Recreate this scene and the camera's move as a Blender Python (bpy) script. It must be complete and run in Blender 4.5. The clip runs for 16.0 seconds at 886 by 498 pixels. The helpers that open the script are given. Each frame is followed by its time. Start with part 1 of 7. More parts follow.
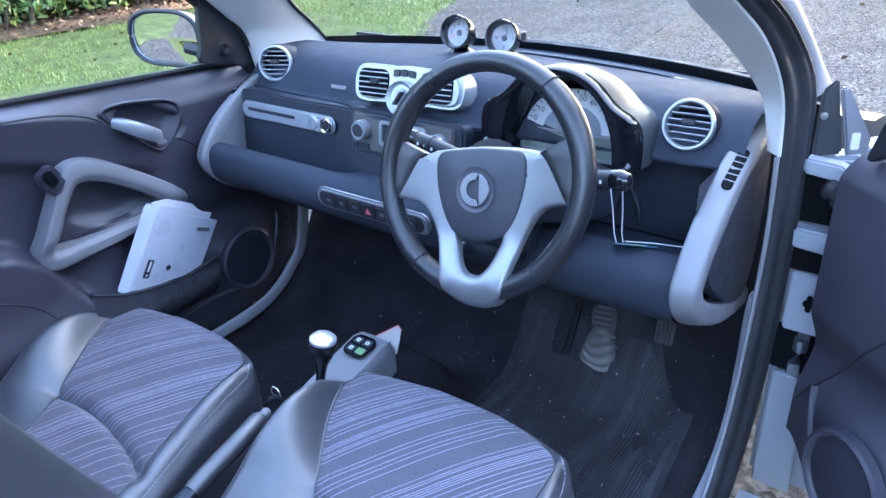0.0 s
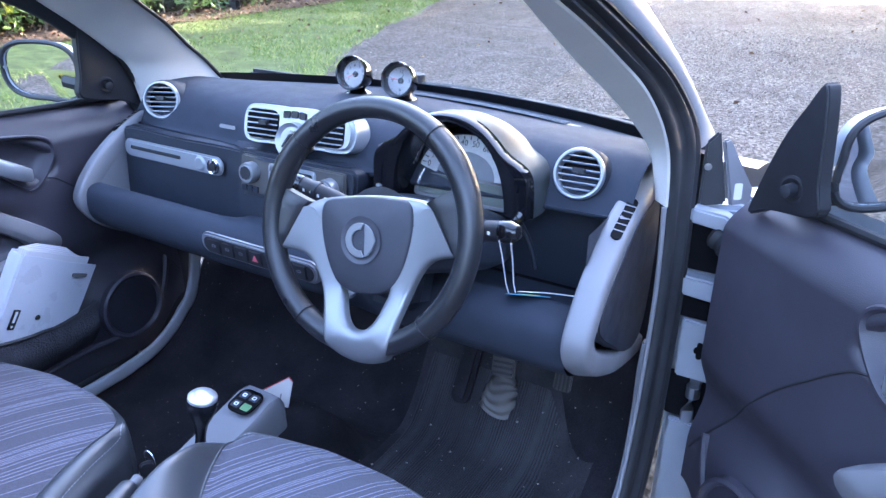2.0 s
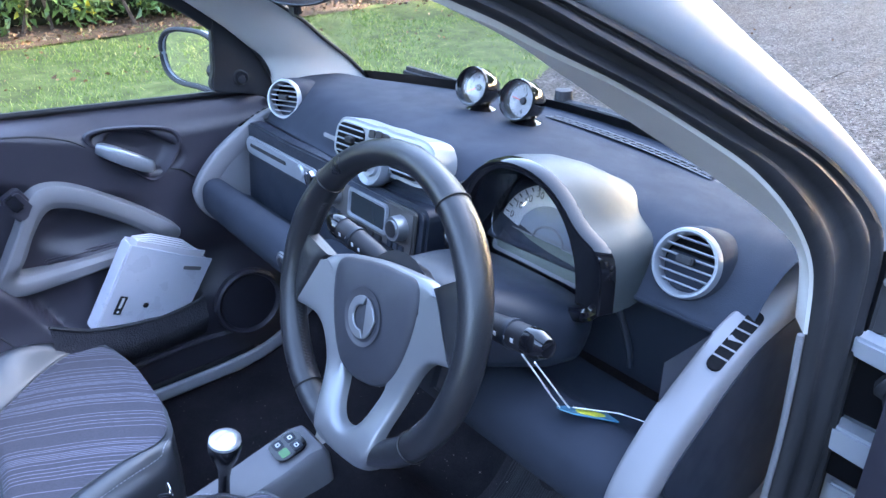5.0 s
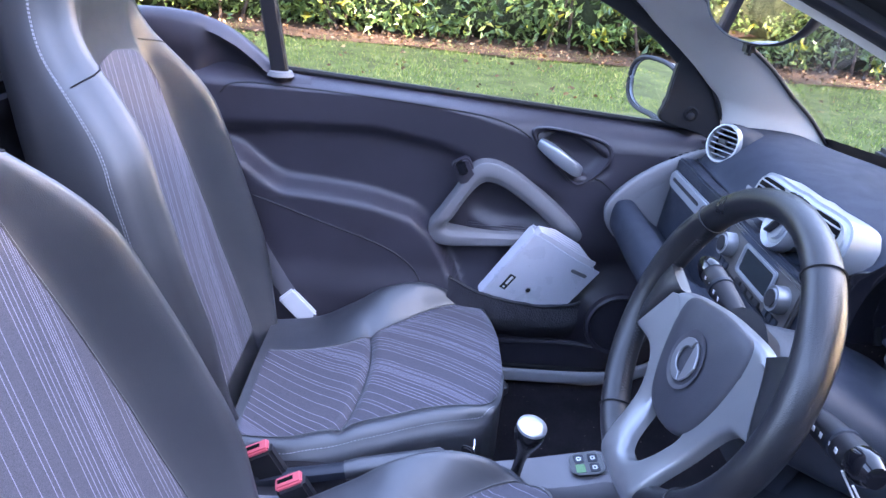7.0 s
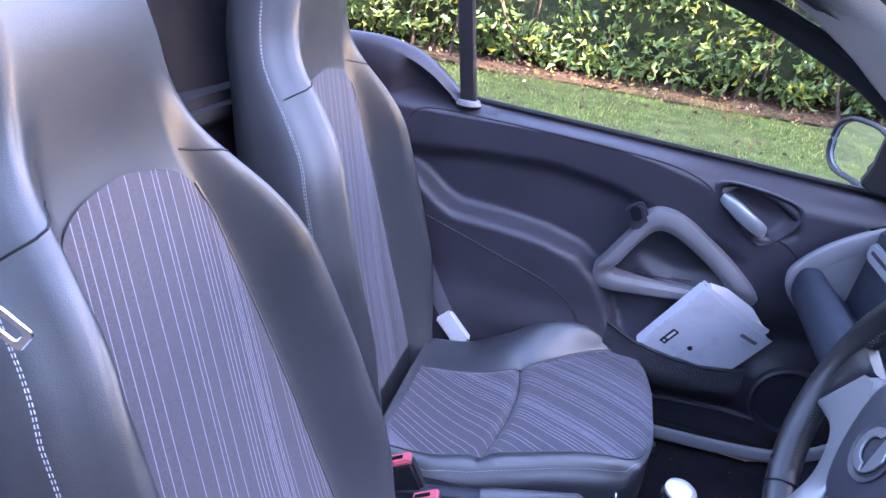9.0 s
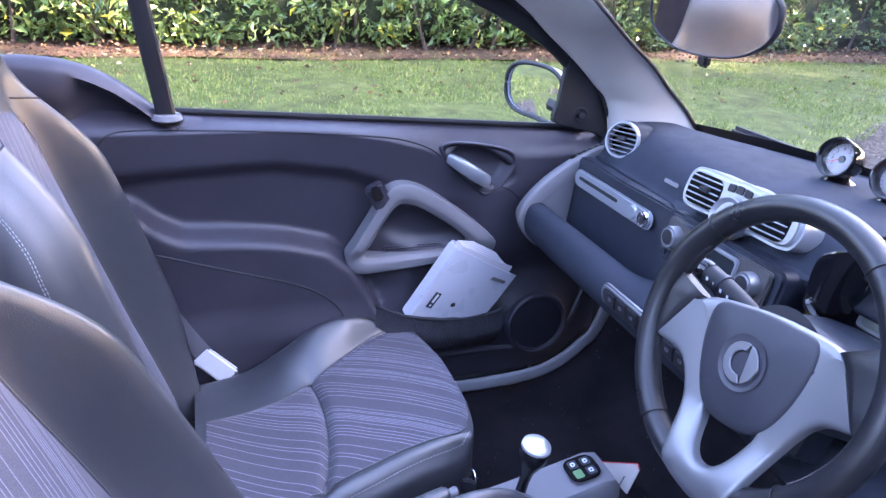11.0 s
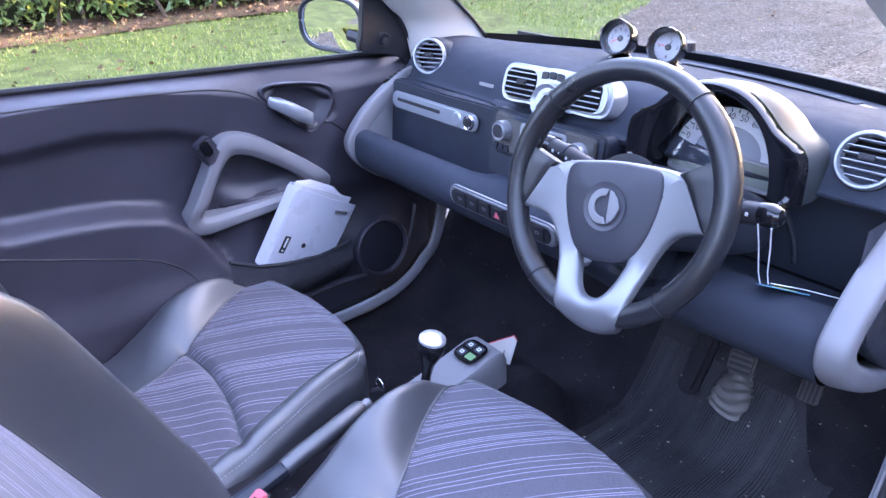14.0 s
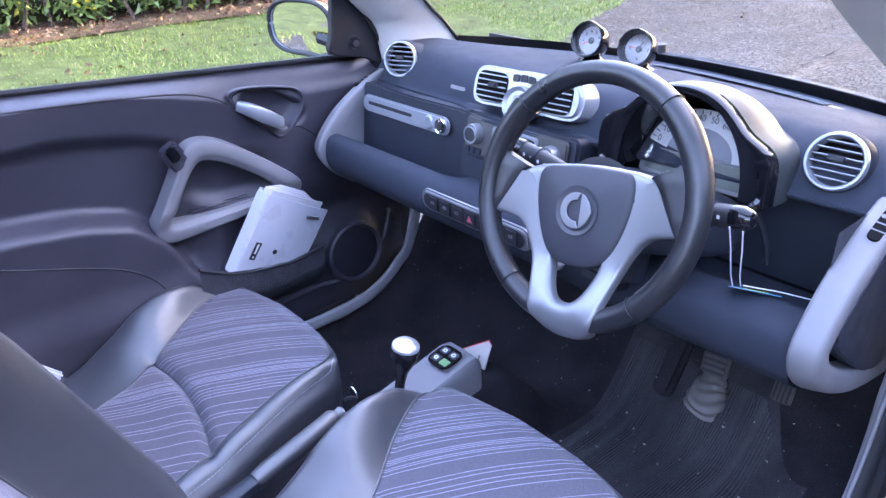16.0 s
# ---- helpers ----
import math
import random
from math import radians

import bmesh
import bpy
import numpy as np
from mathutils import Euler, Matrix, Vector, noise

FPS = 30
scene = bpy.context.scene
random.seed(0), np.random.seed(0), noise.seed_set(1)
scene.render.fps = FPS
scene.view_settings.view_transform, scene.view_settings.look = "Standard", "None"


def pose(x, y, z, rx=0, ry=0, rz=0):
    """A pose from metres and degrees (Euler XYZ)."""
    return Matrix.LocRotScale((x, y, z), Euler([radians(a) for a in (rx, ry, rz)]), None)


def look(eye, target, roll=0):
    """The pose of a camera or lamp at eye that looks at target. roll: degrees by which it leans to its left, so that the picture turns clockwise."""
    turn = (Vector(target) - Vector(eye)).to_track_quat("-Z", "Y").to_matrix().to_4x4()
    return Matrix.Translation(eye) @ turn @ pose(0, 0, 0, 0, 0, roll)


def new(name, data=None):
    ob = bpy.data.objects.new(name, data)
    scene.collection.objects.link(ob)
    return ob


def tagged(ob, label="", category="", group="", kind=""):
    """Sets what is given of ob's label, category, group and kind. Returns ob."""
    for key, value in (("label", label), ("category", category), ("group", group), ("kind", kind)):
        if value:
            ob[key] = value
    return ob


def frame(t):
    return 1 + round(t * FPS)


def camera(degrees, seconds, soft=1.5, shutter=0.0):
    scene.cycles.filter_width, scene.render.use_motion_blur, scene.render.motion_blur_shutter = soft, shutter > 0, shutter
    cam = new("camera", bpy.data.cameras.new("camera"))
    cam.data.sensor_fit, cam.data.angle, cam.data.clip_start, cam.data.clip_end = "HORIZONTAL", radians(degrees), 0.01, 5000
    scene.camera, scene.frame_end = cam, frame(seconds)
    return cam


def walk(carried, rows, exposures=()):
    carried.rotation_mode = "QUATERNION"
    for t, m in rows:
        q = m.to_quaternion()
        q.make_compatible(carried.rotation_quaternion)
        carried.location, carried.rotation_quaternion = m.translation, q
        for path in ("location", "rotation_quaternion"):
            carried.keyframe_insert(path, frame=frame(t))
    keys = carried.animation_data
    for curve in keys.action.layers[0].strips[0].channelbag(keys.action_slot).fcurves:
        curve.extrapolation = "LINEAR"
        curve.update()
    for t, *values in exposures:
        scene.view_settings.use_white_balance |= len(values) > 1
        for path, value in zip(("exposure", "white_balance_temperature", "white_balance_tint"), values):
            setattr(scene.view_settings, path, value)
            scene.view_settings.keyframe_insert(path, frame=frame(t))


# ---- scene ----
cam = camera(63.2, 16.0)
PATH = [
    (0, (0.885, -0.848, 1.383), (-0.218, 0.55, 0.471), -2.9),
    (0.5, (0.879, -0.761, 1.382), (-0.336, 0.543, 0.474), -3.3),
    (1, (0.872, -0.746, 1.387), (-0.367, 0.552, 0.504), -2.4),
    (1.5, (0.881, -0.75, 1.398), (-0.226, 0.677, 0.541), -1.1),
    (2, (0.892, -0.777, 1.386), (-0.043, 0.782, 0.552), 0.1),
    (2.5, (0.897, -0.772, 1.384), (-0.016, 0.817, 0.584), -0.1),
    (3, (0.902, -0.596, 1.395), (-0.217, 0.86, 0.602), -0.2),
    (3.5, (0.907, -0.51, 1.4), (-0.357, 0.812, 0.591), -0.0),
    (3.7, (0.908, -0.527, 1.402), (-0.364, 0.78, 0.582), 0.3),
    (5.8, (0.933, -0.336, 1.4), (-0.647, 0.554, 0.556), -0.8),
    (6, (0.938, -0.339, 1.399), (-0.696, 0.471, 0.581), -0.4),
    (6.5, (0.963, -0.334, 1.393), (-0.822, 0.123, 0.615), 1.8),
    (7, (0.975, -0.336, 1.376), (-0.848, -0.258, 0.558), 5.6),
    (7.5, (0.983, -0.346, 1.374), (-0.829, -0.473, 0.535), 7.5),
    (8, (0.994, -0.355, 1.378), (-0.817, -0.656, 0.585), 8.3),
    (8.2, (0.993, -0.354, 1.376), (-0.812, -0.723, 0.598), 8.2),
    (10.3, (0.93, -0.425, 1.376), (-0.888, -0.51, 0.546), 3.3),
    (10.5, (0.91, -0.461, 1.392), (-0.909, -0.36, 0.566), 3.4),
    (11, (0.872, -0.614, 1.402), (-0.856, 0.01, 0.612), 3.6),
    (11.5, (0.872, -0.714, 1.378), (-0.669, 0.268, 0.565), 1.8),
    (12, (0.878, -0.746, 1.37), (-0.562, 0.34, 0.506), 0.1),
    (12.5, (0.881, -0.766, 1.365), (-0.539, 0.335, 0.488), -0.1),
    (13, (0.883, -0.776, 1.368), (-0.532, 0.33, 0.49), -0.3),
    (13.5, (0.893, -0.77, 1.368), (-0.517, 0.337, 0.482), -1.0),
    (14, (0.888, -0.777, 1.368), (-0.515, 0.332, 0.473), -1.5),
    (14.5, (0.885, -0.768, 1.373), (-0.507, 0.35, 0.472), -1.7),
    (15, (0.885, -0.763, 1.369), (-0.498, 0.366, 0.467), -1.7),
    (15.5, (0.881, -0.761, 1.367), (-0.491, 0.383, 0.467), -1.6),
    (16, (0.88, -0.76, 1.366), (-0.484, 0.4, 0.474), -1.3),
]
walk(cam, [(t, look(eye, target, roll)) for t, eye, target, roll in PATH], exposures=[(0.0, 4.59, 6330, 14), (1.0, 4.65, 6530, 20), (2.5, 4.47, 6280, 21), (3.5, 4.42, 6430, 16), (6.0, 4.52, 6580, 19), (6.6, 4.50, 6680, 24), (8.0, 4.32, 6480, 32), (11.0, 4.45, 6630, 34), (11.5, 4.70, 7080, 36), (12.5, 4.72, 6980, 33), (16.0, 4.72, 6880, 32)])

# ---- world and sun ----
SUN_EL, SUN_AZ = radians(26), radians(12)     # height, and turn from straight ahead of the car towards its right
world = bpy.data.worlds.new("sky")
scene.world = world
world.use_nodes = True
wn = world.node_tree.nodes
sky = wn.new("ShaderNodeTexSky")
sky.sky_type, sky.sun_disc = "NISHITA", False
sky.sun_elevation, sky.sun_rotation = SUN_EL, SUN_AZ
sky.air_density, sky.dust_density, sky.ozone_density = 1.0, 1.2, 1.2
wn["Background"].inputs[1].default_value = 0.15
world.node_tree.links.new(sky.outputs[0], wn["Background"].inputs[0])
sun_data = bpy.data.lights.new("sun", "SUN")
sun_data.energy, sun_data.angle, sun_data.color = 2.2, radians(0.6), (1.0, 0.90, 0.74)
sun_to = Vector((math.sin(SUN_AZ) * math.cos(SUN_EL), math.cos(SUN_AZ) * math.cos(SUN_EL), math.sin(SUN_EL)))
new("sun", sun_data).matrix_world = look(sun_to * 40, (0, 0, 0))


# ---- materials ----
def mat_base(name, color, rough=0.5, metal=0.0, spec=0.5, coat=0.0):
    m = bpy.data.materials.new(name)
    m.use_nodes = True
    b = m.node_tree.nodes["Principled BSDF"]
    b.inputs["Base Color"].default_value = (*color, 1)
    b.inputs["Roughness"].default_value = rough
    b.inputs["Metallic"].default_value = metal
    b.inputs["Specular IOR Level"].default_value = spec
    b.inputs["Coat Weight"].default_value = coat
    b.inputs["Coat Roughness"].default_value = 0.08
    return m, m.node_tree.nodes, m.node_tree.links, b


def coords(nodes, links, scale=(1, 1, 1), turn=(0, 0, 0)):
    tc = nodes.new("ShaderNodeTexCoord")
    mp = nodes.new("ShaderNodeMapping")
    mp.inputs["Scale"].default_value = scale
    mp.inputs["Rotation"].default_value = turn
    links.new(tc.outputs["Object"], mp.inputs["Vector"])
    return mp.outputs["Vector"]


def tex_noise(nodes, links, vec, scale, detail=4.0, rough=0.55):
    n = nodes.new("ShaderNodeTexNoise")
    n.inputs["Scale"].default_value, n.inputs["Detail"].default_value, n.inputs["Roughness"].default_value = scale, detail, rough
    links.new(vec, n.inputs["Vector"])
    return n.outputs["Fac"]


def ramp(nodes, links, fac, stops):
    r = nodes.new("ShaderNodeValToRGB")
    links.new(fac, r.inputs["Fac"])
    e = r.color_ramp.elements
    e[0].position, e[0].color = stops[0][0], (*stops[0][1], 1)
    e[1].position, e[1].color = stops[-1][0], (*stops[-1][1], 1)
    for p, c in stops[1:-1]:
        e.new(p).color = (*c, 1)
    return r.outputs["Color"]


def bump(nodes, links, b, height, strength, dist):
    n = nodes.new("ShaderNodeBump")
    n.inputs["Strength"].default_value, n.inputs["Distance"].default_value = strength, dist
    links.new(height, n.inputs["Height"])
    links.new(n.outputs["Normal"], b.inputs["Normal"])
    return n


def math_node(nodes, links, op, a, b=None):
    n = nodes.new("ShaderNodeMath")
    n.operation = op
    for i, v in ((0, a), (1, b)):
        if v is None:
            continue
        if isinstance(v, (int, float)):
            n.inputs[i].default_value = v
        else:
            links.new(v, n.inputs[i])
    return n.outputs[0]


def mat_grained(name, color, rough, grain, strength, wear=0.25, spec=0.5, metal=0.0, cell=True, depth=0.0006):
    """Moulded plastic, leather or paint: a fine pebble grain, and slow changes of shade and gloss."""
    m, n, l, b = mat_base(name, color, rough, metal, spec)
    v = coords(n, l)
    slow = tex_noise(n, l, v, 7.0, 5)
    dark = tuple(c * (1 - wear) for c in color)
    light = tuple(min(1, c * (1 + wear)) for c in color)
    l.new(ramp(n, l, slow, [(0.3, dark), (0.7, light)]), b.inputs["Base Color"])
    rr = n.new("ShaderNodeMapRange")
    rr.inputs["From Min"].default_value, rr.inputs["From Max"].default_value = 0.3, 0.7
    rr.inputs["To Min"].default_value, rr.inputs["To Max"].default_value = max(0.02, rough - 0.06), rough + 0.07
    l.new(tex_noise(n, l, v, 23.0, 6), rr.inputs["Value"])
    l.new(rr.outputs["Result"], b.inputs["Roughness"])
    if cell:
        c = n.new("ShaderNodeTexVoronoi")
        c.feature = "SMOOTH_F1"
        c.inputs["Scale"].default_value = grain
        l.new(v, c.inputs["Vector"])
        h = c.outputs["Distance"]
    else:
        h = tex_noise(n, l, v, grain, 3)
    bump(n, l, b, h, strength, depth)
    return m


def mat_cloth(name, axis, turn):
    """Dark woven cloth with uneven groups of pale threads running across the given axis."""
    m, n, l, b = mat_base(name, (0.04, 0.04, 0.055), 0.85, 0, 0.25)
    v = coords(n, l, (1, 1, 1), turn)
    sep = n.new("ShaderNodeSeparateXYZ")
    l.new(v, sep.inputs[0])
    u = sep.outputs[axis]
    wob = math_node(n, l, "MULTIPLY", tex_noise(n, l, v, 5.0, 2), 0.002)
    u = math_node(n, l, "ADD", u, wob)
    us = math_node(n, l, "MULTIPLY", u, 250.0)
    cell = math_node(n, l, "FLOOR", us)
    part_of = math_node(n, l, "FRACT", us)
    wnz = n.new("ShaderNodeTexWhiteNoise")
    wnz.noise_dimensions = "1D"
    l.new(cell, wnz.inputs["W"])
    group = n.new("ShaderNodeTexNoise")
    group.noise_dimensions = "1D"
    group.inputs["Scale"].default_value = 16.0
    l.new(u, group.inputs["W"])
    level = math_node(n, l, "ADD", wnz.outputs["Value"], math_node(n, l, "MULTIPLY", group.outputs["Fac"], 0.55))
    on = math_node(n, l, "MULTIPLY", math_node(n, l, "GREATER_THAN", level, 0.86), math_node(n, l, "LESS_THAN", part_of, 0.33))
    weave = tex_noise(n, l, v, 900.0, 2)
    base = ramp(n, l, weave, [(0.3, (0.044, 0.042, 0.052)), (0.7, (0.100, 0.096, 0.116))])
    pale = ramp(n, l, weave, [(0.3, (0.150, 0.142, 0.195)), (0.7, (0.27, 0.258, 0.335))])
    mix = n.new("ShaderNodeMix")
    mix.data_type = "RGBA"
    l.new(on, mix.inputs["Factor"])
    l.new(base, mix.inputs["A"])
    l.new(pale, mix.inputs["B"])
    l.new(mix.outputs["Result"], b.inputs["Base Color"])
    b.inputs["Sheen Weight"].default_value = 0.25
    b.inputs["Sheen Roughness"].default_value = 0.4
    bump(n, l, b, math_node(n, l, "ADD", weave, on), 0.5, 0.0006)
    return m


def mat_carpet(name, color, ribs=0.0, speck=True):
    m, n, l, b = mat_base(name, color, 0.95, 0, 0.15)
    v = coords(n, l)
    f = tex_noise(n, l, v, 420.0, 3, 0.7)
    s = tex_noise(n, l, v, 9.0, 6)
    c1 = ramp(n, l, f, [(0.3, tuple(c * 0.55 for c in color)), (0.7, tuple(c * 1.5 for c in color))])
    mix = n.new("ShaderNodeMix")
    mix.data_type, mix.blend_type = "RGBA", "MULTIPLY"
    mix.inputs["Factor"].default_value = 1
    l.new(c1, mix.inputs["A"])
    l.new(ramp(n, l, s, [(0.35, (0.7, 0.7, 0.7)), (0.65, (1.25, 1.2, 1.15))]), mix.inputs["B"])
    out = mix.outputs["Result"]
    if speck:
        sp = math_node(n, l, "GREATER_THAN", tex_noise(n, l, v, 150.0, 1), 0.775)
        mx = n.new("ShaderNodeMix")
        mx.data_type = "RGBA"
        l.new(sp, mx.inputs["Factor"])
        l.new(out, mx.inputs["A"])
        mx.inputs["B"].default_value = (0.30, 0.27, 0.24, 1)
        out = mx.outputs["Result"]
    l.new(out, b.inputs["Base Color"])
    h = f
    if ribs:
        w = n.new("ShaderNodeTexWave")
        w.inputs["Scale"].default_value, w.inputs["Distortion"].default_value, w.inputs["Detail"].default_value = ribs, 1.2, 2
        l.new(v, w.inputs["Vector"])
        h = math_node(n, l, "ADD", math_node(n, l, "MULTIPLY", w.outputs["Fac"], 1.6), f)
    bump(n, l, b, h, 0.9, 0.003)
    return m


def mat_glass(name, tint=(1, 1, 1), gloss=0.9):
    m = bpy.data.materials.new(name)
    m.use_nodes = True
    n, l = m.node_tree.nodes, m.node_tree.links
    n.remove(n["Principled BSDF"])
    tr = n.new("ShaderNodeBsdfTransparent")
    tr.inputs[0].default_value = (*tint, 1)
    gl = n.new("ShaderNodeBsdfGlossy")
    gl.inputs["Roughness"].default_value = 0.01
    fr = n.new("ShaderNodeFresnel")
    fr.inputs["IOR"].default_value = 1.45
    mix = n.new("ShaderNodeMixShader")
    l.new(math_node(n, l, "MULTIPLY", fr.outputs[0], gloss), mix.inputs[0])
    l.new(tr.outputs[0], mix.inputs[1])
    l.new(gl.outputs[0], mix.inputs[2])
    l.new(mix.outputs[0], n["Material Output"].inputs[0])
    return m


PAD = mat_grained("soft_dash_plastic", (0.026, 0.031, 0.043), 0.72, 950, 0.5, 0.12, 0.14)
PAD_LOW = mat_grained("hard_dark_plastic", (0.016, 0.020, 0.030), 0.44, 1100, 0.35, 0.12, 0.42)
DOOR_SKIN = mat_grained("door_trim_vinyl", (0.038, 0.034, 0.045), 0.42, 900, 0.45, 0.15, 0.52)
LEATHER = mat_grained("black_leather", (0.026, 0.028, 0.034), 0.47, 900, 0.40, 0.12, 1.0)
LEATHER.node_tree.nodes["Principled BSDF"].inputs["Coat Weight"].default_value = 0.4
LEATHER.node_tree.nodes["Principled BSDF"].inputs["IOR"].default_value = 1.52
LEATHER.node_tree.nodes["Principled BSDF"].inputs["Coat Roughness"].default_value = 0.30
WHEEL_LEATHER = mat_grained("wheel_leather", (0.011, 0.012, 0.015), 0.33, 1100, 0.40, 0.2, 0.6)
SILVER = mat_grained("satin_silver_plastic", (0.235, 0.24, 0.255), 0.38, 300, 0.01, 0.03, 0.5, 0.6, False)
GREY = mat_grained("pale_grey_plastic", (0.17, 0.165, 0.175), 0.5, 1200, 0.2, 0.06)
TRIM_SILVER = mat_grained("bright_satin_silver", (0.31, 0.325, 0.35), 0.34, 300, 0.01, 0.05, 0.5, 0.5, False)
SILL = mat_grained("pale_sill_plastic", (0.33, 0.33, 0.35), 0.4, 900, 0.15, 0.08)
PILLAR = mat_grained("pale_pillar_lining", (0.54, 0.51, 0.475), 0.75, 700, 0.25, 0.05, 0.3)
PAINT = mat_grained("silver_car_paint", (0.34, 0.36, 0.395), 0.44, 2500, 0.01, 0.015, 0.5, 0.35, False, 0.0002)
GLOSS = mat_base("gloss_black", (0.006, 0.006, 0.008), 0.06)[0]
BLACK = mat_grained("matt_black_plastic", (0.012, 0.012, 0.016), 0.55, 800, 0.25, 0.2)
RUBBER = mat_grained("black_rubber", (0.020, 0.020, 0.023), 0.62, 300, 0.25, 0.35, 0.35, 0, False)
CHROME = mat_base("chrome", (0.82, 0.82, 0.84), 0.10, 1.0)[0]
STEEL = mat_grained("scuffed_steel", (0.35, 0.36, 0.38), 0.35, 160, 0.2, 0.3, 0.5, 0.9, False)
WHITE = mat_grained("white_dial", (0.30, 0.285, 0.295), 0.5, 400, 0.03, 0.03, 0.4, 0, False)
DIALBLUE = mat_grained("pale_blue_dial", (0.19, 0.205, 0.235), 0.5, 400, 0.03, 0.05, 0.4, 0, False)
LCD = mat_base("grey_lcd", (0.13, 0.145, 0.125), 0.18)[0]
DARK = mat_base("dark_void", (0.004, 0.004, 0.005), 0.8, 0, 0.1)[0]
INK = mat_base("black_print", (0.01, 0.01, 0.012), 0.6)[0]
WHITE_INK = mat_base("white_print", (0.75, 0.75, 0.76), 0.6)[0]
RED = mat_base("red_plastic", (0.62, 0.035, 0.04), 0.35)[0]
FADED_RED = mat_base("faded_red_button", (0.62, 0.11, 0.14), 0.4)[0]
GREEN = mat_base("green_mark", (0.11, 0.25, 0.10), 0.4)[0]
MIRROR = mat_base("mirror", (0.88, 0.89, 0.90), 0.015, 1.0)[0]
FOLDER = mat_grained("milky_plastic", (0.62, 0.62, 0.68), 0.3, 60, 0.06, 0.05, 0.5, 0, False, 0.002)
PAPER = mat_grained("white_paper", (0.66, 0.63, 0.66), 0.8, 90, 0.08, 0.03, 0.3, 0, False)
CARD = mat_grained("buff_card", (0.62, 0.57, 0.53), 0.7, 90, 0.08, 0.06, 0.3, 0, False)
CLOTH = mat_cloth("striped_seat_cloth", 0, (0, radians(13), 0))
CLOTH_SLANT = mat_cloth("striped_cushion_cloth", 0, (0, 0, radians(34)))
CARPET = mat_carpet("charcoal_carpet", (0.020, 0.018, 0.022))
MAT_RIB = mat_grained("mat_rib_rubber", (0.046, 0.045, 0.050), 0.8, 300, 0.3, 0.3, 0.3, 0, False)
MAT = mat_carpet("ribbed_floor_mat", (0.034, 0.033, 0.038), 0.0)
GAITER = mat_grained("dusty_rubber_boot", (0.060, 0.052, 0.050), 0.42, 90, 0.2, 0.35, 0.35, 0, False)
BOOT = mat_grained("pale_dusty_gaiter", (0.105, 0.094, 0.088), 0.5, 90, 0.2, 0.35, 0.35, 0, False)
GLASS = mat_glass("window_glass", (0.93, 0.96, 0.95), 0.5)
LENS = mat_glass("clear_cover", (1, 1, 1), 0.5)
THREAD = mat_base("pale_thread", (0.42, 0.42, 0.46), 0.7)[0]
TAGBLUE = mat_base("blue_tag", (0.05, 0.18, 0.28), 0.3)[0]
TAGYEL = mat_base("yellow_tag", (0.72, 0.66, 0.06), 0.3)[0]
WEB = mat_grained("grey_belt_webbing", (0.16, 0.155, 0.17), 0.7, 500, 0.4, 0.1, 0.3)
BELTCLIP = mat_grained("white_belt_guide", (0.68, 0.68, 0.70), 0.45, 300, 0.05, 0.04, 0.4, 0, False)


# ---- mesh helpers ----
def spline(pts, n, closed=False):
    """n points along a smooth curve through pts."""
    p = np.array(pts, float)
    k = len(p)
    out = []
    total = k if closed else k - 1
    for t in np.linspace(0, total, n, endpoint=not closed):
        i = min(int(t), total - 1)
        f = t - i
        idx = [(i + d) % k if closed else min(max(i + d, 0), k - 1) for d in (-1, 0, 1, 2)]
        a, b, c, d = p[idx]
        out.append(0.5 * ((2 * b) + (c - a) * f + (2 * a - 5 * b + 4 * c - d) * f * f + (3 * b - a - 3 * c + d) * f ** 3))
    return np.array(out)


def sm(a, b, v):
    t = np.clip((v - a) / (b - a), 0, 1)
    return t * t * (3 - 2 * t)


def grid(rows, closed_u=False, closed_v=False, caps=False):
    """A bmesh from rows of points."""
    bm = bmesh.new()
    vs = [[bm.verts.new(p) for p in r] for r in rows]
    nu, nv = len(vs), len(vs[0])
    for i in range(nu if closed_u else nu - 1):
        for j in range(nv if closed_v else nv - 1):
            q = [vs[i][j], vs[i][(j + 1) % nv], vs[(i + 1) % nu][(j + 1) % nv], vs[(i + 1) % nu][j]]
            try:
                bm.faces.new(q)
            except ValueError:
                pass
    if caps:
        bm.faces.new(vs[0][::-1])
        bm.faces.new(vs[-1])
    bmesh.ops.recalc_face_normals(bm, faces=bm.faces)
    return bm


def tube(path, radius, n=8, closed=False, flat=None, up=(0, 0, 1)):
    """A tube along path; radius a number or one per point; flat=(a, b): an oval of those half widths (a along up x way)."""
    P = np.array(path, float)
    k = len(P)
    rows = []
    for i in range(k):
        a, b = P[(i - 1) % k] if closed or i else P[0], P[(i + 1) % k] if closed or i < k - 1 else P[-1]
        w = (b - a) / (np.linalg.norm(b - a) + 1e-12)
        s = np.cross(w, up)
        if np.linalg.norm(s) < 1e-3:
            s = np.cross(w, (0, 1, 0))
        s /= np.linalg.norm(s)
        t = np.cross(s, w)
        r = radius[i] if hasattr(radius, "__len__") else radius
        fa, fb = flat[i] if flat is not None and hasattr(flat[0], "__len__") else (flat or (r, r))
        ang = np.arange(n) * 2 * math.pi / n
        if flat is not None:
            ca, sa = np.cos(ang), np.sin(ang)
            ca, sa = np.sign(ca) * np.abs(ca) ** 0.55, np.sign(sa) * np.abs(sa) ** 0.55
        else:
            ca, sa = np.cos(ang), np.sin(ang)
        rows.append([P[i] + s * fa * c + t * fb * d for c, d in zip(ca, sa)])
    return grid(rows, closed, True, not closed)


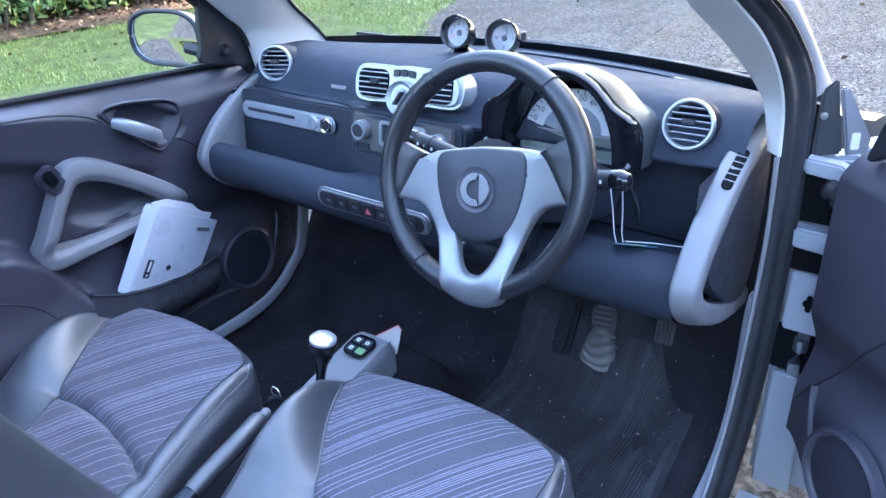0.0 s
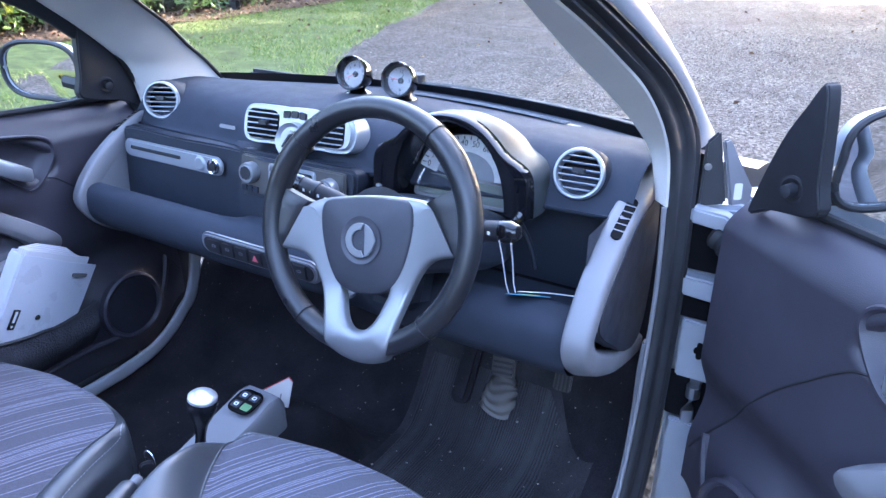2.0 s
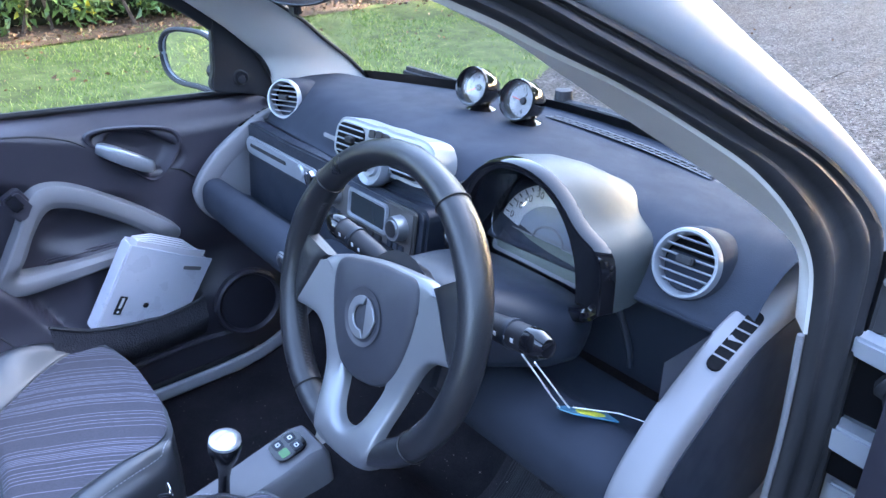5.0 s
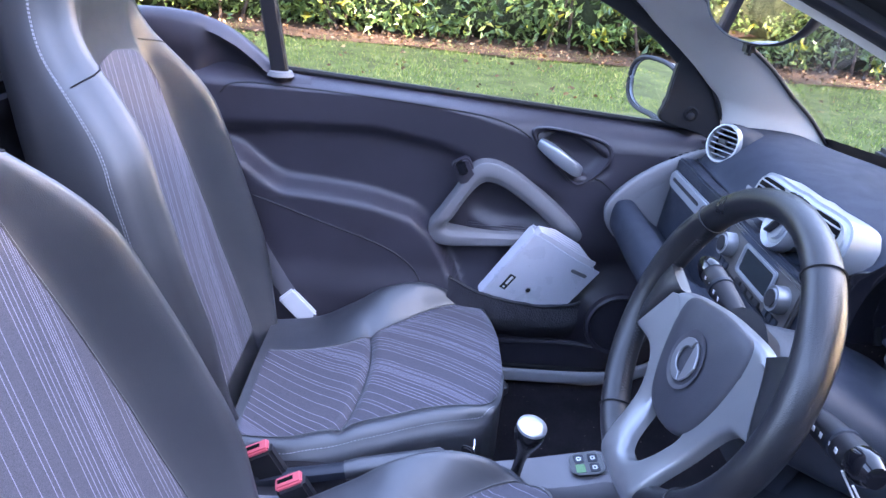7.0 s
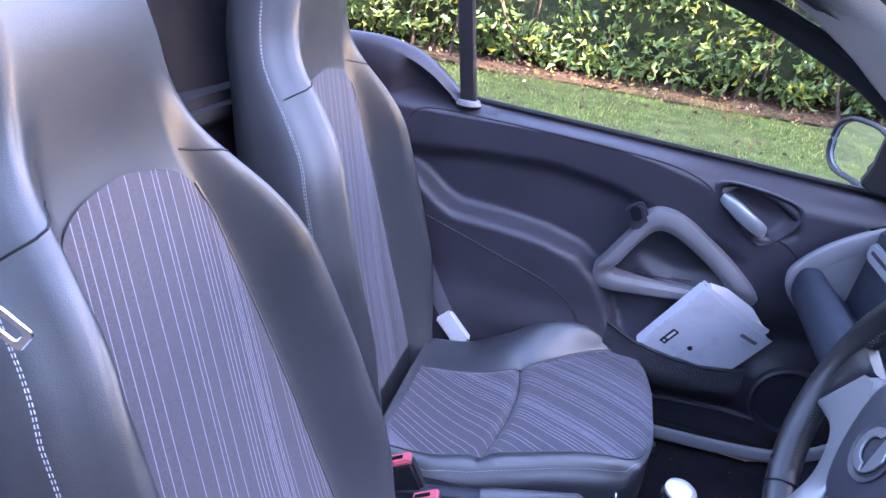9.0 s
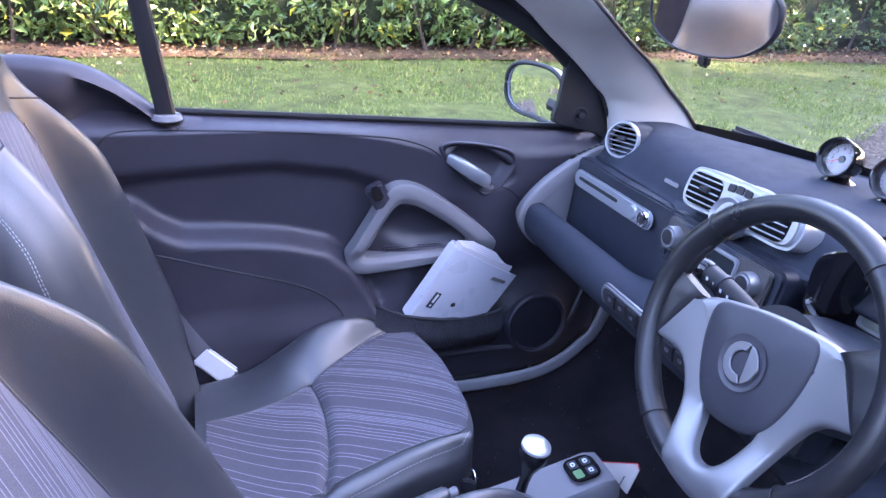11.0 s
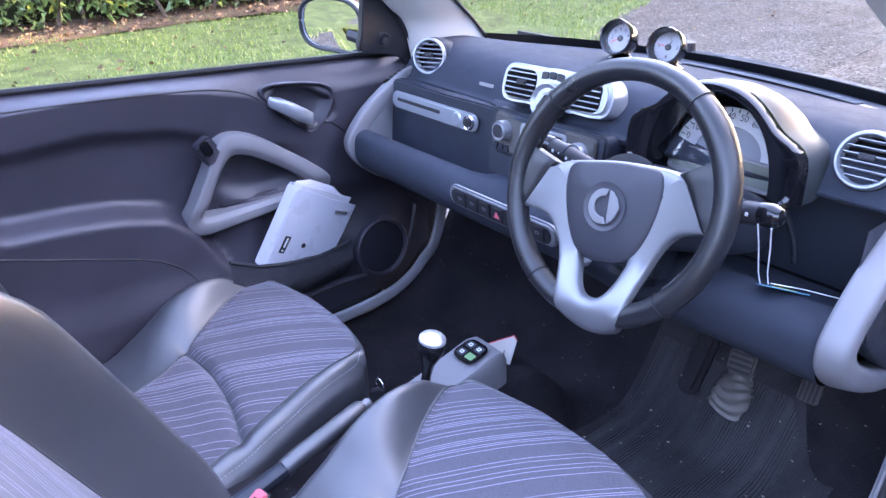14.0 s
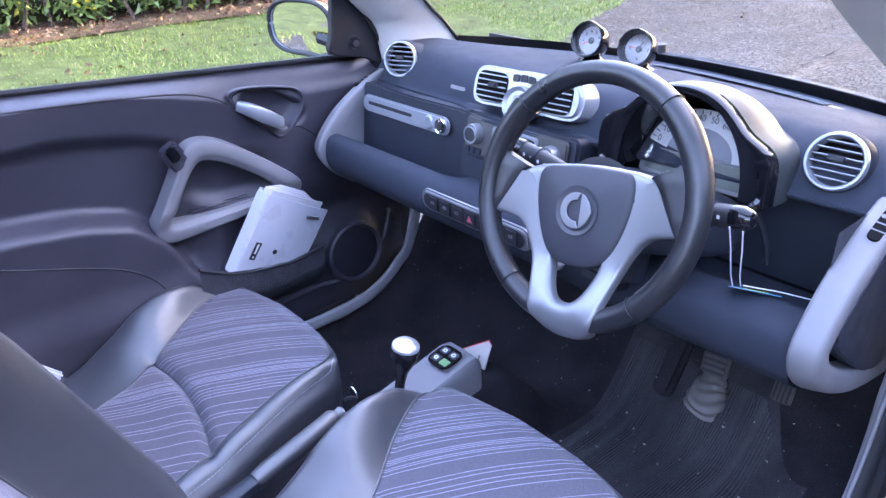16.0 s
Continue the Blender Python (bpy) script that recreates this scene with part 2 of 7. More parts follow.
def lathe(profile, n=32, centre=(0, 0, 0), axis=(0, 0, 1), cap=False):
    """Turns (radius, height) points round an axis."""
    rot = Vector((0, 0, 1)).rotation_difference(Vector(axis)).to_matrix()
    rows = []
    for k in range(n):
        a = 2 * math.pi * k / n
        rows.append([Vector(centre) + rot @ Vector((r * math.cos(a), r * math.sin(a), h)) for r, h in profile])
    bm = grid(rows, True, False)
    bmesh.ops.remove_doubles(bm, verts=bm.verts, dist=1e-5)
    bmesh.ops.recalc_face_normals(bm, faces=bm.faces)
    return bm


def prism(outline, depth, to_world, bevel=0.0, segs=2, hole=None):
    """A plate from a 2D outline, depth thick; to_world maps (u, v, w) to a place."""
    bm = bmesh.new()
    rings = []
    for loop in ([outline] if hole is None else [outline, hole]):
        rings.append([[bm.verts.new((p[0], p[1], w)) for p in loop] for w in (0.0, depth)])
    for lo, hi in rings:
        k = len(lo)
        for i in range(k):
            bm.faces.new((lo[i], lo[(i + 1) % k], hi[(i + 1) % k], hi[i]))
    if hole is None:
        bm.faces.new(rings[0][0][::-1])
        bm.faces.new(rings[0][1])
    else:
        for w in (0, 1):
            a, b = rings[0][w], rings[1][w]
            k = len(a)
            for i in range(k):
                bm.faces.new((a[i], a[(i + 1) % k], b[(i + 1) % k], b[i]))
    bmesh.ops.recalc_face_normals(bm, faces=bm.faces)
    if bevel:
        edges = [e for e in bm.edges if len(e.link_faces) == 2 and e.calc_face_angle(0) > 0.7]
        bmesh.ops.bevel(bm, geom=edges, offset=bevel, segments=segs, affect="EDGES", clamp_overlap=True)
    for v in bm.verts:
        v.co = Vector(to_world(*v.co))
    bmesh.ops.recalc_face_normals(bm, faces=bm.faces)
    return bm


def box(size, m, bevel=0.004, segs=2):
    bm = bmesh.new()
    bmesh.ops.create_cube(bm, size=1)
    for v in bm.verts:
        v.co = Vector((v.co.x * size[0], v.co.y * size[1], v.co.z * size[2]))
    if bevel:
        bmesh.ops.bevel(bm, geom=bm.edges[:], offset=bevel, segments=segs, affect="EDGES", clamp_overlap=True)
    bmesh.ops.transform(bm, matrix=m, verts=bm.verts)
    return bm


def faced(bm, eye):
    """Turns an open sheet so that its faces look towards eye."""
    bm.normal_update()
    if sum((Vector(eye) - f.calc_center_median()).dot(f.normal) for f in bm.faces) < 0:
        bmesh.ops.reverse_faces(bm, faces=bm.faces[:])
    return bm


def merged(*bms):
    out = bmesh.new()
    for b in bms:
        me = bpy.data.meshes.new("tmp")
        b.to_mesh(me)
        out.from_mesh(me)
        bpy.data.meshes.remove(me)
        b.free()
    return out


def plane_map(origin, u, v):
    """Maps (a, b, c) to origin + a u + b v + c (u x v)."""
    o, u, v = Vector(origin), Vector(u).normalized(), Vector(v).normalized()
    w = u.cross(v).normalized()
    v = w.cross(u)
    return lambda a, b, c=0.0: o + u * a + v * b + w * c


def rounded(w, h, r, n=5, cx=0.0, cy=0.0):
    """Outline of a rounded rectangle."""
    r = min(r, w / 2 - 1e-4, h / 2 - 1e-4)
    pts = []
    for sx, sy, a0 in ((1, 1, 0), (-1, 1, 90), (-1, -1, 180), (1, -1, 270)):
        for k in range(n + 1):
            a = radians(a0 + 90 * k / n)
            pts.append((cx + sx * (w / 2 - r) + r * math.cos(a), cy + sy * (h / 2 - r) + r * math.sin(a)))
    return pts


def stitches(pts, r, on=0.0045, off=0.003):
    """Short raised threads along a line."""
    P = np.array(pts, float)
    L = np.concatenate([[0], np.cumsum(np.linalg.norm(np.diff(P, axis=0), axis=1))])
    at = lambda d: np.array([np.interp(d, L, P[:, k]) for k in range(3)])
    bm = bmesh.new()
    d = 0.0
    while d + on < L[-1]:
        a, b = at(d), at(d + on)
        w = (b - a) / np.linalg.norm(b - a)
        s = np.cross(w, (0.3, 0.2, 0.9))
        s /= np.linalg.norm(s)
        t = np.cross(s, w)
        ends = [[bm.verts.new(p + r * q) for q in (s, t, -s, -t)] for p in (a, b)]
        for k in range(4):
            bm.faces.new((ends[0][k], ends[0][(k + 1) % 4], ends[1][(k + 1) % 4], ends[1][k]))
        d += on + off
    bmesh.ops.recalc_face_normals(bm, faces=bm.faces)
    return bm


def thing(name, at, label, category, group="", kind=""):
    ob = new(name)
    ob.location = at
    ob.empty_display_size = 0.05
    return tagged(ob, label, category, group, kind)


def origin_of(ob):
    o = Vector((0, 0, 0))
    while ob is not None:
        o += ob.location
        ob = ob.parent
    return o


def smooth(bm, angle=35):
    for f in bm.faces:
        f.smooth = True
    lim = radians(angle)
    for e in bm.edges:
        if len(e.link_faces) == 2 and e.calc_face_angle(0) > lim:
            e.smooth = False


def part(name, bm, material, parent=None, label="", angle=35):
    """Links a bmesh, given in the place's coordinates, as one mesh object under a thing or a part."""
    smooth(bm, angle)
    if parent is not None:
        bmesh.ops.translate(bm, vec=-origin_of(parent), verts=bm.verts)
    me = bpy.data.meshes.new(name)
    bm.to_mesh(me)
    bm.free()
    me.materials.append(material)
    ob = new(name, me)
    ob.parent = parent
    if label:
        tagged(ob, label)
    return ob


def solo(name, bm, material, label, category, group="", kind="", angle=35):
    return tagged(part(name, bm, material, None, "", angle), label, category, group, kind)


def words(text, size, to_world, material, parent, name="lettering", lift=0.0006):
    """Built-in letters as a mesh, centred on the map's origin."""
    cu = bpy.data.curves.new("letters", "FONT")
    cu.body, cu.size, cu.align_x, cu.align_y = text, size, "CENTER", "CENTER"
    ob = bpy.data.objects.new("letters", cu)
    me = bpy.data.meshes.new_from_object(ob)
    bm = bmesh.new()
    bm.from_mesh(me)
    for v in bm.verts:
        v.co = to_world(v.co.x, v.co.y, lift)
    bpy.data.objects.remove(ob)
    bpy.data.curves.remove(cu)
    bpy.data.meshes.remove(me)
    return part(name, bm, material, parent)


# ---- ground, lawn, hedge ----
def mat_ground(name, stops, coarse, relief):
    """Weathered stony tarmac: grit, streaks of wear along the drive and slow stains."""
    m, n, l, b = mat_base(name, stops[1][1], 0.85, 0, 0.2)
    v = coords(n, l)
    grit = tex_noise(n, l, coords(n, l, (1.0, 0.7, 1), (0, 0, 0.5)), coarse, 5, 0.72)
    chips = n.new("ShaderNodeTexVoronoi")
    chips.inputs["Scale"].default_value = coarse * 1.3
    l.new(v, chips.inputs["Vector"])
    fac = math_node(n, l, "ADD", math_node(n, l, "MULTIPLY", grit, 0.72), math_node(n, l, "MULTIPLY", chips.outputs["Color"], 0.28))
    mid = tex_noise(n, l, coords(n, l, (1.0, 0.35, 1), (0, 0, 0.25)), 6.0, 6, 0.65)
    slow = tex_noise(n, l, v, 0.7, 5)
    c = ramp(n, l, fac, stops)
    for fac_, lo, hi, amount in ((mid, (0.72, 0.66, 0.61), (1.13, 1.10, 1.07), 0.8), (slow, (0.75, 0.74, 0.74), (1.15, 1.15, 1.14), 0.7)):
        mx = n.new("ShaderNodeMix")
        mx.data_type, mx.blend_type = "RGBA", "MULTIPLY"
        mx.inputs["Factor"].default_value = amount
        l.new(c, mx.inputs["A"])
        l.new(ramp(n, l, fac_, [(0.36, lo), (0.62, hi)]), mx.inputs["B"])
        c = mx.outputs["Result"]
    l.new(c, b.inputs["Base Color"])
    bump(n, l, b, math_node(n, l, "ADD", fac, math_node(n, l, "MULTIPLY", mid, 0.8)), 0.9, relief)
    return m


def mat_mixed(name, stops, scale, rough=0.8, relief=0.01, island=False, spec=0.3):
    m, n, l, b = mat_base(name, stops[0][1], rough, 0, spec)
    v = coords(n, l)
    if island:
        g = n.new("ShaderNodeNewGeometry")
        fac = g.outputs["Random Per Island"]
    else:
        fac = tex_noise(n, l, v, scale, 6, 0.65)
    l.new(ramp(n, l, fac, stops), b.inputs["Base Color"])
    if relief:
        bump(n, l, b, tex_noise(n, l, v, scale * 3, 4), 0.6, relief)
    return m, n, l, b


GROUND = mat_ground("worn_gravel_tarmac", [(0.36, (0.045, 0.036, 0.030)), (0.5, (0.110, 0.091, 0.077)), (0.64, (0.225, 0.192, 0.166))], 34.0, 0.02)
SOIL = mat_mixed("mossy_lawn_soil", [(0.3, (0.045, 0.055, 0.016)), (0.55, (0.095, 0.12, 0.032)), (0.75, (0.19, 0.18, 0.07))], 5.0)[0]
LITTER_BED = mat_mixed("leaf_litter_bed", [(0.3, (0.030, 0.018, 0.012)), (0.55, (0.11, 0.06, 0.035)), (0.75, (0.24, 0.14, 0.08))], 14.0, 0.9, 0.03)[0]
BLADE, _n, _l, _b = mat_mixed("grass_blade", [(0.0, (0.09, 0.145, 0.026)), (0.5, (0.18, 0.25, 0.055)), (0.85, (0.31, 0.35, 0.09)), (1.0, (0.48, 0.42, 0.17))], 1, 0.55, 0, True)
LEAF, _n, _l, _b = mat_mixed("laurel_leaf", [(0.0, (0.06, 0.105, 0.03)), (0.45, (0.12, 0.19, 0.05)), (0.8, (0.19, 0.27, 0.075)), (0.95, (0.28, 0.34, 0.09)), (0.975, (0.5, 0.46, 0.05)), (1.0, (0.6, 0.5, 0.05))], 1, 0.32, 0, True, 0.5)
_b.inputs["Transmission Weight"].default_value = 0.0
DEAD, _n, _l, _b = mat_mixed("dead_leaf", [(0.0, (0.05, 0.026, 0.015)), (0.5, (0.16, 0.085, 0.045)), (0.85, (0.30, 0.17, 0.085)), (1.0, (0.46, 0.33, 0.19))], 1, 0.7, 0, True)
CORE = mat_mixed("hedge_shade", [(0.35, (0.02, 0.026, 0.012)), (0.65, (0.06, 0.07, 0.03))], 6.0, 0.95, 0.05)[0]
BARK = mat_mixed("bark", [(0.3, (0.045, 0.03, 0.022)), (0.7, (0.14, 0.10, 0.075))], 22.0, 0.9, 0.02)[0]

rng = np.random.default_rng(7)


def sheet(x0, x1, y0, y1, z, nx, ny, relief=0.0, scale=0.5):
    rows = []
    for i in range(nx + 1):
        x = x0 + (x1 - x0) * i / nx
        rows.append([(x, y, z + relief * noise.fractal(Vector((x * scale, y * scale, 3.1)), 0.8, 2.0, 4)) for y in np.linspace(y0, y1, ny + 1)])
    return grid(rows)


solo("ground", sheet(-900, 900, -900, 900, 0, 24, 24), GROUND, "worn pale gravel tarmac drive with scattered grit and leaves", "ground", kind="structure")
def lawn_edge(y):
    """Where the lawn meets the drive, which bends away ahead of the car."""
    return float(np.interp(y, [-14, 0, 2.5, 4.0, 4.7, 5.5, 7.8, 11, 15, 40], [-3.1, -2.9, -3.0, -3.3, -3.65, -4.15, -5.15, -6.3, -7.2, -7.4]))


# verge of the lawn: a low ragged bank along the drive
lawn_rows = []
for x in np.linspace(0, 1, 40):
    row = []
    for y in np.linspace(-14, 40, 180):
        edge = lawn_edge(y) + 0.14 * noise.noise(Vector((0.0, y * 0.7, 1.0))) + 0.05 * noise.noise(Vector((0.0, y * 4, 5.0)))
        xx = edge - (10.5 + edge) * x
        z = 0.045 * min(1, x * 14) + 0.03 * noise.fractal(Vector((xx, y, 0)), 1, 2, 3) * min(1, x * 8)
        row.append((xx, y, z))
    lawn_rows.append(row)
lawn = solo("lawn", grid(lawn_rows), SOIL, "mossy green lawn with dappled light and fallen leaves", "lawn", kind="structure")
TARMAC = mat_ground("smooth_old_tarmac", [(0.38, (0.032, 0.027, 0.024)), (0.5, (0.085, 0.074, 0.066)), (0.62, (0.18, 0.162, 0.147))], 46.0, 0.010)
solo("road_strip", grid([[(x - 0.103 * (y - 3.6) * (i / 11) + (0.03 * noise.noise(Vector((y * 0.8, 2, 0))) if i == 11 else 0), y, 0.006 if 0 < i < 11 else 0.001) for y in np.linspace(-12, 40, 120)] for i, x in enumerate([-5.3] + list(np.linspace(-5.25, -1.55, 10)) + [-1.53])]), TARMAC,
     "smoother strip of old tarmac along the lawn", "road", kind="structure")
litter_rows = []
for x in np.linspace(0, 1, 14):
    litter_rows.append([(-7.55 - 3.2 * x + 0.35 * noise.noise(Vector((2, y * 0.6, 0))) * (1 - x), y, 0.062 + 0.05 * x + 0.03 * noise.fractal(Vector((x * 4, y * 2, 7)), 1, 2, 3)) for y in np.linspace(-14, 40, 150)])
solo("leaf_litter_bed", grid(litter_rows), LITTER_BED, "bed of brown leaf litter and bare soil under the hedge", "soil", kind="structure")


def leaf_cloud(name, places, sizes, ways, mat, parent, shape=0.42, fold=0.18):
    """Many small folded leaves in one mesh: a rhombus of four triangles along each way."""
    k = len(places)
    ways = ways / np.linalg.norm(ways, axis=1, keepdims=True)
    side = np.cross(ways, rng.normal(size=(k, 3)))
    side /= np.linalg.norm(side, axis=1, keepdims=True) + 1e-9
    nor = np.cross(ways, side)
    s = sizes[:, None]
    base, tip = places - ways * s * 0.5, places + ways * s * 0.5 - nor * s * 0.12
    a = places - ways * s * 0.05 + side * s * shape * 0.5 + nor * s * fold
    b = places - ways * s * 0.05 - side * s * shape * 0.5 + nor * s * fold
    mid = places + nor * s * 0.02
    verts = np.stack([base, a, tip, b, mid], 1).reshape(-1, 3)
    o = np.arange(k)[:, None] * 5
    faces = np.concatenate([o + [0, 4, 1], o + [1, 4, 2], o + [2, 4, 3], o + [3, 4, 0]], 1).reshape(-1, 3)
    me = bpy.data.meshes.new(name)
    me.from_pydata(verts.tolist(), [], faces.tolist())
    me.materials.append(mat)
    ob = new(name, me)
    ob.parent = parent
    if parent is not None:
        ob.location = -origin_of(parent)
    return tagged(ob, kind="stuff")


def hedge(label, x0, y0, y1, along_x, dense, high, turn, way=1):
    """A laurel hedge: a dark backing sheet coloured as its shaded depth, stems, and leaves in drooping clumps."""
    base = (x0, 0.5 * (y0 + y1), 0.05) if not along_x else (0.5 * (y0 + y1), x0, 0.05)
    h = thing("hedge", base, label, "hedge")
    conv = (lambda a, d, z: (x0 - way * d, a, z)) if not along_x else (lambda a, d, z: (a, x0 - d, z))
    # added sheet behind the leaves, with the hedge's inner shade put into its colour
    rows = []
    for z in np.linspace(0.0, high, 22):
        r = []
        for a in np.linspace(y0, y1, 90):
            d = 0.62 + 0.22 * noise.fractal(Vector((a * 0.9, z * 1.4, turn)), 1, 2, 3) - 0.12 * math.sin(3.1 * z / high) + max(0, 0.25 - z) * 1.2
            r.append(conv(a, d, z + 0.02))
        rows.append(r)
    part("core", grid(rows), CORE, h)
    # leaves grow in clumps, each drooping outwards
    n_cl = int((y1 - y0) * dense)
    P, S, W = [], [], []
    for k in range(n_cl):
        a = rng.uniform(y0, y1)
        z = 0.22 + (high - 0.3) * rng.random() ** 1.9
        d = 0.28 + 0.30 * noise.fractal(Vector((a * 0.9, z * 1.4, turn)), 1, 2, 3) + rng.uniform(-0.12, 0.22) + max(0.0, 0.35 - z) * 0.5
        m = rng.integers(9, 17)
        size = rng.uniform(0.10, 0.175)
        heading = rng.normal(size=3) * 0.5 + np.array(conv(0, -1, 0.25)) - np.array(conv(0, 0, 0))
        for _ in range(m):
            off = rng.normal(size=3) * np.array([0.09, 0.09, 0.08])
            P.append(np.array(conv(a, d, max(0.1, z))) + off)
            S.append(size * rng.uniform(0.7, 1.15))
            W.append(heading + rng.normal(size=3) * 0.75 + np.array([0, 0, -0.25]))
    leaf_cloud("leaves", np.array(P), np.array(S), np.array(W), LEAF, h)
    st = []
    for k in range(int((y1 - y0) * 2.2)):
        a = rng.uniform(y0, y1)
        lean = rng.normal(size=2) * 0.15
        d = rng.uniform(0.25, 0.6)
        st.append(tube([conv(a + lean[0] * t, d + lean[1] * t, 0.0 + t) for t in (0, 0.3, 0.7, 1.2)], [0.03, 0.022, 0.016, 0.008], 5))
    tagged(part("brushwood", merged(*st), BARK, h), kind="stuff")
    return h


hedge("dense laurel hedge with glossy green leaves above brown litter", -7.95, -9.0, 24.0, False, 74, 5.4, 1.0)
hedge("tall laurel hedge closing the drive behind the car", -10.0, -9.0, 12.0, True, 22, 3.4, 4.0)

# hedge added out of view, to cut the horizon glow from the right
hedge("tall laurel hedge added on the car's right to block low sky light", 7.5, -9.0, 12.0, False, 26, 5.4, 7.0, -1)

# grass blades, thicker on the lawn, thin at its edge
K = 130000
gy = rng.uniform(-5.5, 15, K)
gx = np.array([lawn_edge(y) for y in gy])
gx = gx + 0.05 - rng.random(K) ** 0.9 * (8.4 + gx)
keep = np.array([noise.noise(Vector((a * 1.3, b * 1.3, 2))) for a, b in zip(gx, gy)]) + rng.normal(size=K) * 0.25 > -0.28
gx, gy = gx[keep], gy[keep]
K = len(gx)
hgt = rng.uniform(0.02, 0.055, K)
bend = rng.normal(size=(K, 2)) * 0.022
wid = rng.uniform(0.003, 0.006, K)
ang = rng.uniform(0, 3.14, K)
bx, by = np.cos(ang) * wid, np.sin(ang) * wid
z0 = np.full(K, 0.035)
V = np.stack([np.stack([gx - bx, gy - by, z0], 1), np.stack([gx + bx, gy + by, z0], 1), np.stack([gx + bend[:, 0], gy + bend[:, 1], z0 + hgt], 1)], 1).reshape(-1, 3)
me = bpy.data.meshes.new("grass")
me.from_pydata(V.tolist(), [], np.arange(3 * K).reshape(-1, 3).tolist())
me.materials.append(BLADE)
tagged(new("grass", me), "short tufted green grass on the lawn", "grass", kind="stuff")

# fallen leaves: thick under the hedge, thin on lawn and drive
lp = np.concatenate([
    np.stack([rng.uniform(-9.3, -7.3, 5200), rng.uniform(-7, 20, 5200), rng.uniform(0.08, 0.14, 5200)], 1),
    np.stack([rng.uniform(-7.6, -5.0, 480), rng.uniform(-6, 16, 480), rng.uniform(0.06, 0.085, 480)], 1),
    np.stack([rng.uniform(-4.8, 5.0, 70), rng.uniform(2.5, 16, 70), np.full(70, 0.012)], 1)])
lw = rng.normal(size=(len(lp), 3)) * [1, 1, 0.22]
tagged(leaf_cloud("fallen_leaves", lp, rng.uniform(0.03, 0.075, len(lp)), lw, DEAD, None, 0.6, 0.1), "brown fallen leaves on the lawn and drive", "leaves", kind="stuff")
gp = np.concatenate([np.stack([rng.uniform(-4.9, 4.5, 14000), rng.uniform(2.0, 13, 14000), np.full(14000, 0.014)], 1), np.stack([rng.uniform(-1.5, 5.0, 30000), rng.uniform(1.5, 10, 30000), np.full(30000, 0.004)], 1)])
tagged(leaf_cloud("loose_gravel", gp, rng.uniform(0.006, 0.017, len(gp)), rng.normal(size=(len(gp), 3)) * [1, 1, 0.3],
                  mat_mixed("pale_grit", [(0, (0.06, 0.05, 0.043)), (0.5, (0.15, 0.13, 0.113)), (0.85, (0.28, 0.25, 0.22)), (1, (0.46, 0.43, 0.39))], 1, 0.8, 0, True)[0], None, 0.8, 0.3), "loose pale grit on the drive", "gravel", kind="stuff")


def tree(at, tall, seed, full):
    r = np.random.default_rng(seed)
    t = thing("tree", at, "unseen leafy tree added ahead to shade the car and drive", "tree", "trees beyond the drive")
    o = np.array(at)
    bm = [tube(spline([o, o + (0.1, 0, tall * 0.25), o + (-0.1, 0.1, tall * 0.5), o + (0.1, 0, tall * 0.85)], 10), np.linspace(0.26, 0.05, 10), 8)]
    P = []
    for k in range(12):
        z = tall * r.uniform(0.3, 0.8)
        a = r.uniform(0, 6.28)
        ln = r.uniform(1.6, 3.2)
        e = o + (math.cos(a) * ln, math.sin(a) * ln, z + r.uniform(0.4, 1.6))
        bm.append(tube(spline([o + (0, 0, z), 0.5 * (o + (0, 0, z) + e) + (0, 0, 0.1), e], 6), np.linspace(0.09, 0.02, 6), 5))
        for _ in range(full):
            c = e + r.normal(size=3) * 0.9
            P.append(c + r.normal(size=(70, 3)) * 0.5)
    part("trunk", merged(*bm), BARK, t)
    P = np.concatenate(P)
    leaf_cloud("crown", P, r.uniform(0.34, 0.56, len(P)), r.normal(size=(len(P), 3)), LEAF, t, 0.5)


# unseen trees, added to keep the sun off car and drive and dapple the lawn
for k, (tx, ty, th, full) in enumerate([(3.0, 16, 13, 24), (5.2, 15.5, 13, 24), (4.4, 18.6, 16, 24), (3.9, 13.6, 11, 24), (-4.0, 21, 12.5, 1), (-0.2, 20, 13, 2), (2.5, 22, 18, 22), (5.0, 20, 17.5, 22), (8.2, 21, 18, 22), (3.6, 26, 20, 18), (6.8, 26, 20, 18), (0.4, 31, 16, 16), (-2.6, 34, 16, 10), (11.5, 22, 13, 12), (15.0, 20, 14, 12), (19.0, 22, 14, 12)]):
    tree((tx, ty, 0), th, 30 + k, full)


# ---- car body round the cabin ----
def mirror_x(pts, s):
    return [(p[0] * s, p[1], p[2]) for p in pts]


# the doorway's edge, from the roof rail down the screen pillar and along the sill
APERTURE = [(0.60, -0.42, 1.44), (0.625, -0.205, 1.372), (0.645, -0.006, 1.297), (0.660, 0.164, 1.212), (0.668, 0.278, 1.112), (0.671, 0.345, 1.0),
            (0.673, 0.40, 0.86), (0.674, 0.42, 0.70), (0.672, 0.41, 0.55), (0.668, 0.365, 0.42), (0.664, 0.27, 0.345), (0.662, 0.13, 0.318), (0.662, -0.2, 0.315), (0.662, -0.85, 0.315)]

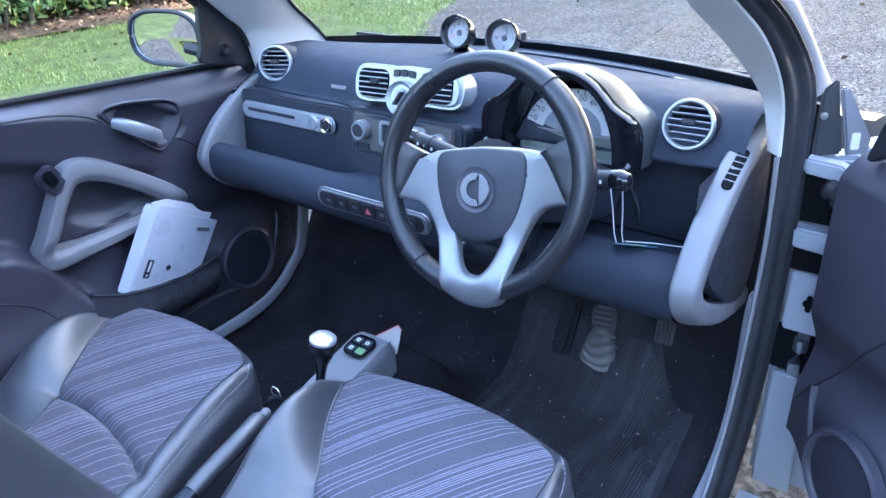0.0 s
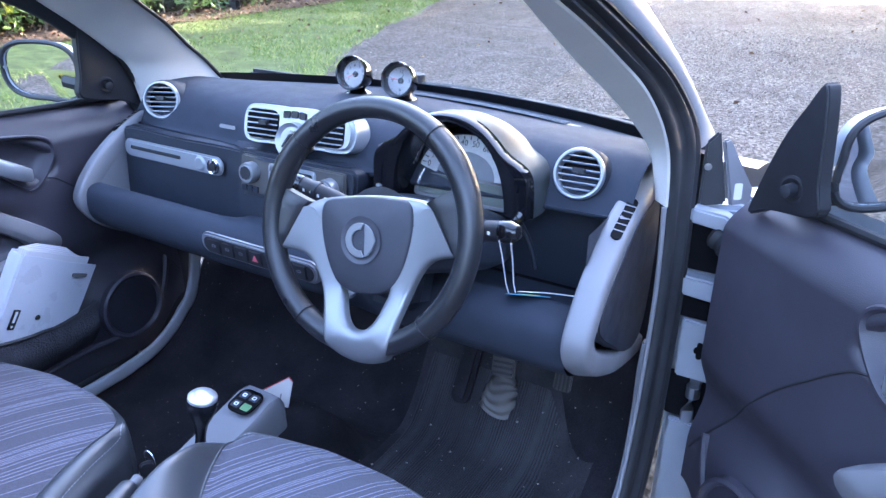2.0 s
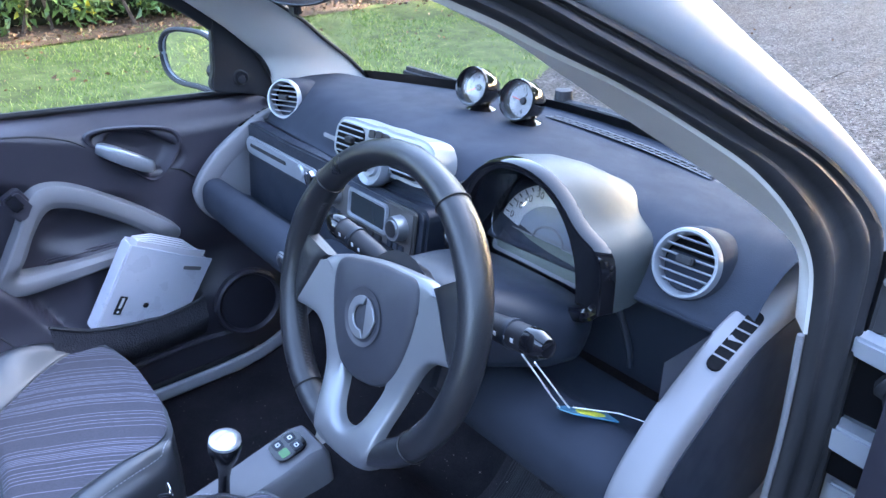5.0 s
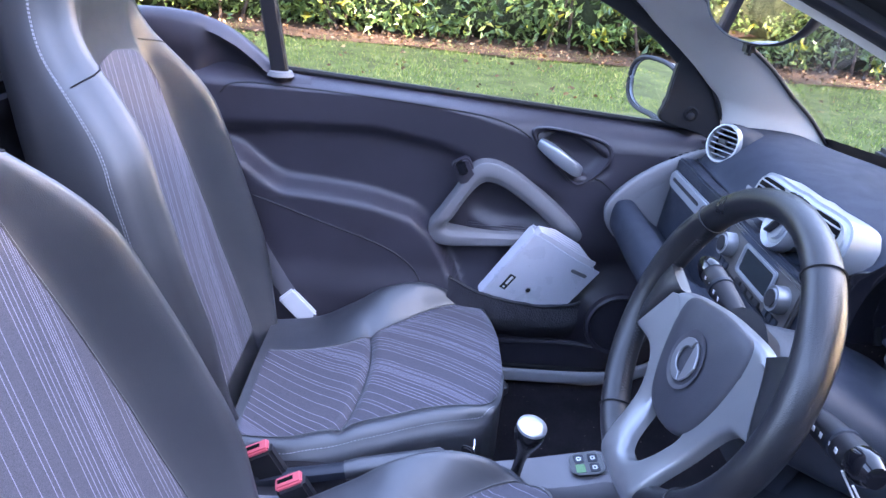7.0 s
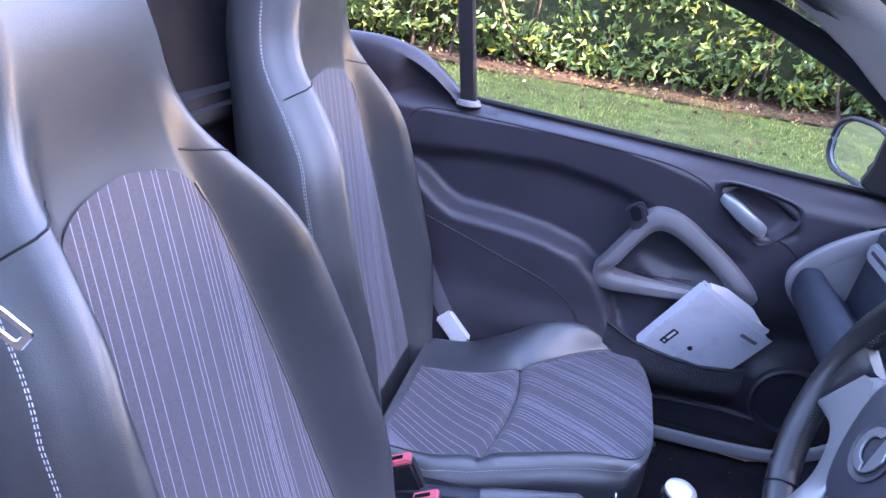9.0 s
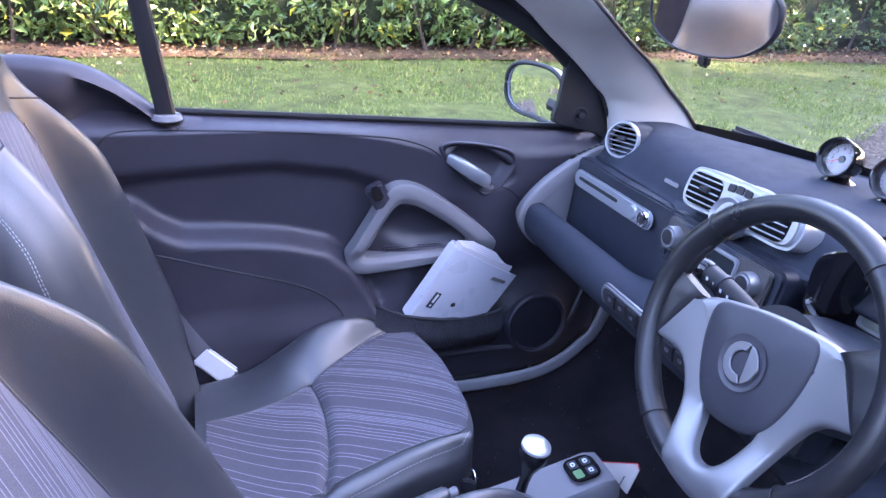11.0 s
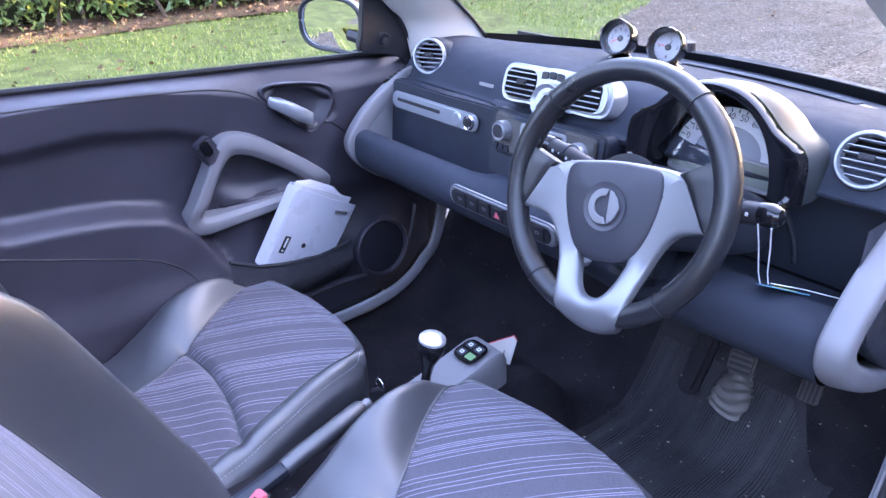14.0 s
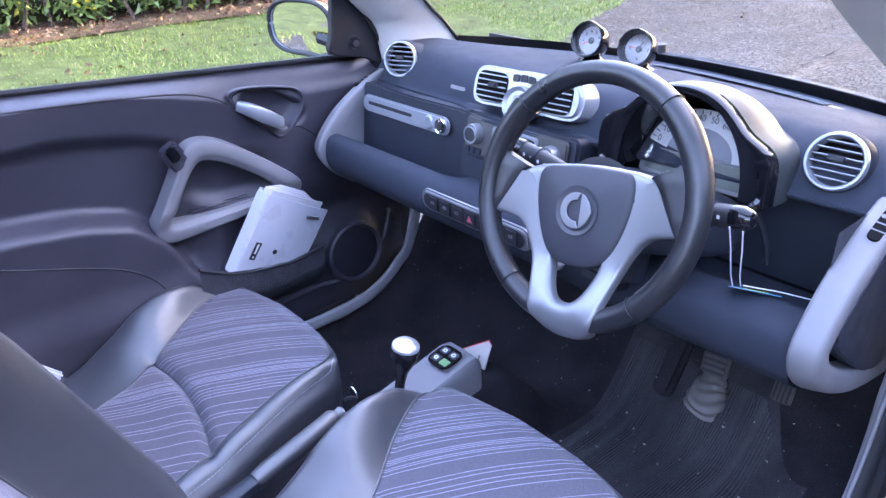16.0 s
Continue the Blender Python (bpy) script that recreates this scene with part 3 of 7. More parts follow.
# edges of the bands of the open side's pillar: glass, lining, seal, paint
EDGE_GLASS = [(0.47, -0.33, 1.44), (0.505, -0.19, 1.388), (0.54, -0.055, 1.324), (0.55, 0.016, 1.281), (0.56, 0.102, 1.227), (0.580, 0.205, 1.161), (0.595, 0.310, 1.090), (0.606, 0.366, 1.034), (0.624, 0.352, 0.968)]
EDGE_LINING = [(0.545, -0.40, 1.435), (0.565, -0.22, 1.384), (0.583, -0.108, 1.341), (0.590, -0.045, 1.311), (0.600, 0.026, 1.277), (0.615, 0.108, 1.230), (0.630, 0.180, 1.183), (0.641, 0.250, 1.122), (0.647, 0.300, 1.055), (0.650, 0.318, 0.972),
               (0.655, 0.318, 0.83), (0.655, 0.308, 0.69), (0.655, 0.28, 0.54), (0.655, 0.225, 0.42), (0.655, 0.13, 0.345), (0.655, -0.1, 0.325), (0.655, -0.85, 0.325)]
EDGE_SEAL = [(0.570, -0.40, 1.475), (0.578, -0.20, 1.410), (0.590, -0.069, 1.357), (0.605, 0.009, 1.322), (0.620, 0.083, 1.285), (0.635, 0.184, 1.231), (0.645, 0.306, 1.163), (0.655, 0.400, 1.092), (0.661, 0.428, 1.040), (0.667, 0.415, 0.965),
             (0.673, 0.405, 0.85), (0.675, 0.400, 0.72), (0.675, 0.380, 0.54), (0.675, 0.322, 0.40), (0.675, 0.20, 0.305), (0.675, -0.1, 0.285), (0.675, -0.85, 0.285)]
EDGE_PAINT = [(0.585, -0.40, 1.545), (0.590, -0.20, 1.480), (0.597, -0.02, 1.397), (0.605, 0.075, 1.349), (0.615, 0.169, 1.292), (0.625, 0.261, 1.236), (0.640, 0.403, 1.140), (0.658, 0.55, 1.045)]
EDGE_SEAL_TOP = EDGE_SEAL[:9]


# edges of the far pillar's lining: beside the door window, and along the windscreen
FAR_SIDE = [(-0.60, -0.30, 1.46), (-0.625, -0.08, 1.375), (-0.635, 0.079, 1.275), (-0.638, 0.140, 1.226), (-0.640, 0.222, 1.162), (-0.640, 0.280, 1.110), (-0.640, 0.325, 1.060), (-0.640, 0.352, 0.960)]
FAR_GLASS = [(-0.43, -0.05, 1.43), (-0.455, 0.075, 1.365), (-0.470, 0.190, 1.277), (-0.510, 0.275, 1.222), (-0.545, 0.370, 1.163), (-0.570, 0.440, 1.107), (-0.590, 0.510, 1.055), (-0.600, 0.575, 0.990)]


def band(pa, pb, n, profile, deep, eye=(0.92, -0.5, 1.38)):
    """A moulded band between two edges: profile gives (place across, how far it stands proud)."""
    A, B = spline(pa, n), spline(pb, n)
    rows = []
    last = None
    for i in range(n):
        w = A[min(i + 1, n - 1)] - A[max(i - 1, 0)]
        nn = np.cross(w, B[i] - A[i])
        nn /= np.linalg.norm(nn)
        if nn @ (np.array(eye) - A[i] if last is None else last) < 0:
            nn = -nn
        last = nn
        r = [A[i] + (B[i] - A[i]) * t + nn * h for t, h in profile]
        rows.append(r + [B[i] - nn * deep, A[i] - nn * deep])
    return grid(rows, False, True, True)


solo("pillar_lining", band(EDGE_GLASS, EDGE_LINING[:10], 60, [(-0.01, -0.001), (0.02, 0.0), (0.3, 0.001), (0.7, 0.001), (1.02, 0.0)], 0.004), PILLAR, "pale grey moulded lining of the windscreen pillar", "pillar trim", kind="structure", angle=60)
solo("seal_trim", tube([(x - 0.004, y - 0.006, z) for x, y, z in spline(EDGE_LINING[9:], 40)], 0.004, 8), GREY, "slim grey trim strip along the door seal", "door trim", kind="structure")
solo("door_seal", band(EDGE_LINING, EDGE_SEAL, 110, [(0.0, 0.002), (0.06, 0.008), (0.16, 0.010), (0.25, 0.005), (0.30, 0.0015), (0.44, 0.001), (0.50, 0.004), (0.55, 0.010), (0.64, 0.0125), (0.72, 0.009), (0.77, 0.003), (0.82, 0.003), (0.88, 0.008), (0.96, 0.007), (1.0, 0.0)], 0.002), RUBBER, "ribbed black rubber door seal round the doorway", "door seal", kind="structure", angle=50)
solo("painted_pillar", band(EDGE_SEAL_TOP, EDGE_PAINT, 60, [(-0.04, -0.006), (0.06, 0.004), (0.25, 0.011), (0.5, 0.014), (0.75, 0.010), (0.94, 0.002), (1.02, -0.010)], 0.03), PAINT, "silver painted windscreen pillar and roof rail", "car body", kind="structure", angle=60)
SILL_IN = [(0.644, 0.352, 0.70), (0.640, 0.356, 0.64), (0.640, 0.355, 0.55), (0.640, 0.335, 0.44), (0.640, 0.285, 0.37), (0.640, 0.19, 0.335), (0.640, 0.02, 0.325), (0.640, -0.85, 0.325)]
solo("sill_strip", tube(spline(SILL_IN, 50), 0.02, 10, flat=(0.010, 0.012), up=(1, 0, 0)), SILL, "pale grey plastic sill strip along the doorway", "sill trim", kind="structure", angle=60)
for s in (1, -1):
    solo("painted_sill", box((0.11, 1.25, 0.12), pose(s * 0.71, -0.29, 0.255 - 0.02 * (s > 0)), 0.03, 4), PAINT, "silver painted door sill", "car body", kind="structure")

for s in (-1,):
    ap = spline(mirror_x(APERTURE, s), 60)
    solo("pillar_lining", band(FAR_SIDE, FAR_GLASS, 60, [(-0.01, -0.004), (0.03, 0.004), (0.15, 0.012), (0.4, 0.018), (0.65, 0.014), (0.9, 0.005), (1.01, -0.002)], 0.012), PILLAR, "pale grey moulded lining of the windscreen pillar", "pillar trim", kind="structure", angle=60)
    far_skin = [tuple(np.array(a) * 0.55 + np.array(b) * 0.45 + (-0.02, 0.02, 0.012)) for a, b in zip(FAR_SIDE, FAR_GLASS)]
    solo("painted_pillar", band([(x - 0.035, y + 0.01, z + 0.01) for x, y, z in FAR_SIDE], far_skin, 40, [(0.05, 0.0), (0.3, -0.006), (0.8, -0.006)], 0.012), PAINT, "silver painted windscreen pillar and roof rail", "car body", kind="structure", angle=60)
    solo("screen_seal", tube(spline([(x + 0.002, y + 0.004, z + 0.002) for x, y, z in FAR_GLASS], 40), 0.0045, 8), RUBBER, "thin black rubber edge between pillar lining and windscreen", "windscreen seal", kind="structure", angle=60)
    # rubber seal, painted frame outside it, grey sill strip inside it
    solo("door_seal", tube(ap, 0.02, 12, flat=np.stack([np.full(60, 0.014), np.interp(np.arange(60), [0, 30, 44, 50, 59], [0.026, 0.026, 0.026, 0.018, 0.016])], 1), up=(0, 1, 0.2)), RUBBER, "black rubber door seal round the doorway", "door seal", kind="structure", angle=60)
    inner = [(p[0] - s * 0.026, p[1] + 0.004, p[2] + 0.012) for p in ap[:]]
    solo("door_seal_lip", tube(inner[:34], 0.006, 6), RUBBER, "thin black inner lip of the door seal", "door seal", kind="structure", angle=60)
    sill = [(p[0] - s * 0.045, p[1] + (0.012 if p[2] > 0.4 else 0), p[2] + 0.004) for p in ap[33:]]
    solo("sill_strip", tube(sill, 0.02, 10, flat=(0.018, 0.007), up=(1, 0, 0)), SILL, "pale grey plastic sill strip along the doorway", "sill trim", kind="structure", angle=60)

# hinge pillar of the open doorway
solo("hinge_pillar", prism([(0.672, 0.24), (0.80, 0.24), (0.80, 0.92), (0.75, 0.955), (0.672, 0.945)], 0.05, lambda a, b, c: (a, 0.425 + c, b), 0.008), PAINT, "silver painted hinge pillar of the open doorway", "car body", kind="structure")
solo("front_wing", grid([[(0.70 + 0.085 * math.sin(v * 1.5), y, 0.30 + (0.63 - 0.36 * (y - 0.475)) * (1 - v)) for v in np.linspace(0, 1, 12)] for y in np.linspace(0.475, 1.25, 10)]), PAINT, "silver painted front wing", "car body", kind="structure")
hp = thing("door_hinge", (0.73, 0.42, 0.55), "silver hinge brackets, bolts and cable boot in the doorway", "hinge")
part("cover_plate", prism(rounded(0.066, 0.118, 0.004, 2), 0.016, plane_map((0.718, 0.418, 0.677), (1, 0, 0), (0, 0, 1)), 0.003), PAINT, hp)
part("slot", merged(prism(rounded(0.010, 0.034, 0.004, 3), 0.002, plane_map((0.722, 0.4005, 0.682), (1, 0, 0), (0, 0, 1))), prism(rounded(0.020, 0.014, 0.006, 3), 0.002, plane_map((0.722, 0.400, 0.682), (1, 0, 0), (0, 0, 1)))), DARK, hp)
part("bracket", prism([(-0.040, 0), (0.036, -0.006), (0.036, 0.034), (-0.040, 0.036)], 0.03, plane_map((0.712, 0.42, 0.790), (1, 0, 0), (0, 0, 1)), 0.004), PAINT, hp)
part("bracket", prism([(-0.04, 0), (0.01, -0.006), (0.055, -0.026), (0.06, -0.004), (0.015, 0.022), (-0.04, 0.026)], 0.03, plane_map((0.712, 0.42, 0.925), (1, 0, 0), (0, 0, 1)), 0.004), PAINT, hp)
part("cable_boot", tube(spline([(0.715, 0.41, 0.905), (0.75, 0.39, 0.89), (0.785, 0.385, 0.865), (0.80, 0.40, 0.84)], 14), [0.020, 0.024, 0.020, 0.025, 0.021, 0.026, 0.022, 0.026, 0.021, 0.025, 0.02, 0.024, 0.02, 0.018], 10), RUBBER, hp)
for gz, gh in ((0.875, 0.09), (0.762, 0.052), (0.570, 0.095)):
    part("gap", box((0.085, 0.01, gh), pose(0.717, 0.419, gz), 0.002), DARK, hp)
part("check_strap", merged(tube([(0.725, 0.412, 0.62), (0.723, 0.402, 0.59), (0.718, 0.404, 0.55), (0.718, 0.412, 0.51)], 0.012, 8, flat=(0.012, 0.004)), lathe([(0, -0.012), (0.013, -0.012), (0.013, 0.012), (0, 0.012)], 10, (0.723, 0.402, 0.595))), STEEL, hp)
part("lower_panel", prism([(-0.03, -0.28), (0.04, -0.28), (0.034, 0.0), (-0.03, 0.0)], 0.014, plane_map((0.716, 0.416, 0.520), (1, 0, 0), (0, 0, 1)), 0.003), PAINT, hp)
# small dark corner pane ahead of the door, with its painted foot
cp = thing("corner_cover", (0.70, 0.44, 1.0), "dark plastic corner cover between pillar and wing with a screw", "car trim")
part("panel", prism([(0, 0), (0.044, 0.008), (0.020, 0.130), (0.0, 0.108)], 0.012, plane_map((0.674, 0.424, 0.945), (0.95, 0.3, 0), (0, 0.12, 1)), 0.004), BLACK, cp)
part("screw", lathe([(0, 0.0), (0.006, 0.0), (0.006, 0.003), (0, 0.004)], 12, (0.684, 0.413, 1.018), (0.3, -0.95, 0)), STEEL, cp)
part("gusset", prism([(0, 0), (0.034, 0.0), (0.036, 0.03), (-0.012, 0.115), (-0.024, 0.112)], 0.010, plane_map((0.720, 0.440, 0.948), (0.80, 0.6, 0), (0, 0.12, 1)), 0.003), GREY, cp, "dull grey corner gusset")
part("sticker", prism(rounded(0.014, 0.028, 0.003), 0.0012, plane_map((0.732, 0.441, 0.975), (0.80, 0.6, 0), (0, 0.12, 1))), PAPER, cp)
part("foot", box((0.075, 0.08, 0.032), pose(0.772, 0.492, 0.950, 0, -12, 28), 0.012, 3), PAINT, cp)

# windscreen glass, black band, scuttle, header
def screen_pt(u, v):
    """u across -1..1, v up 0..1"""
    x = u * (0.635 - 0.085 * v)
    y = (0.70 - 0.125 * u * u) - v * (0.84 - 0.03 * u * u) + 0.30 * v * (1 - v)
    z = 1.005 + 0.445 * v ** 0.92 - 0.012 * u * u
    return (x, y, z)


solo("windscreen", faced(grid([[screen_pt(u, v) for v in np.linspace(0, 1, 10)] for u in np.linspace(-1, 1, 25)]), (0, -0.6, 1.3)), GLASS, "clear curved windscreen", "windscreen", kind="structure").visible_shadow = False
rows = [[tuple(np.array(screen_pt(u, v)) + (0, -0.004, -0.004)) for v in (0.0, 0.025, 0.05)] for u in np.linspace(-1, 1, 41)]
solo("screen_band", grid(rows), BLACK, "black printed band at the foot of the windscreen", "windscreen", kind="structure")
rows = [[tuple(np.array(screen_pt(-u, v)) + (0, -0.004, -0.004)) for u in (0.945, 0.97, 1.0)] for v in np.linspace(0, 1, 20)]
solo("screen_band", grid(rows), BLACK, "black printed band along the windscreen's edge", "windscreen", kind="structure")
solo("header_rail", tube([tuple(np.array(screen_pt(u, 1.0)) + (0, -0.02, 0)) for u in np.linspace(-1, 1, 21)], 0.03, 10, flat=(0.05, 0.025)), PILLAR, "pale lined header rail over the windscreen", "car body", kind="structure", angle=60)
solo("scuttle", grid([[(u * 0.66, 0.70 - 0.125 * u * u + d, 1.0 - 0.012 * u * u - d * 0.25) for d in (0.0, 0.06, 0.14, 0.26)] for u in np.linspace(-1, 1, 25)]), BLACK, "black plastic scuttle below the windscreen", "car body", kind="structure")
solo("bonnet", grid([[(u * 0.70, 0.95 + 0.62 * v, 0.885 - 0.10 * v - 0.22 * v ** 3 - 0.02 * u * u) for v in np.linspace(0, 1, 10)] for u in np.linspace(-1, 1, 17)]), PAINT, "short silver painted bonnet", "car body", kind="structure")
wp = thing("wiper", (0.1, 0.72, 1.01), "black wiper arm and blade resting on the windscreen", "wiper")
def on_screen(u, v, lift):
    p = np.array(screen_pt(u, v))
    return p + np.array([0, 0.45, 0.89]) * lift
part("arm", tube(spline([on_screen(-0.10, 0.0, 0.012), on_screen(0.15, 0.004, 0.014), on_screen(0.42, 0.006, 0.010)], 14), np.linspace(0.011, 0.006, 14), 8), BLACK, wp)
part("blade", tube([on_screen(u, 0.012, 0.008) for u in np.linspace(0.05, 0.82, 14)], 0.007, 6, flat=(0.010, 0.006)), RUBBER, wp)
part("pivot", lathe([(0, -0.02), (0.02, -0.02), (0.018, 0.02), (0, 0.024)], 14, on_screen(-0.11, 0.0, 0.02)), BLACK, wp)

# floor, tunnel, bulkheads
def floor_z(x, y):
    z = 0.285
    z += 0.19 * sm(0.11, 0.05, abs(x)) * sm(0.32, 0.1, y)                         # tunnel between the seats
    z += 0.38 * sm(0.33, 0.66, y)                                                   # toe board
    z += 0.10 * sm(0.45, 0.58, abs(x)) * sm(0.15, 0.42, y)                          # wheel arch
    return z


solo("floor", grid([[(x, y, floor_z(x, y) + 0.004 * noise.noise(Vector((x * 9, y * 9, 0)))) for y in np.linspace(-1.05, 0.72, 60)] for x in np.linspace(-0.64, 0.64, 60)]), CARPET, "worn black carpet of the cabin floor", "floor", kind="structure", angle=80)
solo("rear_bulkhead", merged(box((1.3, 0.05, 0.75), pose(0, -1.02, 0.70, 8), 0.02), box((1.25, 0.24, 0.06), pose(0, -1.13, 1.05), 0.02)), BLACK, "dark rear bulkhead and parcel shelf behind the seats", "bulkhead", kind="structure")
# upright dark sheet, added so that no bright sky shows behind the seats
solo("raised_roof_sheet", grid([[(x, -1.06 - 0.16 * v - 0.9 * max(0.0, v - 0.72) + 0.02 * noise.noise(Vector((x * 6, v * 5, 0))), 1.03 + 0.86 * v - 1.5 * max(0.0, v - 0.72) + 0.03 * noise.fractal(Vector((x * 5, v * 4, 2)), 1, 2, 3)) for v in np.linspace(0, 1, 20)] for x in np.linspace(-0.62, 0.62, 40)]), mat_grained("black_roof_cloth", (0.012, 0.011, 0.014), 0.9, 400, 0.4, 0.3, 0.2), "black cloth roof sheet raised to fill the dark space behind the seats", "soft top", kind="structure", angle=80)
solo("rear_body", merged(box((0.14, 0.60, 0.78), pose(0.70, -1.22, 0.62), 0.05, 4), box((0.14, 0.60, 0.78), pose(-0.70, -1.22, 0.62), 0.05, 4), box((1.4, 0.10, 0.8), pose(0, -1.56, 0.62), 0.04, 4)), PAINT, "silver painted rear body sides", "car body", kind="structure")
solo("bulkhead", box((1.28, 0.03, 0.62), pose(0, 0.72, 0.69), 0.01), BLACK, "dark bulkhead behind the dashboard", "bulkhead", kind="structure")


# ---- dashboard ----
dash = thing("dashboard", (0.0, 0.35, 0.72), "dark two-tier dashboard with silver vents and pale grey ends", "dashboard")


def pad_profile(x):
    """Upper pad, from the windscreen over the brow to its tucked-in lower lip."""
    yw = 0.675 - 0.13 * (x / 0.62) ** 2
    e = abs(x) / 0.62
    c = math.exp(-((x + 0.04) / 0.19) ** 2)                 # the middle stands a little nearer
    f = 0.265 + 0.02 * e * e - 0.025 * c
    t = 1.030 - 0.010 * e ** 2 + 0.004 * c
    lip = 0.945 + 0.004 * c
    return [(yw, t - 0.022), (0.5, t - 0.002), (0.42, t + 0.004), (f + 0.085, t + 0.001), (f + 0.045, t - 0.017), (f + 0.018, t - 0.045), (f + 0.002, t - 0.068),
            (f - 0.006, lip + 0.008), (f - 0.002, lip), (f + 0.02, lip - 0.006), (0.36, lip - 0.008)]


rows = []
for x in np.linspace(-0.60, 0.60, 70):
    rows.append([(x, y, z) for y, z in spline(pad_profile(x), 40)])
part("upper_pad", grid(rows), PAD, dash, angle=60)


def low_profile(x):
    """Padded roll along the lower edge and the underside."""
    n = 0.100 + 0.010 * abs(x / 0.6) ** 3
    top = 0.842 - 0.012 * sm(0.12, 0.30, x)
    dip = 0.058 * sm(-0.13, -0.21, x)
    low = 0.022 * sm(0.12, 0.3, x)
    return [(0.30, top - 0.015 - low - dip), (0.225, top - 0.004 - low - dip), (0.185, top - 0.002 - 0.55 * dip), (0.150, top - 0.001), (0.118, top - 0.012 + 0.1 * dip), (n, top - 0.038), (n + 0.004, top - 0.070),
            (n + 0.028, top - 0.098), (n + 0.075, top - 0.118), (n + 0.17, top - 0.135), (0.42, top - 0.14)]


rows = []
for x in np.linspace(-0.575, 0.575, 60):
    rows.append([(x, y, z) for y, z in spline(low_profile(x), 34)])
part("knee_roll", grid(rows), PAD, dash, "padded dark roll along the lower dash", 60)

# glovebox lid between roll and pad, with its silver handle bar and lock
lid = part("glovebox_lid", prism(spline([(-0.580, 0.778), (-0.40, 0.776), (-0.196, 0.778), (-0.186, 0.85), (-0.178, 0.90), (-0.182, 0.948), (-0.40, 0.95), (-0.575, 0.95), (-0.588, 0.90)], 64, True).tolist(), 0.03,
           lambda a, b, c: (a, 0.226 + 0.10 * (b - 0.842) + (0.03 - c), b), 0.004), PAD_LOW, dash, "smooth dark glovebox lid")


def glove_map(cx, cz):
    return plane_map((cx, 0.226 + 0.1 * (cz - 0.842) - 0.002, cz), (1, 0, 0.0), (0, 0.1, 1))


part("handle_bar", prism(rounded(0.315, 0.040, 0.019, 6), 0.010, glove_map(-0.405, 0.909), 0.004), TRIM_SILVER, lid, "satin silver handle bar")
part("slot", prism(rounded(0.165, 0.010, 0.005), 0.003, glove_map(-0.455, 0.913 - 0.0), 0.001), DARK, lid)
part("slot", prism(rounded(0.165, 0.008, 0.004), 0.0115, glove_map(-0.455, 0.911), 0.001), BLACK, lid)
part("push_button", lathe([(0, 0.014), (0.012, 0.0135), (0.0165, 0.010), (0.0165, 0)], 20, tuple(glove_map(-0.312, 0.909)(0, 0, 0)), (0, -1, 0.1)), TRIM_SILVER, lid)
lk = part("lock", lathe([(0, 0.014), (0.009, 0.014), (0.0155, 0.016), (0.0165, 0.012), (0.0165, 0)], 24, tuple(glove_map(-0.270, 0.909)(0, 0, 0)), (0, -1, 0.1)), CHROME, lid, "chrome key lock")
part("keyhole", prism(rounded(0.012, 0.018, 0.005), 0.0165, glove_map(-0.270, 0.909)), INK, lid)
gap = lambda pts: tube([(a, 0.2245 + 0.10 * (b - 0.842), b) for a, b in pts], 0.0016, 5)
part("joint", gap([(-0.195, 0.785), (-0.187, 0.85), (-0.1795, 0.90), (-0.184, 0.945)]), INK, lid)
# airbag badge
part("badge", prism(rounded(0.045, 0.008, 0.003), 0.0015, plane_map((-0.27, 0.271, 0.984), (1, 0, 0), (0, 0.35, 1)), 0), GREY, dash)

# driver's open shelf: back wall and rounded side beside the column
part("shelf_back", grid([[(x, 0.335 - 0.03 * sm(0.50, 0.57, x) * 0 + 0.0, z) for z in np.linspace(0.78, 0.95, 8)] for x in np.linspace(0.12, 0.58, 12)]), PAD_LOW, dash)
part("shelf_rim", tube(spline([(0.375, 0.334, 0.90), (0.40, 0.332, 0.87), (0.42, 0.330, 0.83), (0.424, 0.33, 0.80)], 20), 0.005, 8), PAD_LOW, dash)
part("end_wall", grid([[(0.575, y, z) for z in np.linspace(0.79, 0.96, 6)] for y in np.linspace(0.17, 0.36, 6)]), PAD_LOW, dash)

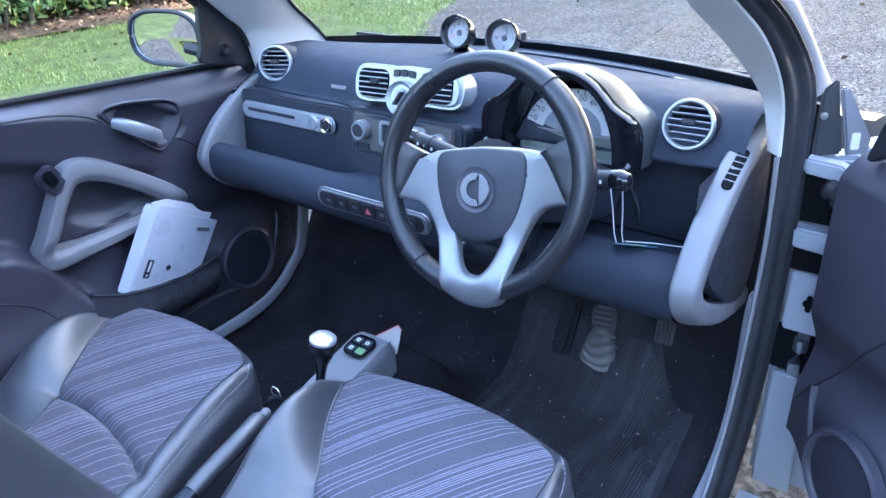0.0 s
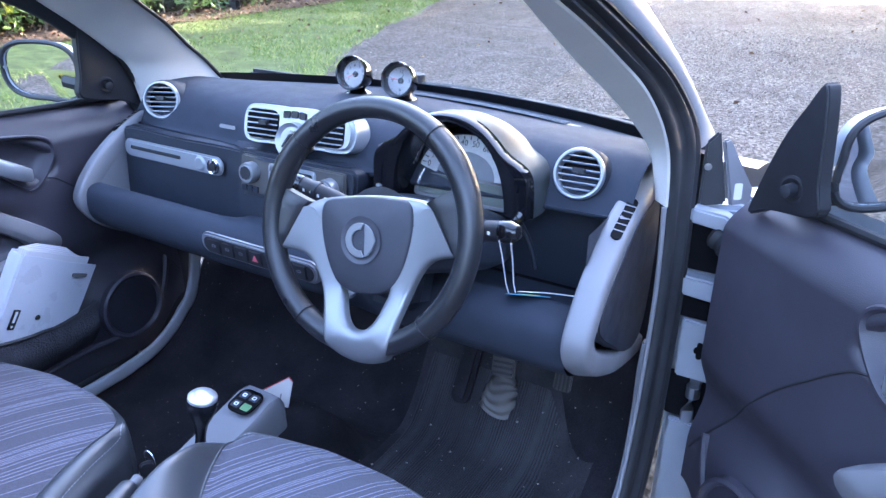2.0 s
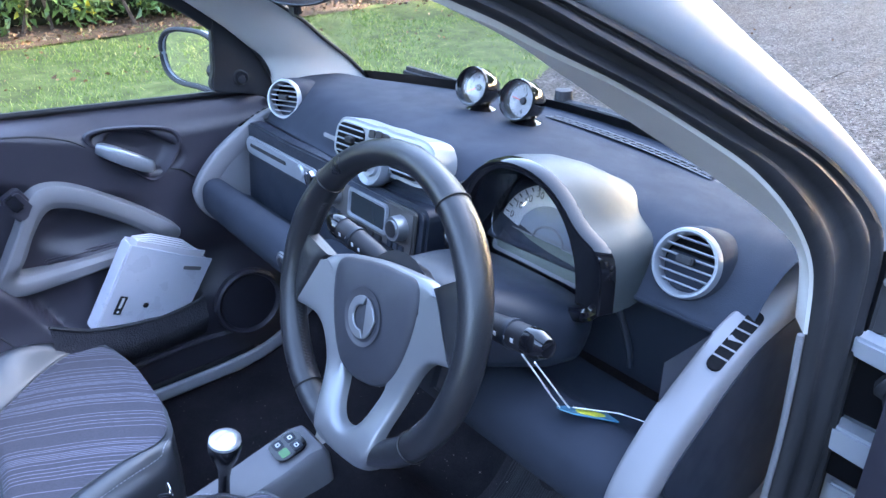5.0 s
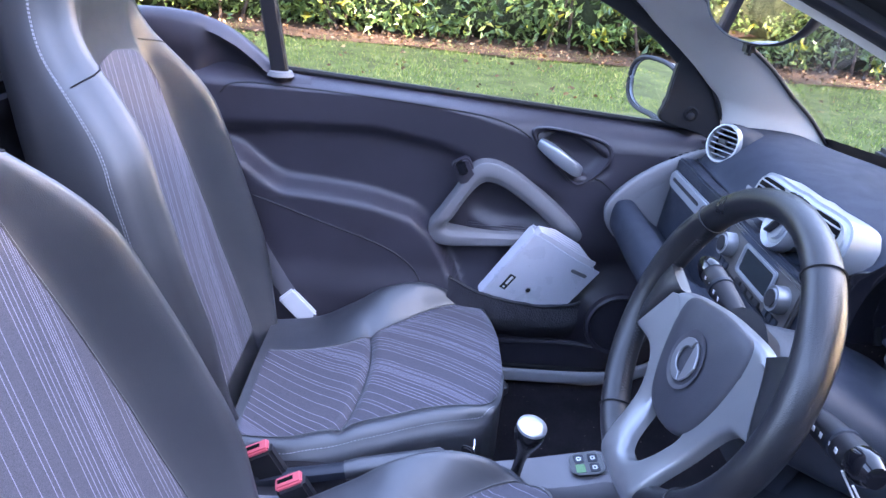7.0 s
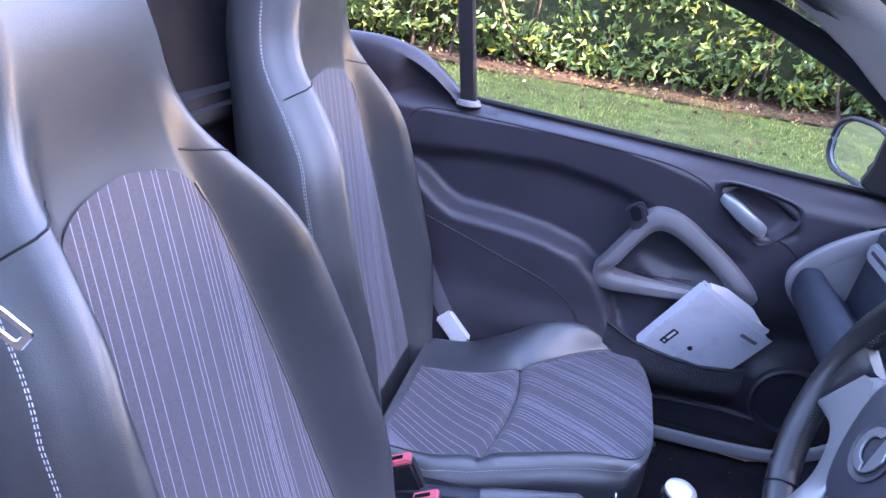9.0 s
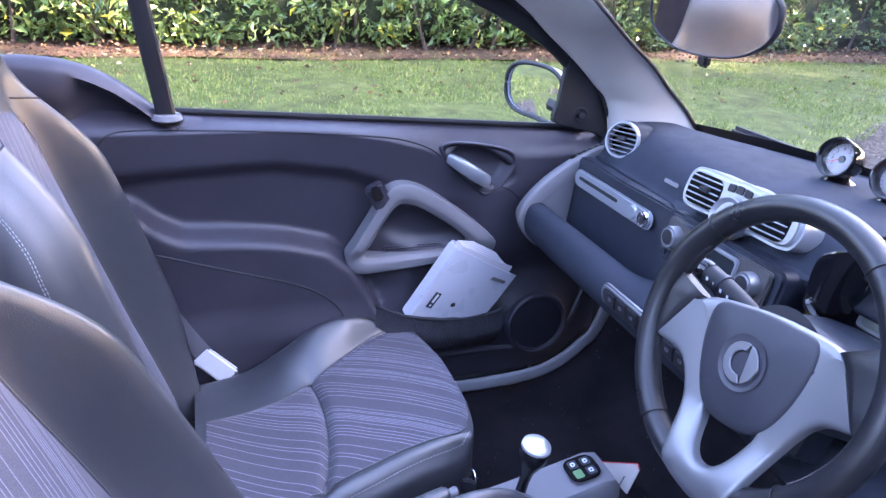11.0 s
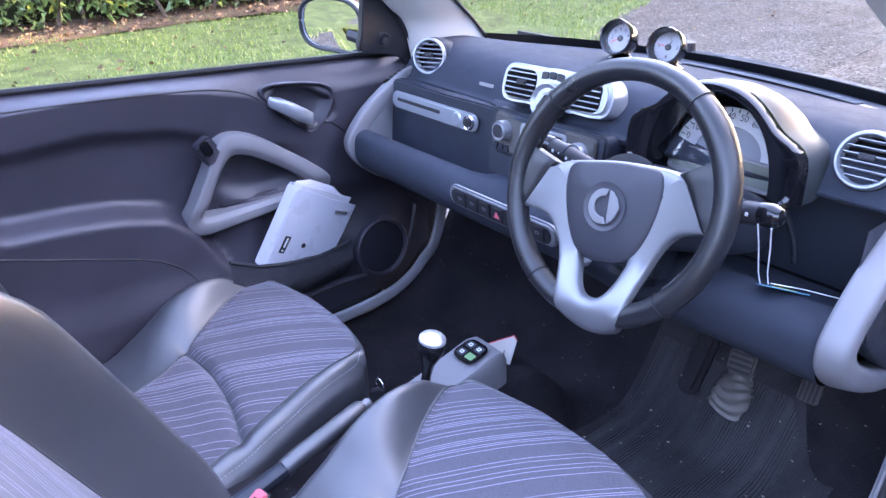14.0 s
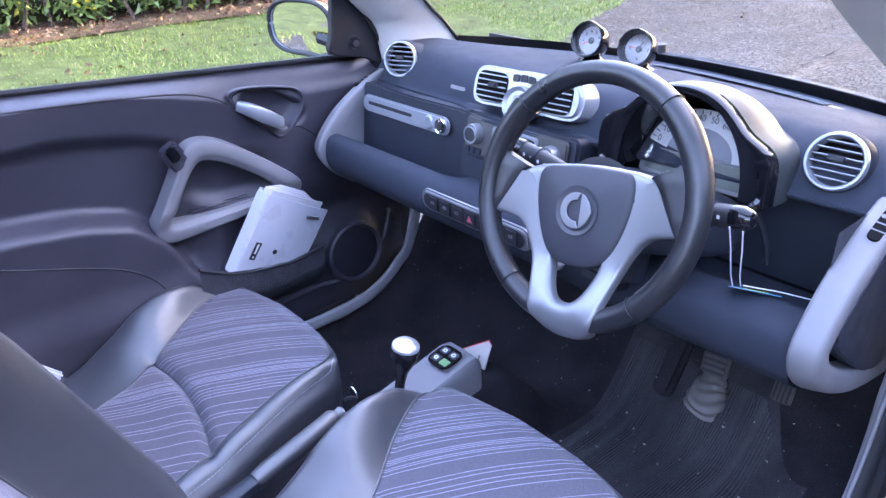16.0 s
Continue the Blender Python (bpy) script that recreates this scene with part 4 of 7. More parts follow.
# pale grey end caps: a bowed band, with a dark panel on the outer side
BAND = [(0.46, 1.000), (0.41, 0.996), (0.33, 0.985), (0.263, 0.965), (0.21, 0.937), (0.162, 0.905), (0.13, 0.876), (0.105, 0.846), (0.090, 0.812), (0.102, 0.772), (0.139, 0.733), (0.200, 0.695), (0.27, 0.662), (0.34, 0.640), (0.42, 0.622)]
for s in (1, -1):
    b2 = spline(BAND, 48)
    rows, core = [], []
    for i, (y, z) in enumerate(b2):
        a, b = b2[max(i - 1, 0)], b2[min(i + 1, 47)]
        w = (b - a) / np.linalg.norm(b - a)
        nrm = np.array([w[1], -w[0]])
        if nrm @ (np.array([y, z]) - (0.40, 0.80)) < 0:
            nrm = -nrm
        c = np.array([y, z]) - nrm * 0.024
        core.append(c)
        q = []
        for ang in np.linspace(0, 2 * math.pi, 20, endpoint=False):
            ca, sa = math.cos(ang), math.sin(ang)
            ca, sa = math.copysign(abs(ca) ** 0.42, ca), math.copysign(abs(sa) ** 0.42, sa)
            off = 0.024 * sa - (0.010 * (ca + 1) / 2 if sa > 0 else 0)
            q.append((s * (0.592 + 0.021 * ca), *(c + nrm * off)))
        rows.append(q)
    cap = part("end_cap", grid(rows, False, True, True), GREY, dash, "pale grey bowed end cap", 60)
    inner = spline([(0.41, 0.955), (0.36, 0.956), (0.296, 0.945), (0.250, 0.922), (0.207, 0.892), (0.150, 0.848), (0.143, 0.822), (0.168, 0.792), (0.215, 0.756), (0.272, 0.716), (0.325, 0.688), (0.365, 0.680), (0.40, 0.695), (0.425, 0.76), (0.43, 0.88)], 60, True).tolist()
    part("side_panel", prism(inner, 0.026, (lambda a, b, c, s=s: (s * (0.588 + c), a, b)), 0.003), PAD_LOW, cap, "dark side panel")
    part("inner_plate", prism(spline([(0.30, 0.966), (0.245, 0.945), (0.195, 0.912), (0.150, 0.876), (0.122, 0.840), (0.118, 0.800), (0.15, 0.770), (0.24, 0.770), (0.30, 0.80), (0.32, 0.90)], 48, True).tolist(), 0.018, (lambda a, b, c, s=s: (s * (0.5725 + c), a, b)), 0.003), GREY, cap)
    # slotted side vent let into the band
    p0, p1 = np.array([s * 0.5965, 0.314, 0.9715]), np.array([s * 0.5965, 0.226, 0.9360])
    way = (p1 - p0) / np.linalg.norm(p1 - p0)
    nrm3 = np.array([s * 0.25, -0.40, 0.86])
    nrm3 = nrm3 - way * (nrm3 @ way)
    nrm3 /= np.linalg.norm(nrm3)
    pm = plane_map((p0 + p1) / 2 + nrm3 * 0.0015, way, np.cross(nrm3, way))
    L = np.linalg.norm(p1 - p0)
    part("side_vent", prism(rounded(L, 0.017, 0.008), 0.005, pm), DARK, cap)
    for q in np.linspace(-L / 2 + 0.018, L / 2 - 0.018, 5):
        part("vent_bar", prism([(q - 0.0002, -0.0085), (q + 0.0022, -0.0085), (q + 0.0002, 0.0085), (q - 0.0022, 0.0085)], 0.0052, pm), GREY, cap)


def face_vent(at, normal, radius):
    """Round silver vent with six blades and a thumb tab."""
    n = Vector(normal).normalized()
    u = Vector((0, 0, 1)).cross(-n).normalized() * -1
    u = n.cross(Vector((0, 0, 1))).normalized() * -1
    v = n.cross(u)
    if v.z < 0:
        u, v = u, -v
    pm = lambda a, b, c=0.0: Vector(at) + u * a + v * b + n * c
    r = radius
    ring = part("air_vent", lathe([(r * 0.80, -0.012), (r * 0.82, 0.004), (r * 0.88, 0.009), (r * 0.95, 0.009), (r * 1.0, 0.004), (r * 1.0, -0.02)], 40, at, tuple(n)), TRIM_SILVER, dash, "round silver air vent")
    part("housing", lathe([(r * 1.0, -0.001), (r * 1.05, -0.006), (r * 1.10, -0.03), (r * 1.10, -0.08)], 36, at, tuple(n)), PAD, ring)
    part("duct", lathe([(0, -0.022), (r * 0.84, -0.022), (r * 0.82, -0.002)], 32, at, tuple(n)), DARK, ring)
    for b in np.linspace(-0.62, 0.62, 6):
        w = math.sqrt(max(0.0, 0.82 ** 2 - b * b)) * r
        part("blade", prism([(-w, b * r - 0.0010), (w, b * r - 0.0010), (w, b * r + 0.0014), (-w, b * r + 0.0014)], 0.010, lambda a, bb, c: pm(a, bb + c * 0.15, c - 0.006), 0.0008, 1), TRIM_SILVER, ring)
    part("tab", prism(rounded(0.022, 0.009, 0.003), 0.010, lambda a, bb, c: pm(a, bb + 0.1 * r, c + 0.002), 0.002), BLACK, ring)
    return ring


face_vent((-0.506, 0.300, 1.007), (0.42, -0.86, 0.26), 0.043)
face_vent((0.506, 0.300, 1.007), (0.06, -0.92, 0.38), 0.043)

# demister grille along the screen: a dark slot with a silver grid
slot_at = lambda x, d, up=0.0: (x, 0.598 - 0.13 * (x / 0.62) ** 2 + d, 1.0215 + up - 0.010 * (x / 0.62) ** 2 - d * 0.15)
part("demister_slot", grid([[slot_at(x, d, 0.0010) for d in (-0.014, 0.014)] for x in np.linspace(0.0, 0.385, 24)]), DARK, dash)
for d in (-0.014, 0.0, 0.014):
    part("grille_rail", tube([slot_at(x, d, 0.0018) for x in np.linspace(0.0, 0.385, 24)], 0.0011 if d else 0.0008, 5), GREY, dash)
for x in np.linspace(0.01, 0.375, 20):
    part("grille_bar", tube([slot_at(x - 0.004, -0.014, 0.0018), slot_at(x + 0.004, 0.014, 0.0018)], 0.0007, 5), GREY, dash)
part("speaker_grille", grid([[(x, 0.60 - 0.13 * (x / 0.62) ** 2 + d, 1.0212 - 0.010 * (x / 0.62) ** 2 - d * 0.15) for d in (-0.010, 0.010)] for x in np.linspace(0.385, 0.465, 8)]), PAD_LOW, dash)

# central silver vent pod with dial
pod_c, pod_u, pod_v = Vector((-0.042, 0.244, 1.016)), Vector((1, 0.05, 0.02)), Vector((0, 0.28, 0.96))
pm = plane_map(pod_c, pod_u, pod_v)
pod = part("vent_pod", prism(spline([(-0.132, 0.0), (-0.126, 0.030), (-0.10, 0.041), (-0.03, 0.040), (0, 0.042), (0.03, 0.040), (0.105, 0.040), (0.130, 0.026), (0.137, 0.0), (0.128, -0.026), (0.10, -0.034), (0.035, -0.034), (0.0, -0.052), (-0.035, -0.034), (-0.10, -0.034), (-0.126, -0.026)], 80, True).tolist(), 0.062, lambda a, b, c: pm(a, b, c - 0.045), 0.008, 3), TRIM_SILVER, dash, "satin silver centre vent pod")
for s in (-1, 1):
    out = rounded(0.078, 0.056, 0.016, 5, s * 0.077, 0.003)
    part("duct", prism(out, 0.002, lambda a, b, c: pm(a, b, c + 0.0165)), DARK, pod)
    for b in np.linspace(-0.018, 0.024, 5):
        part("blade", prism([(s * 0.077 - 0.037, b - 0.0010), (s * 0.077 + 0.037, b - 0.0010), (s * 0.077 + 0.037, b + 0.0014), (s * 0.077 - 0.037, b + 0.0014)], 0.006, lambda a, bb, c: pm(a, bb, c + 0.0155), 0.0008, 1), TRIM_SILVER, pod)
    part("tab", prism(rounded(0.020, 0.010, 0.003, 4, s * 0.070, 0.006), 0.012, lambda a, b, c: pm(a, b, c + 0.018), 0.002), BLACK, pod)
part("dial_ring", lathe([(0.0, 0.010), (0.018, 0.012), (0.0195, 0.006), (0.026, 0.006), (0.0335, 0.012), (0.036, 0.006), (0.036, -0.01)], 36, tuple(pm(0, -0.022, 0.018)), tuple((pm(0, 0, 1) - pm(0, 0, 0)).normalized())), TRIM_SILVER, pod, "round silver heater dial")
part("dial_grip", prism(rounded(0.010, 0.034, 0.004), 0.012, lambda a, b, c: pm(a * 0.8 + b * 0.5, -0.022 + b * 0.8, 0.028 + c), 0.002), BLACK, pod)
for k in range(3):
    part("button", prism(rounded(0.017, 0.014, 0.003, 3, -0.019 + 0.019 * k, 0.028), 0.003, lambda a, b, c: pm(a, b - abs(a) * 0.1, c + 0.0168), 0.001), BLACK, pod)

# brow under the pod
part("brow", grid([[(x, 0.258 - 0.062 * math.exp(-((x + 0.05) / 0.15) ** 4) * math.sin(v * 3.14) ** 0.7 + 0.05 * (1 - math.sin(v * 3.14)), 0.972 - 0.030 * v) for v in np.linspace(0, 1, 9)] for x in np.linspace(-0.23, 0.16, 30)]), PAD, dash, "", 60)

# centre stack: radio, lower tray, switch strip
rc = Vector((-0.034, 0.196, 0.905))
rm = plane_map(rc, (1, 0, 0), (0, 0.16, 1))
part("stack_body", prism(rounded(0.30, 0.135, 0.018, 5), 0.07, lambda a, b, c: rm(a, b - 0.003, c - 0.075), 0.006), PAD_LOW, dash)
radio = part("radio", prism(rounded(0.262, 0.074, 0.008), 0.010, lambda a, b, c: rm(a, b + 0.020, c - 0.006), 0.003), mat_grained("radio_face", (0.085, 0.080, 0.078), 0.36, 900, 0.08, 0.08, 0.5, 0.2), dash, "car radio with silver knobs and framed display")
part("display_frame", prism(rounded(0.118, 0.052, 0.008, 5, 0.006, 0.024), 0.006, lambda a, b, c: rm(a, b, c + 0.003), 0.002, 2, rounded(0.102, 0.038, 0.005, 5, 0.006, 0.024)), TRIM_SILVER, radio)
part("display", prism(rounded(0.104, 0.040, 0.005, 5, 0.006, 0.024), 0.003, lambda a, b, c: rm(a, b, c + 0.003)), mat_base("dark_display", (0.022, 0.028, 0.032), 0.16)[0], radio, "dark display")
axis = tuple((rm(0, 0, 1) - rm(0, 0, 0)).normalized())
for s in (-1, 1):
    part("knob", lathe([(0, 0.022), (0.0135, 0.022), (0.0150, 0.020), (0.0190, 0.0205), (0.0200, 0.017), (0.0212, 0.0)], 28, tuple(rm(-0.098 if s < 0 else 0.099, 0.024, 0.002)), axis), SILVER, radio, "ribbed silver knob")
    part("knob_face", lathe([(0, 0.0235), (0.0132, 0.0232), (0.0136, 0.020)], 24, tuple(rm(-0.098 if s < 0 else 0.099, 0.024, 0.002)), axis), BLACK, radio)
for k in range(10):
    if 3 <= k <= 6:
        part("key", prism(rounded(0.020, 0.009, 0.002, 3, -0.055 + 0.024 * (k - 2), -0.012), 0.004, lambda a, b, c: rm(a, b, c + 0.003), 0.001), BLACK, radio)
    else:
        part("key", prism(rounded(0.013, 0.012, 0.002, 3, -0.118 + 0.0155 * k if k < 3 else 0.075 + 0.0155 * (k - 7), -0.010), 0.004, lambda a, b, c: rm(a, b, c + 0.003), 0.001), PAD, radio)
part("tray_lid", prism(rounded(0.262, 0.046, 0.008), 0.006, lambda a, b, c: rm(a, b - 0.046, c - 0.006), 0.002), PAD_LOW, dash)
sc = Vector((-0.035, 0.098, 0.808))
sp = plane_map(sc, (1, 0, 0), (0, -0.10, 1))
strip = part("switch_strip", prism(rounded(0.30, 0.046, 0.022, 7), 0.012, lambda a, b, c: sp(a, b, c - 0.004), 0.004), SILVER, dash, "silver oval switch strip")
part("recess", prism(rounded(0.276, 0.034, 0.016, 7), 0.002, lambda a, b, c: sp(a, b, c + 0.0082)), BLACK, strip)
for k in range(7):
    x = -0.108 + 0.036 * k
    bt = part("switch", prism(rounded(0.032, 0.030, 0.004, 3, x, 0), 0.004, lambda a, b, c: sp(a, b, c + 0.009), 0.0015), BLACK, strip)
    if k == 3:
        part("warning_mark", prism([(x - 0.008, -0.006), (x + 0.008, -0.006), (x, 0.008)], 0.0006, lambda a, b, c: sp(a, b, c + 0.0132)), FADED_RED, strip)
    else:
        part("switch_mark", prism(rounded(0.010, 0.006, 0.002, 2, x, 0.002), 0.0006, lambda a, b, c: sp(a, b, c + 0.0132), 0, 1, rounded(0.007, 0.0035, 0.001, 2, x, 0.002)), GREY, strip)
part("column_latch", prism([(0, 0), (0.045, 0), (0.038, -0.012), (0.012, -0.012), (0.004, -0.032), (-0.008, -0.032)], 0.012, plane_map((0.155, 0.09, 0.80), (1, 0, 0), (0, 0, 1)), 0.002), SILVER, dash)

# ---- instrument cluster ----
CX = 0.305
clus = thing("instrument_cluster", (CX, 0.30, 0.94), "hooded instrument cluster with gloss black bezel and pale speedometer", "instrument cluster")


def arch(w, h, z0, n=26, flat=0.35):
    """Half arch outline from lower left over the top to lower right."""
    pts = []
    for k in range(n):
        a = math.pi * (1 - k / (n - 1))
        c, s = math.cos(a), math.sin(a)
        pts.append((math.copysign(abs(c) ** 0.75, c) * w, z0 + h * abs(s) ** 0.72))
    return pts


def shell(w, h, z0, round_only=False, n=44):
    """Outline of the hood: a round arch over the dial with a lower square shoulder on either side."""
    pts = []
    for k in range(n):
        a = math.pi * (1 - k / (n - 1))
        c, s = abs(math.cos(a)) + 1e-6, abs(math.sin(a)) + 1e-6
        r = ((c / (w if round_only else 0.86 * w)) ** 2.2 + (s / h) ** 2.2) ** (-1 / 2.2)
        if not round_only:
            q = ((c / (1.04 * w)) ** 6 + (s / (0.60 * h)) ** 6) ** (-1 / 6)
            r = (r ** 12 + q ** 12) ** (1 / 12)
        pts.append((r * math.cos(a), z0 + r * math.sin(a)))
    return pts


rows = []
for y, w, h, z0 in [(0.2155, 0.144, 0.153, 0.945), (0.225, 0.146, 0.155, 0.942), (0.26, 0.148, 0.155, 0.94), (0.30, 0.144, 0.146, 0.94), (0.34, 0.135, 0.130, 0.94), (0.38, 0.120, 0.108, 0.94), (0.43, 0.095, 0.078, 0.945), (0.475, 0.05, 0.03, 0.98)]:
    rows.append([(CX + a, y, b) for a, b in shell(w, h, z0)])
part("hood", grid(rows), mat_grained("hood_plastic", (0.036, 0.043, 0.046), 0.50, 1200, 0.10, 0.08, 0.5), clus, "smooth satin dark hood", 60)
rows = []
for y, w, h, z0, only in [(0.2300, 0.1472, 0.1562, 0.943, False), (0.2160, 0.1452, 0.1542, 0.945, False), (0.2100, 0.1430, 0.1520, 0.944, False), (0.2092, 0.140, 0.149, 0.944, False), (0.2120, 0.109, 0.142, 0.944, True), (0.222, 0.105, 0.137, 0.944, True), (0.285, 0.101, 0.122, 0.944, True)]:
    rows.append([(CX + a, y, b) for a, b in shell(w, h, z0, only)])
bez = part("bezel", grid(rows), GLOSS, clus, "gloss black hood lip", 40)
part("lower_bezel", tube(spline([(CX - 0.140, 0.218, 0.955), (CX - 0.130, 0.208, 0.937), (CX - 0.07, 0.200, 0.926), (CX, 0.198, 0.924), (CX + 0.07, 0.200, 0.926), (CX + 0.130, 0.208, 0.937), (CX + 0.140, 0.218, 0.955)], 30), 0.009, 8), GLOSS, bez)
for s in (-1, 1):
    for k in range(5):
        part("vent_slot", prism(rounded(0.005, 0.004, 0.001, 2), 0.003, lambda a, b, c, s=s, k=k: (CX + s * (0.1515 + 0.2 * c), 0.222 + a, 0.975 + 0.008 * k + b)), INK, bez)
fm = plane_map((CX, 0.285, 0.988), (1, 0, 0), (0, 0.34, 1))
part("dial_back", prism(rounded(0.196, 0.112, 0.048), 0.004, lambda a, b, c: fm(a, b, c - 0.006)), PAD_LOW, clus)
face = [(-0.096, -0.022), (0.096, -0.022)] + [(0.096 * math.cos(a), -0.020 + 0.076 * math.sin(a)) for a in np.linspace(0.0, math.pi, 30)]
sd = part("speedometer", prism(face, 0.003, fm), DIALBLUE, clus, "pale blue half-round speedometer dial")
arc = [(0.094 * math.cos(a), -0.018 + 0.074 * math.sin(a)) for a in np.linspace(0.02, 3.12, 30)] + [(0.058 * math.cos(a), -0.018 + 0.045 * math.sin(a)) for a in np.linspace(3.12, 0.02, 30)]
part("dial_arc", prism(arc, 0.0012, lambda a, b, c: fm(a, b, c + 0.003)), mat_grained("white_arc", (0.55, 0.54, 0.55), 0.5, 400, 0.03, 0.03, 0.4, 0, False), sd)
for k in range(10):
    a = math.pi * (0.93 - 0.86 * k / 9)
    r1, r2 = 0.076, 0.061
    words(str(10 * k), 0.0145, (lambda u, v, c, a=a: fm(0.077 * math.cos(a) + u, -0.018 + 0.060 * math.sin(a) + v, c + 0.0045)), INK, sd, "numeral")
    for j in range(2):
        q = a - j * 0.15
        part("tick", prism([(0.084 * math.cos(q - 0.012), -0.018 + 0.0665 * math.sin(q - 0.012)), (0.084 * math.cos(q + 0.012), -0.018 + 0.0665 * math.sin(q + 0.012)), (0.092 * math.cos(q + 0.010), -0.018 + 0.0725 * math.sin(q + 0.010)), (0.092 * math.cos(q - 0.010), -0.018 + 0.0725 * math.sin(q - 0.010))], 0.0006, lambda u, v, c: fm(u, v, c + 0.0043)), INK, sd)
part("hub_ring", tube([fm(0.028 * math.cos(a), -0.022 + 0.020 * math.sin(a), 0.0045) for a in np.linspace(0.0, math.pi, 20)], 0.0016, 6), GREY, sd)
part("base_line", tube([fm(-0.094, -0.021, 0.0045), fm(-0.028, -0.022, 0.0045)], 0.0014, 6), GREY, sd)
part("base_line", tube([fm(0.028, -0.022, 0.0045), fm(0.094, -0.021, 0.0045)], 0.0014, 6), GREY, sd)
part("lcd", prism(rounded(0.178, 0.036, 0.004, 4, 0, -0.040), 0.003, lambda a, b, c: fm(a, b, c + 0.002)), LCD, clus, "grey trip display")
part("lcd_frame", prism(rounded(0.200, 0.050, 0.008, 4, 0, -0.040), 0.004, lambda a, b, c: fm(a, b, c - 0.001), 0.001, 1, rounded(0.180, 0.036, 0.004, 4, 0, -0.040)), GREY, clus)
part("cover_glass", prism(rounded(0.194, 0.110, 0.048), 0.001, lambda a, b, c: fm(a, b, c + 0.022)), LENS, clus)

# ---- twin gauges on the dash top ----
def gauge(at, normal, digits, step, start, name, label, angle):
    g = thing(name, at, label, "gauge", "round gauges on the dash top")
    n = Vector(normal).normalized()
    u = n.cross(Vector((0, 0, 1))).normalized() * -1
    v = u.cross(n) * -1
    if v.z < 0:
        v = -v
    u = v.cross(n)
    pm = lambda a, b, c=0.0: Vector(at) + u * a + v * b + n * c
    r = 0.0375
    part("case", lathe([(0, -0.052), (0.016, -0.050), (0.030, -0.036), (r - 0.001, -0.014), (r, 0.012), (r - 0.001, 0.016), (r - 0.004, 0.016), (r - 0.007, 0.004), (r - 0.0085, -0.010)], 40, at, tuple(n)), GLOSS, g, "gloss black cup")
    part("rim", lathe([(r - 0.0080, -0.006), (r - 0.0062, 0.006), (r - 0.004, 0.0165), (r - 0.0015, 0.0172), (r, 0.013)], 40, at, tuple(n)), GLOSS, g)
    face = part("face", lathe([(0, -0.009), (r - 0.0080, -0.009)], 36, at, tuple(n)), WHITE, g, "white dial")
    for k, d in enumerate(digits):
        a = radians(start - step * k)
        words(d, 0.0105, (lambda x, y, c, a=a: pm(0.019 * math.cos(a) + x, 0.019 * math.sin(a) + y, c - 0.0085)), INK, face, "numeral")
    for k in range(24):
        a = radians(15 * k)
        part("tick", prism([(0.0250, -0.0004), (0.0282, -0.0004), (0.0282, 0.0004), (0.0250, 0.0004)], 0.0004, lambda x, y, c, a=a: pm(x * math.cos(a) - y * math.sin(a), x * math.sin(a) + y * math.cos(a), c - 0.0088)), INK, face)
    for ang, ln, mt in angle:
        a = radians(ang)
        part("pointer", prism([(-0.004, -0.0011), (ln, -0.0005), (ln, 0.0005), (-0.004, 0.0011)], 0.0008, lambda x, y, c, a=a: pm(x * math.cos(a) - y * math.sin(a), x * math.sin(a) + y * math.cos(a), c - 0.006)), mt, face)
    part("hub", lathe([(0, 0.004), (0.0055, 0.0035), (0.007, 0.0)], 18, tuple(pm(0, 0, -0.008)), tuple(n)), BLACK, face)
    part("glass", lathe([(0, 0.008), (r - 0.006, 0.006)], 30, at, tuple(n)), LENS, g)
    foot = (at[0], at[1] + 0.012, 1.031)
    part("foot", lathe([(0, 0.012), (0.012, 0.010), (0.022, 0.004), (0.030, 0.0), (0.0, -0.002)], 24, foot), GLOSS, g)
    return g


gauge((-0.103, 0.498, 1.075), (0.16, -0.93, 0.30), "1234567", 38, 215, "tachometer", "round white-faced tachometer in a gloss black cup", [(205, 0.026, RED)])
gauge((0.018, 0.498, 1.073), (0.20, -0.92, 0.30), ["12", "3", "6", "9"], 90, 90, "dash_clock", "round white-faced clock in a gloss black cup", [(62, 0.016, INK), (168, 0.024, RED)])

# ---- steering column and wheel ----
WC = Vector((CX - 0.001, -0.016, 0.982))
TILTW, TURNW = radians(19.4), radians(-9.8)
wn_ = Vector((0, -math.cos(TILTW), math.sin(TILTW)))          # faces the driver
wup = Vector((0, math.sin(TILTW), math.cos(TILTW)))
wr = Vector((1, 0, 0))


def wm(a, b, c=0.0):
    """Wheel coordinates: a right, b up (turned with the wheel), c towards the driver."""
    ca, sa = math.cos(-TURNW), math.sin(-TURNW)
    return WC + wr * (a * ca - b * sa) + wup * (a * sa + b * ca) + wn_ * c


col = thing("steering_column", (CX, 0.15, 0.93), "dark moulded steering column shroud with stalks", "steering column")
rows = []
for t, w, h, dz in [(0.0, 0.052, 0.045, 0.0), (0.012, 0.066, 0.054, 0.0), (0.05, 0.082, 0.056, 0.0), (0.10, 0.105, 0.056, 0.002), (0.16, 0.126, 0.054, 0.004), (0.20, 0.126, 0.050, 0.006), (0.23, 0.11, 0.04, 0.008)]:
    c = WC - wn_ * (0.050 + t) + Vector((0, 0, dz - 0.012))
    rows.append([c + wr * math.copysign(abs(math.cos(q)) ** 0.6, math.cos(q)) * w + wup * math.copysign(abs(math.sin(q)) ** 0.6, math.sin(q)) * h for q in np.linspace(0, 2 * math.pi, 28, endpoint=False)])
part("shroud", grid(rows, False, True, True), PAD_LOW, col, "", 50)
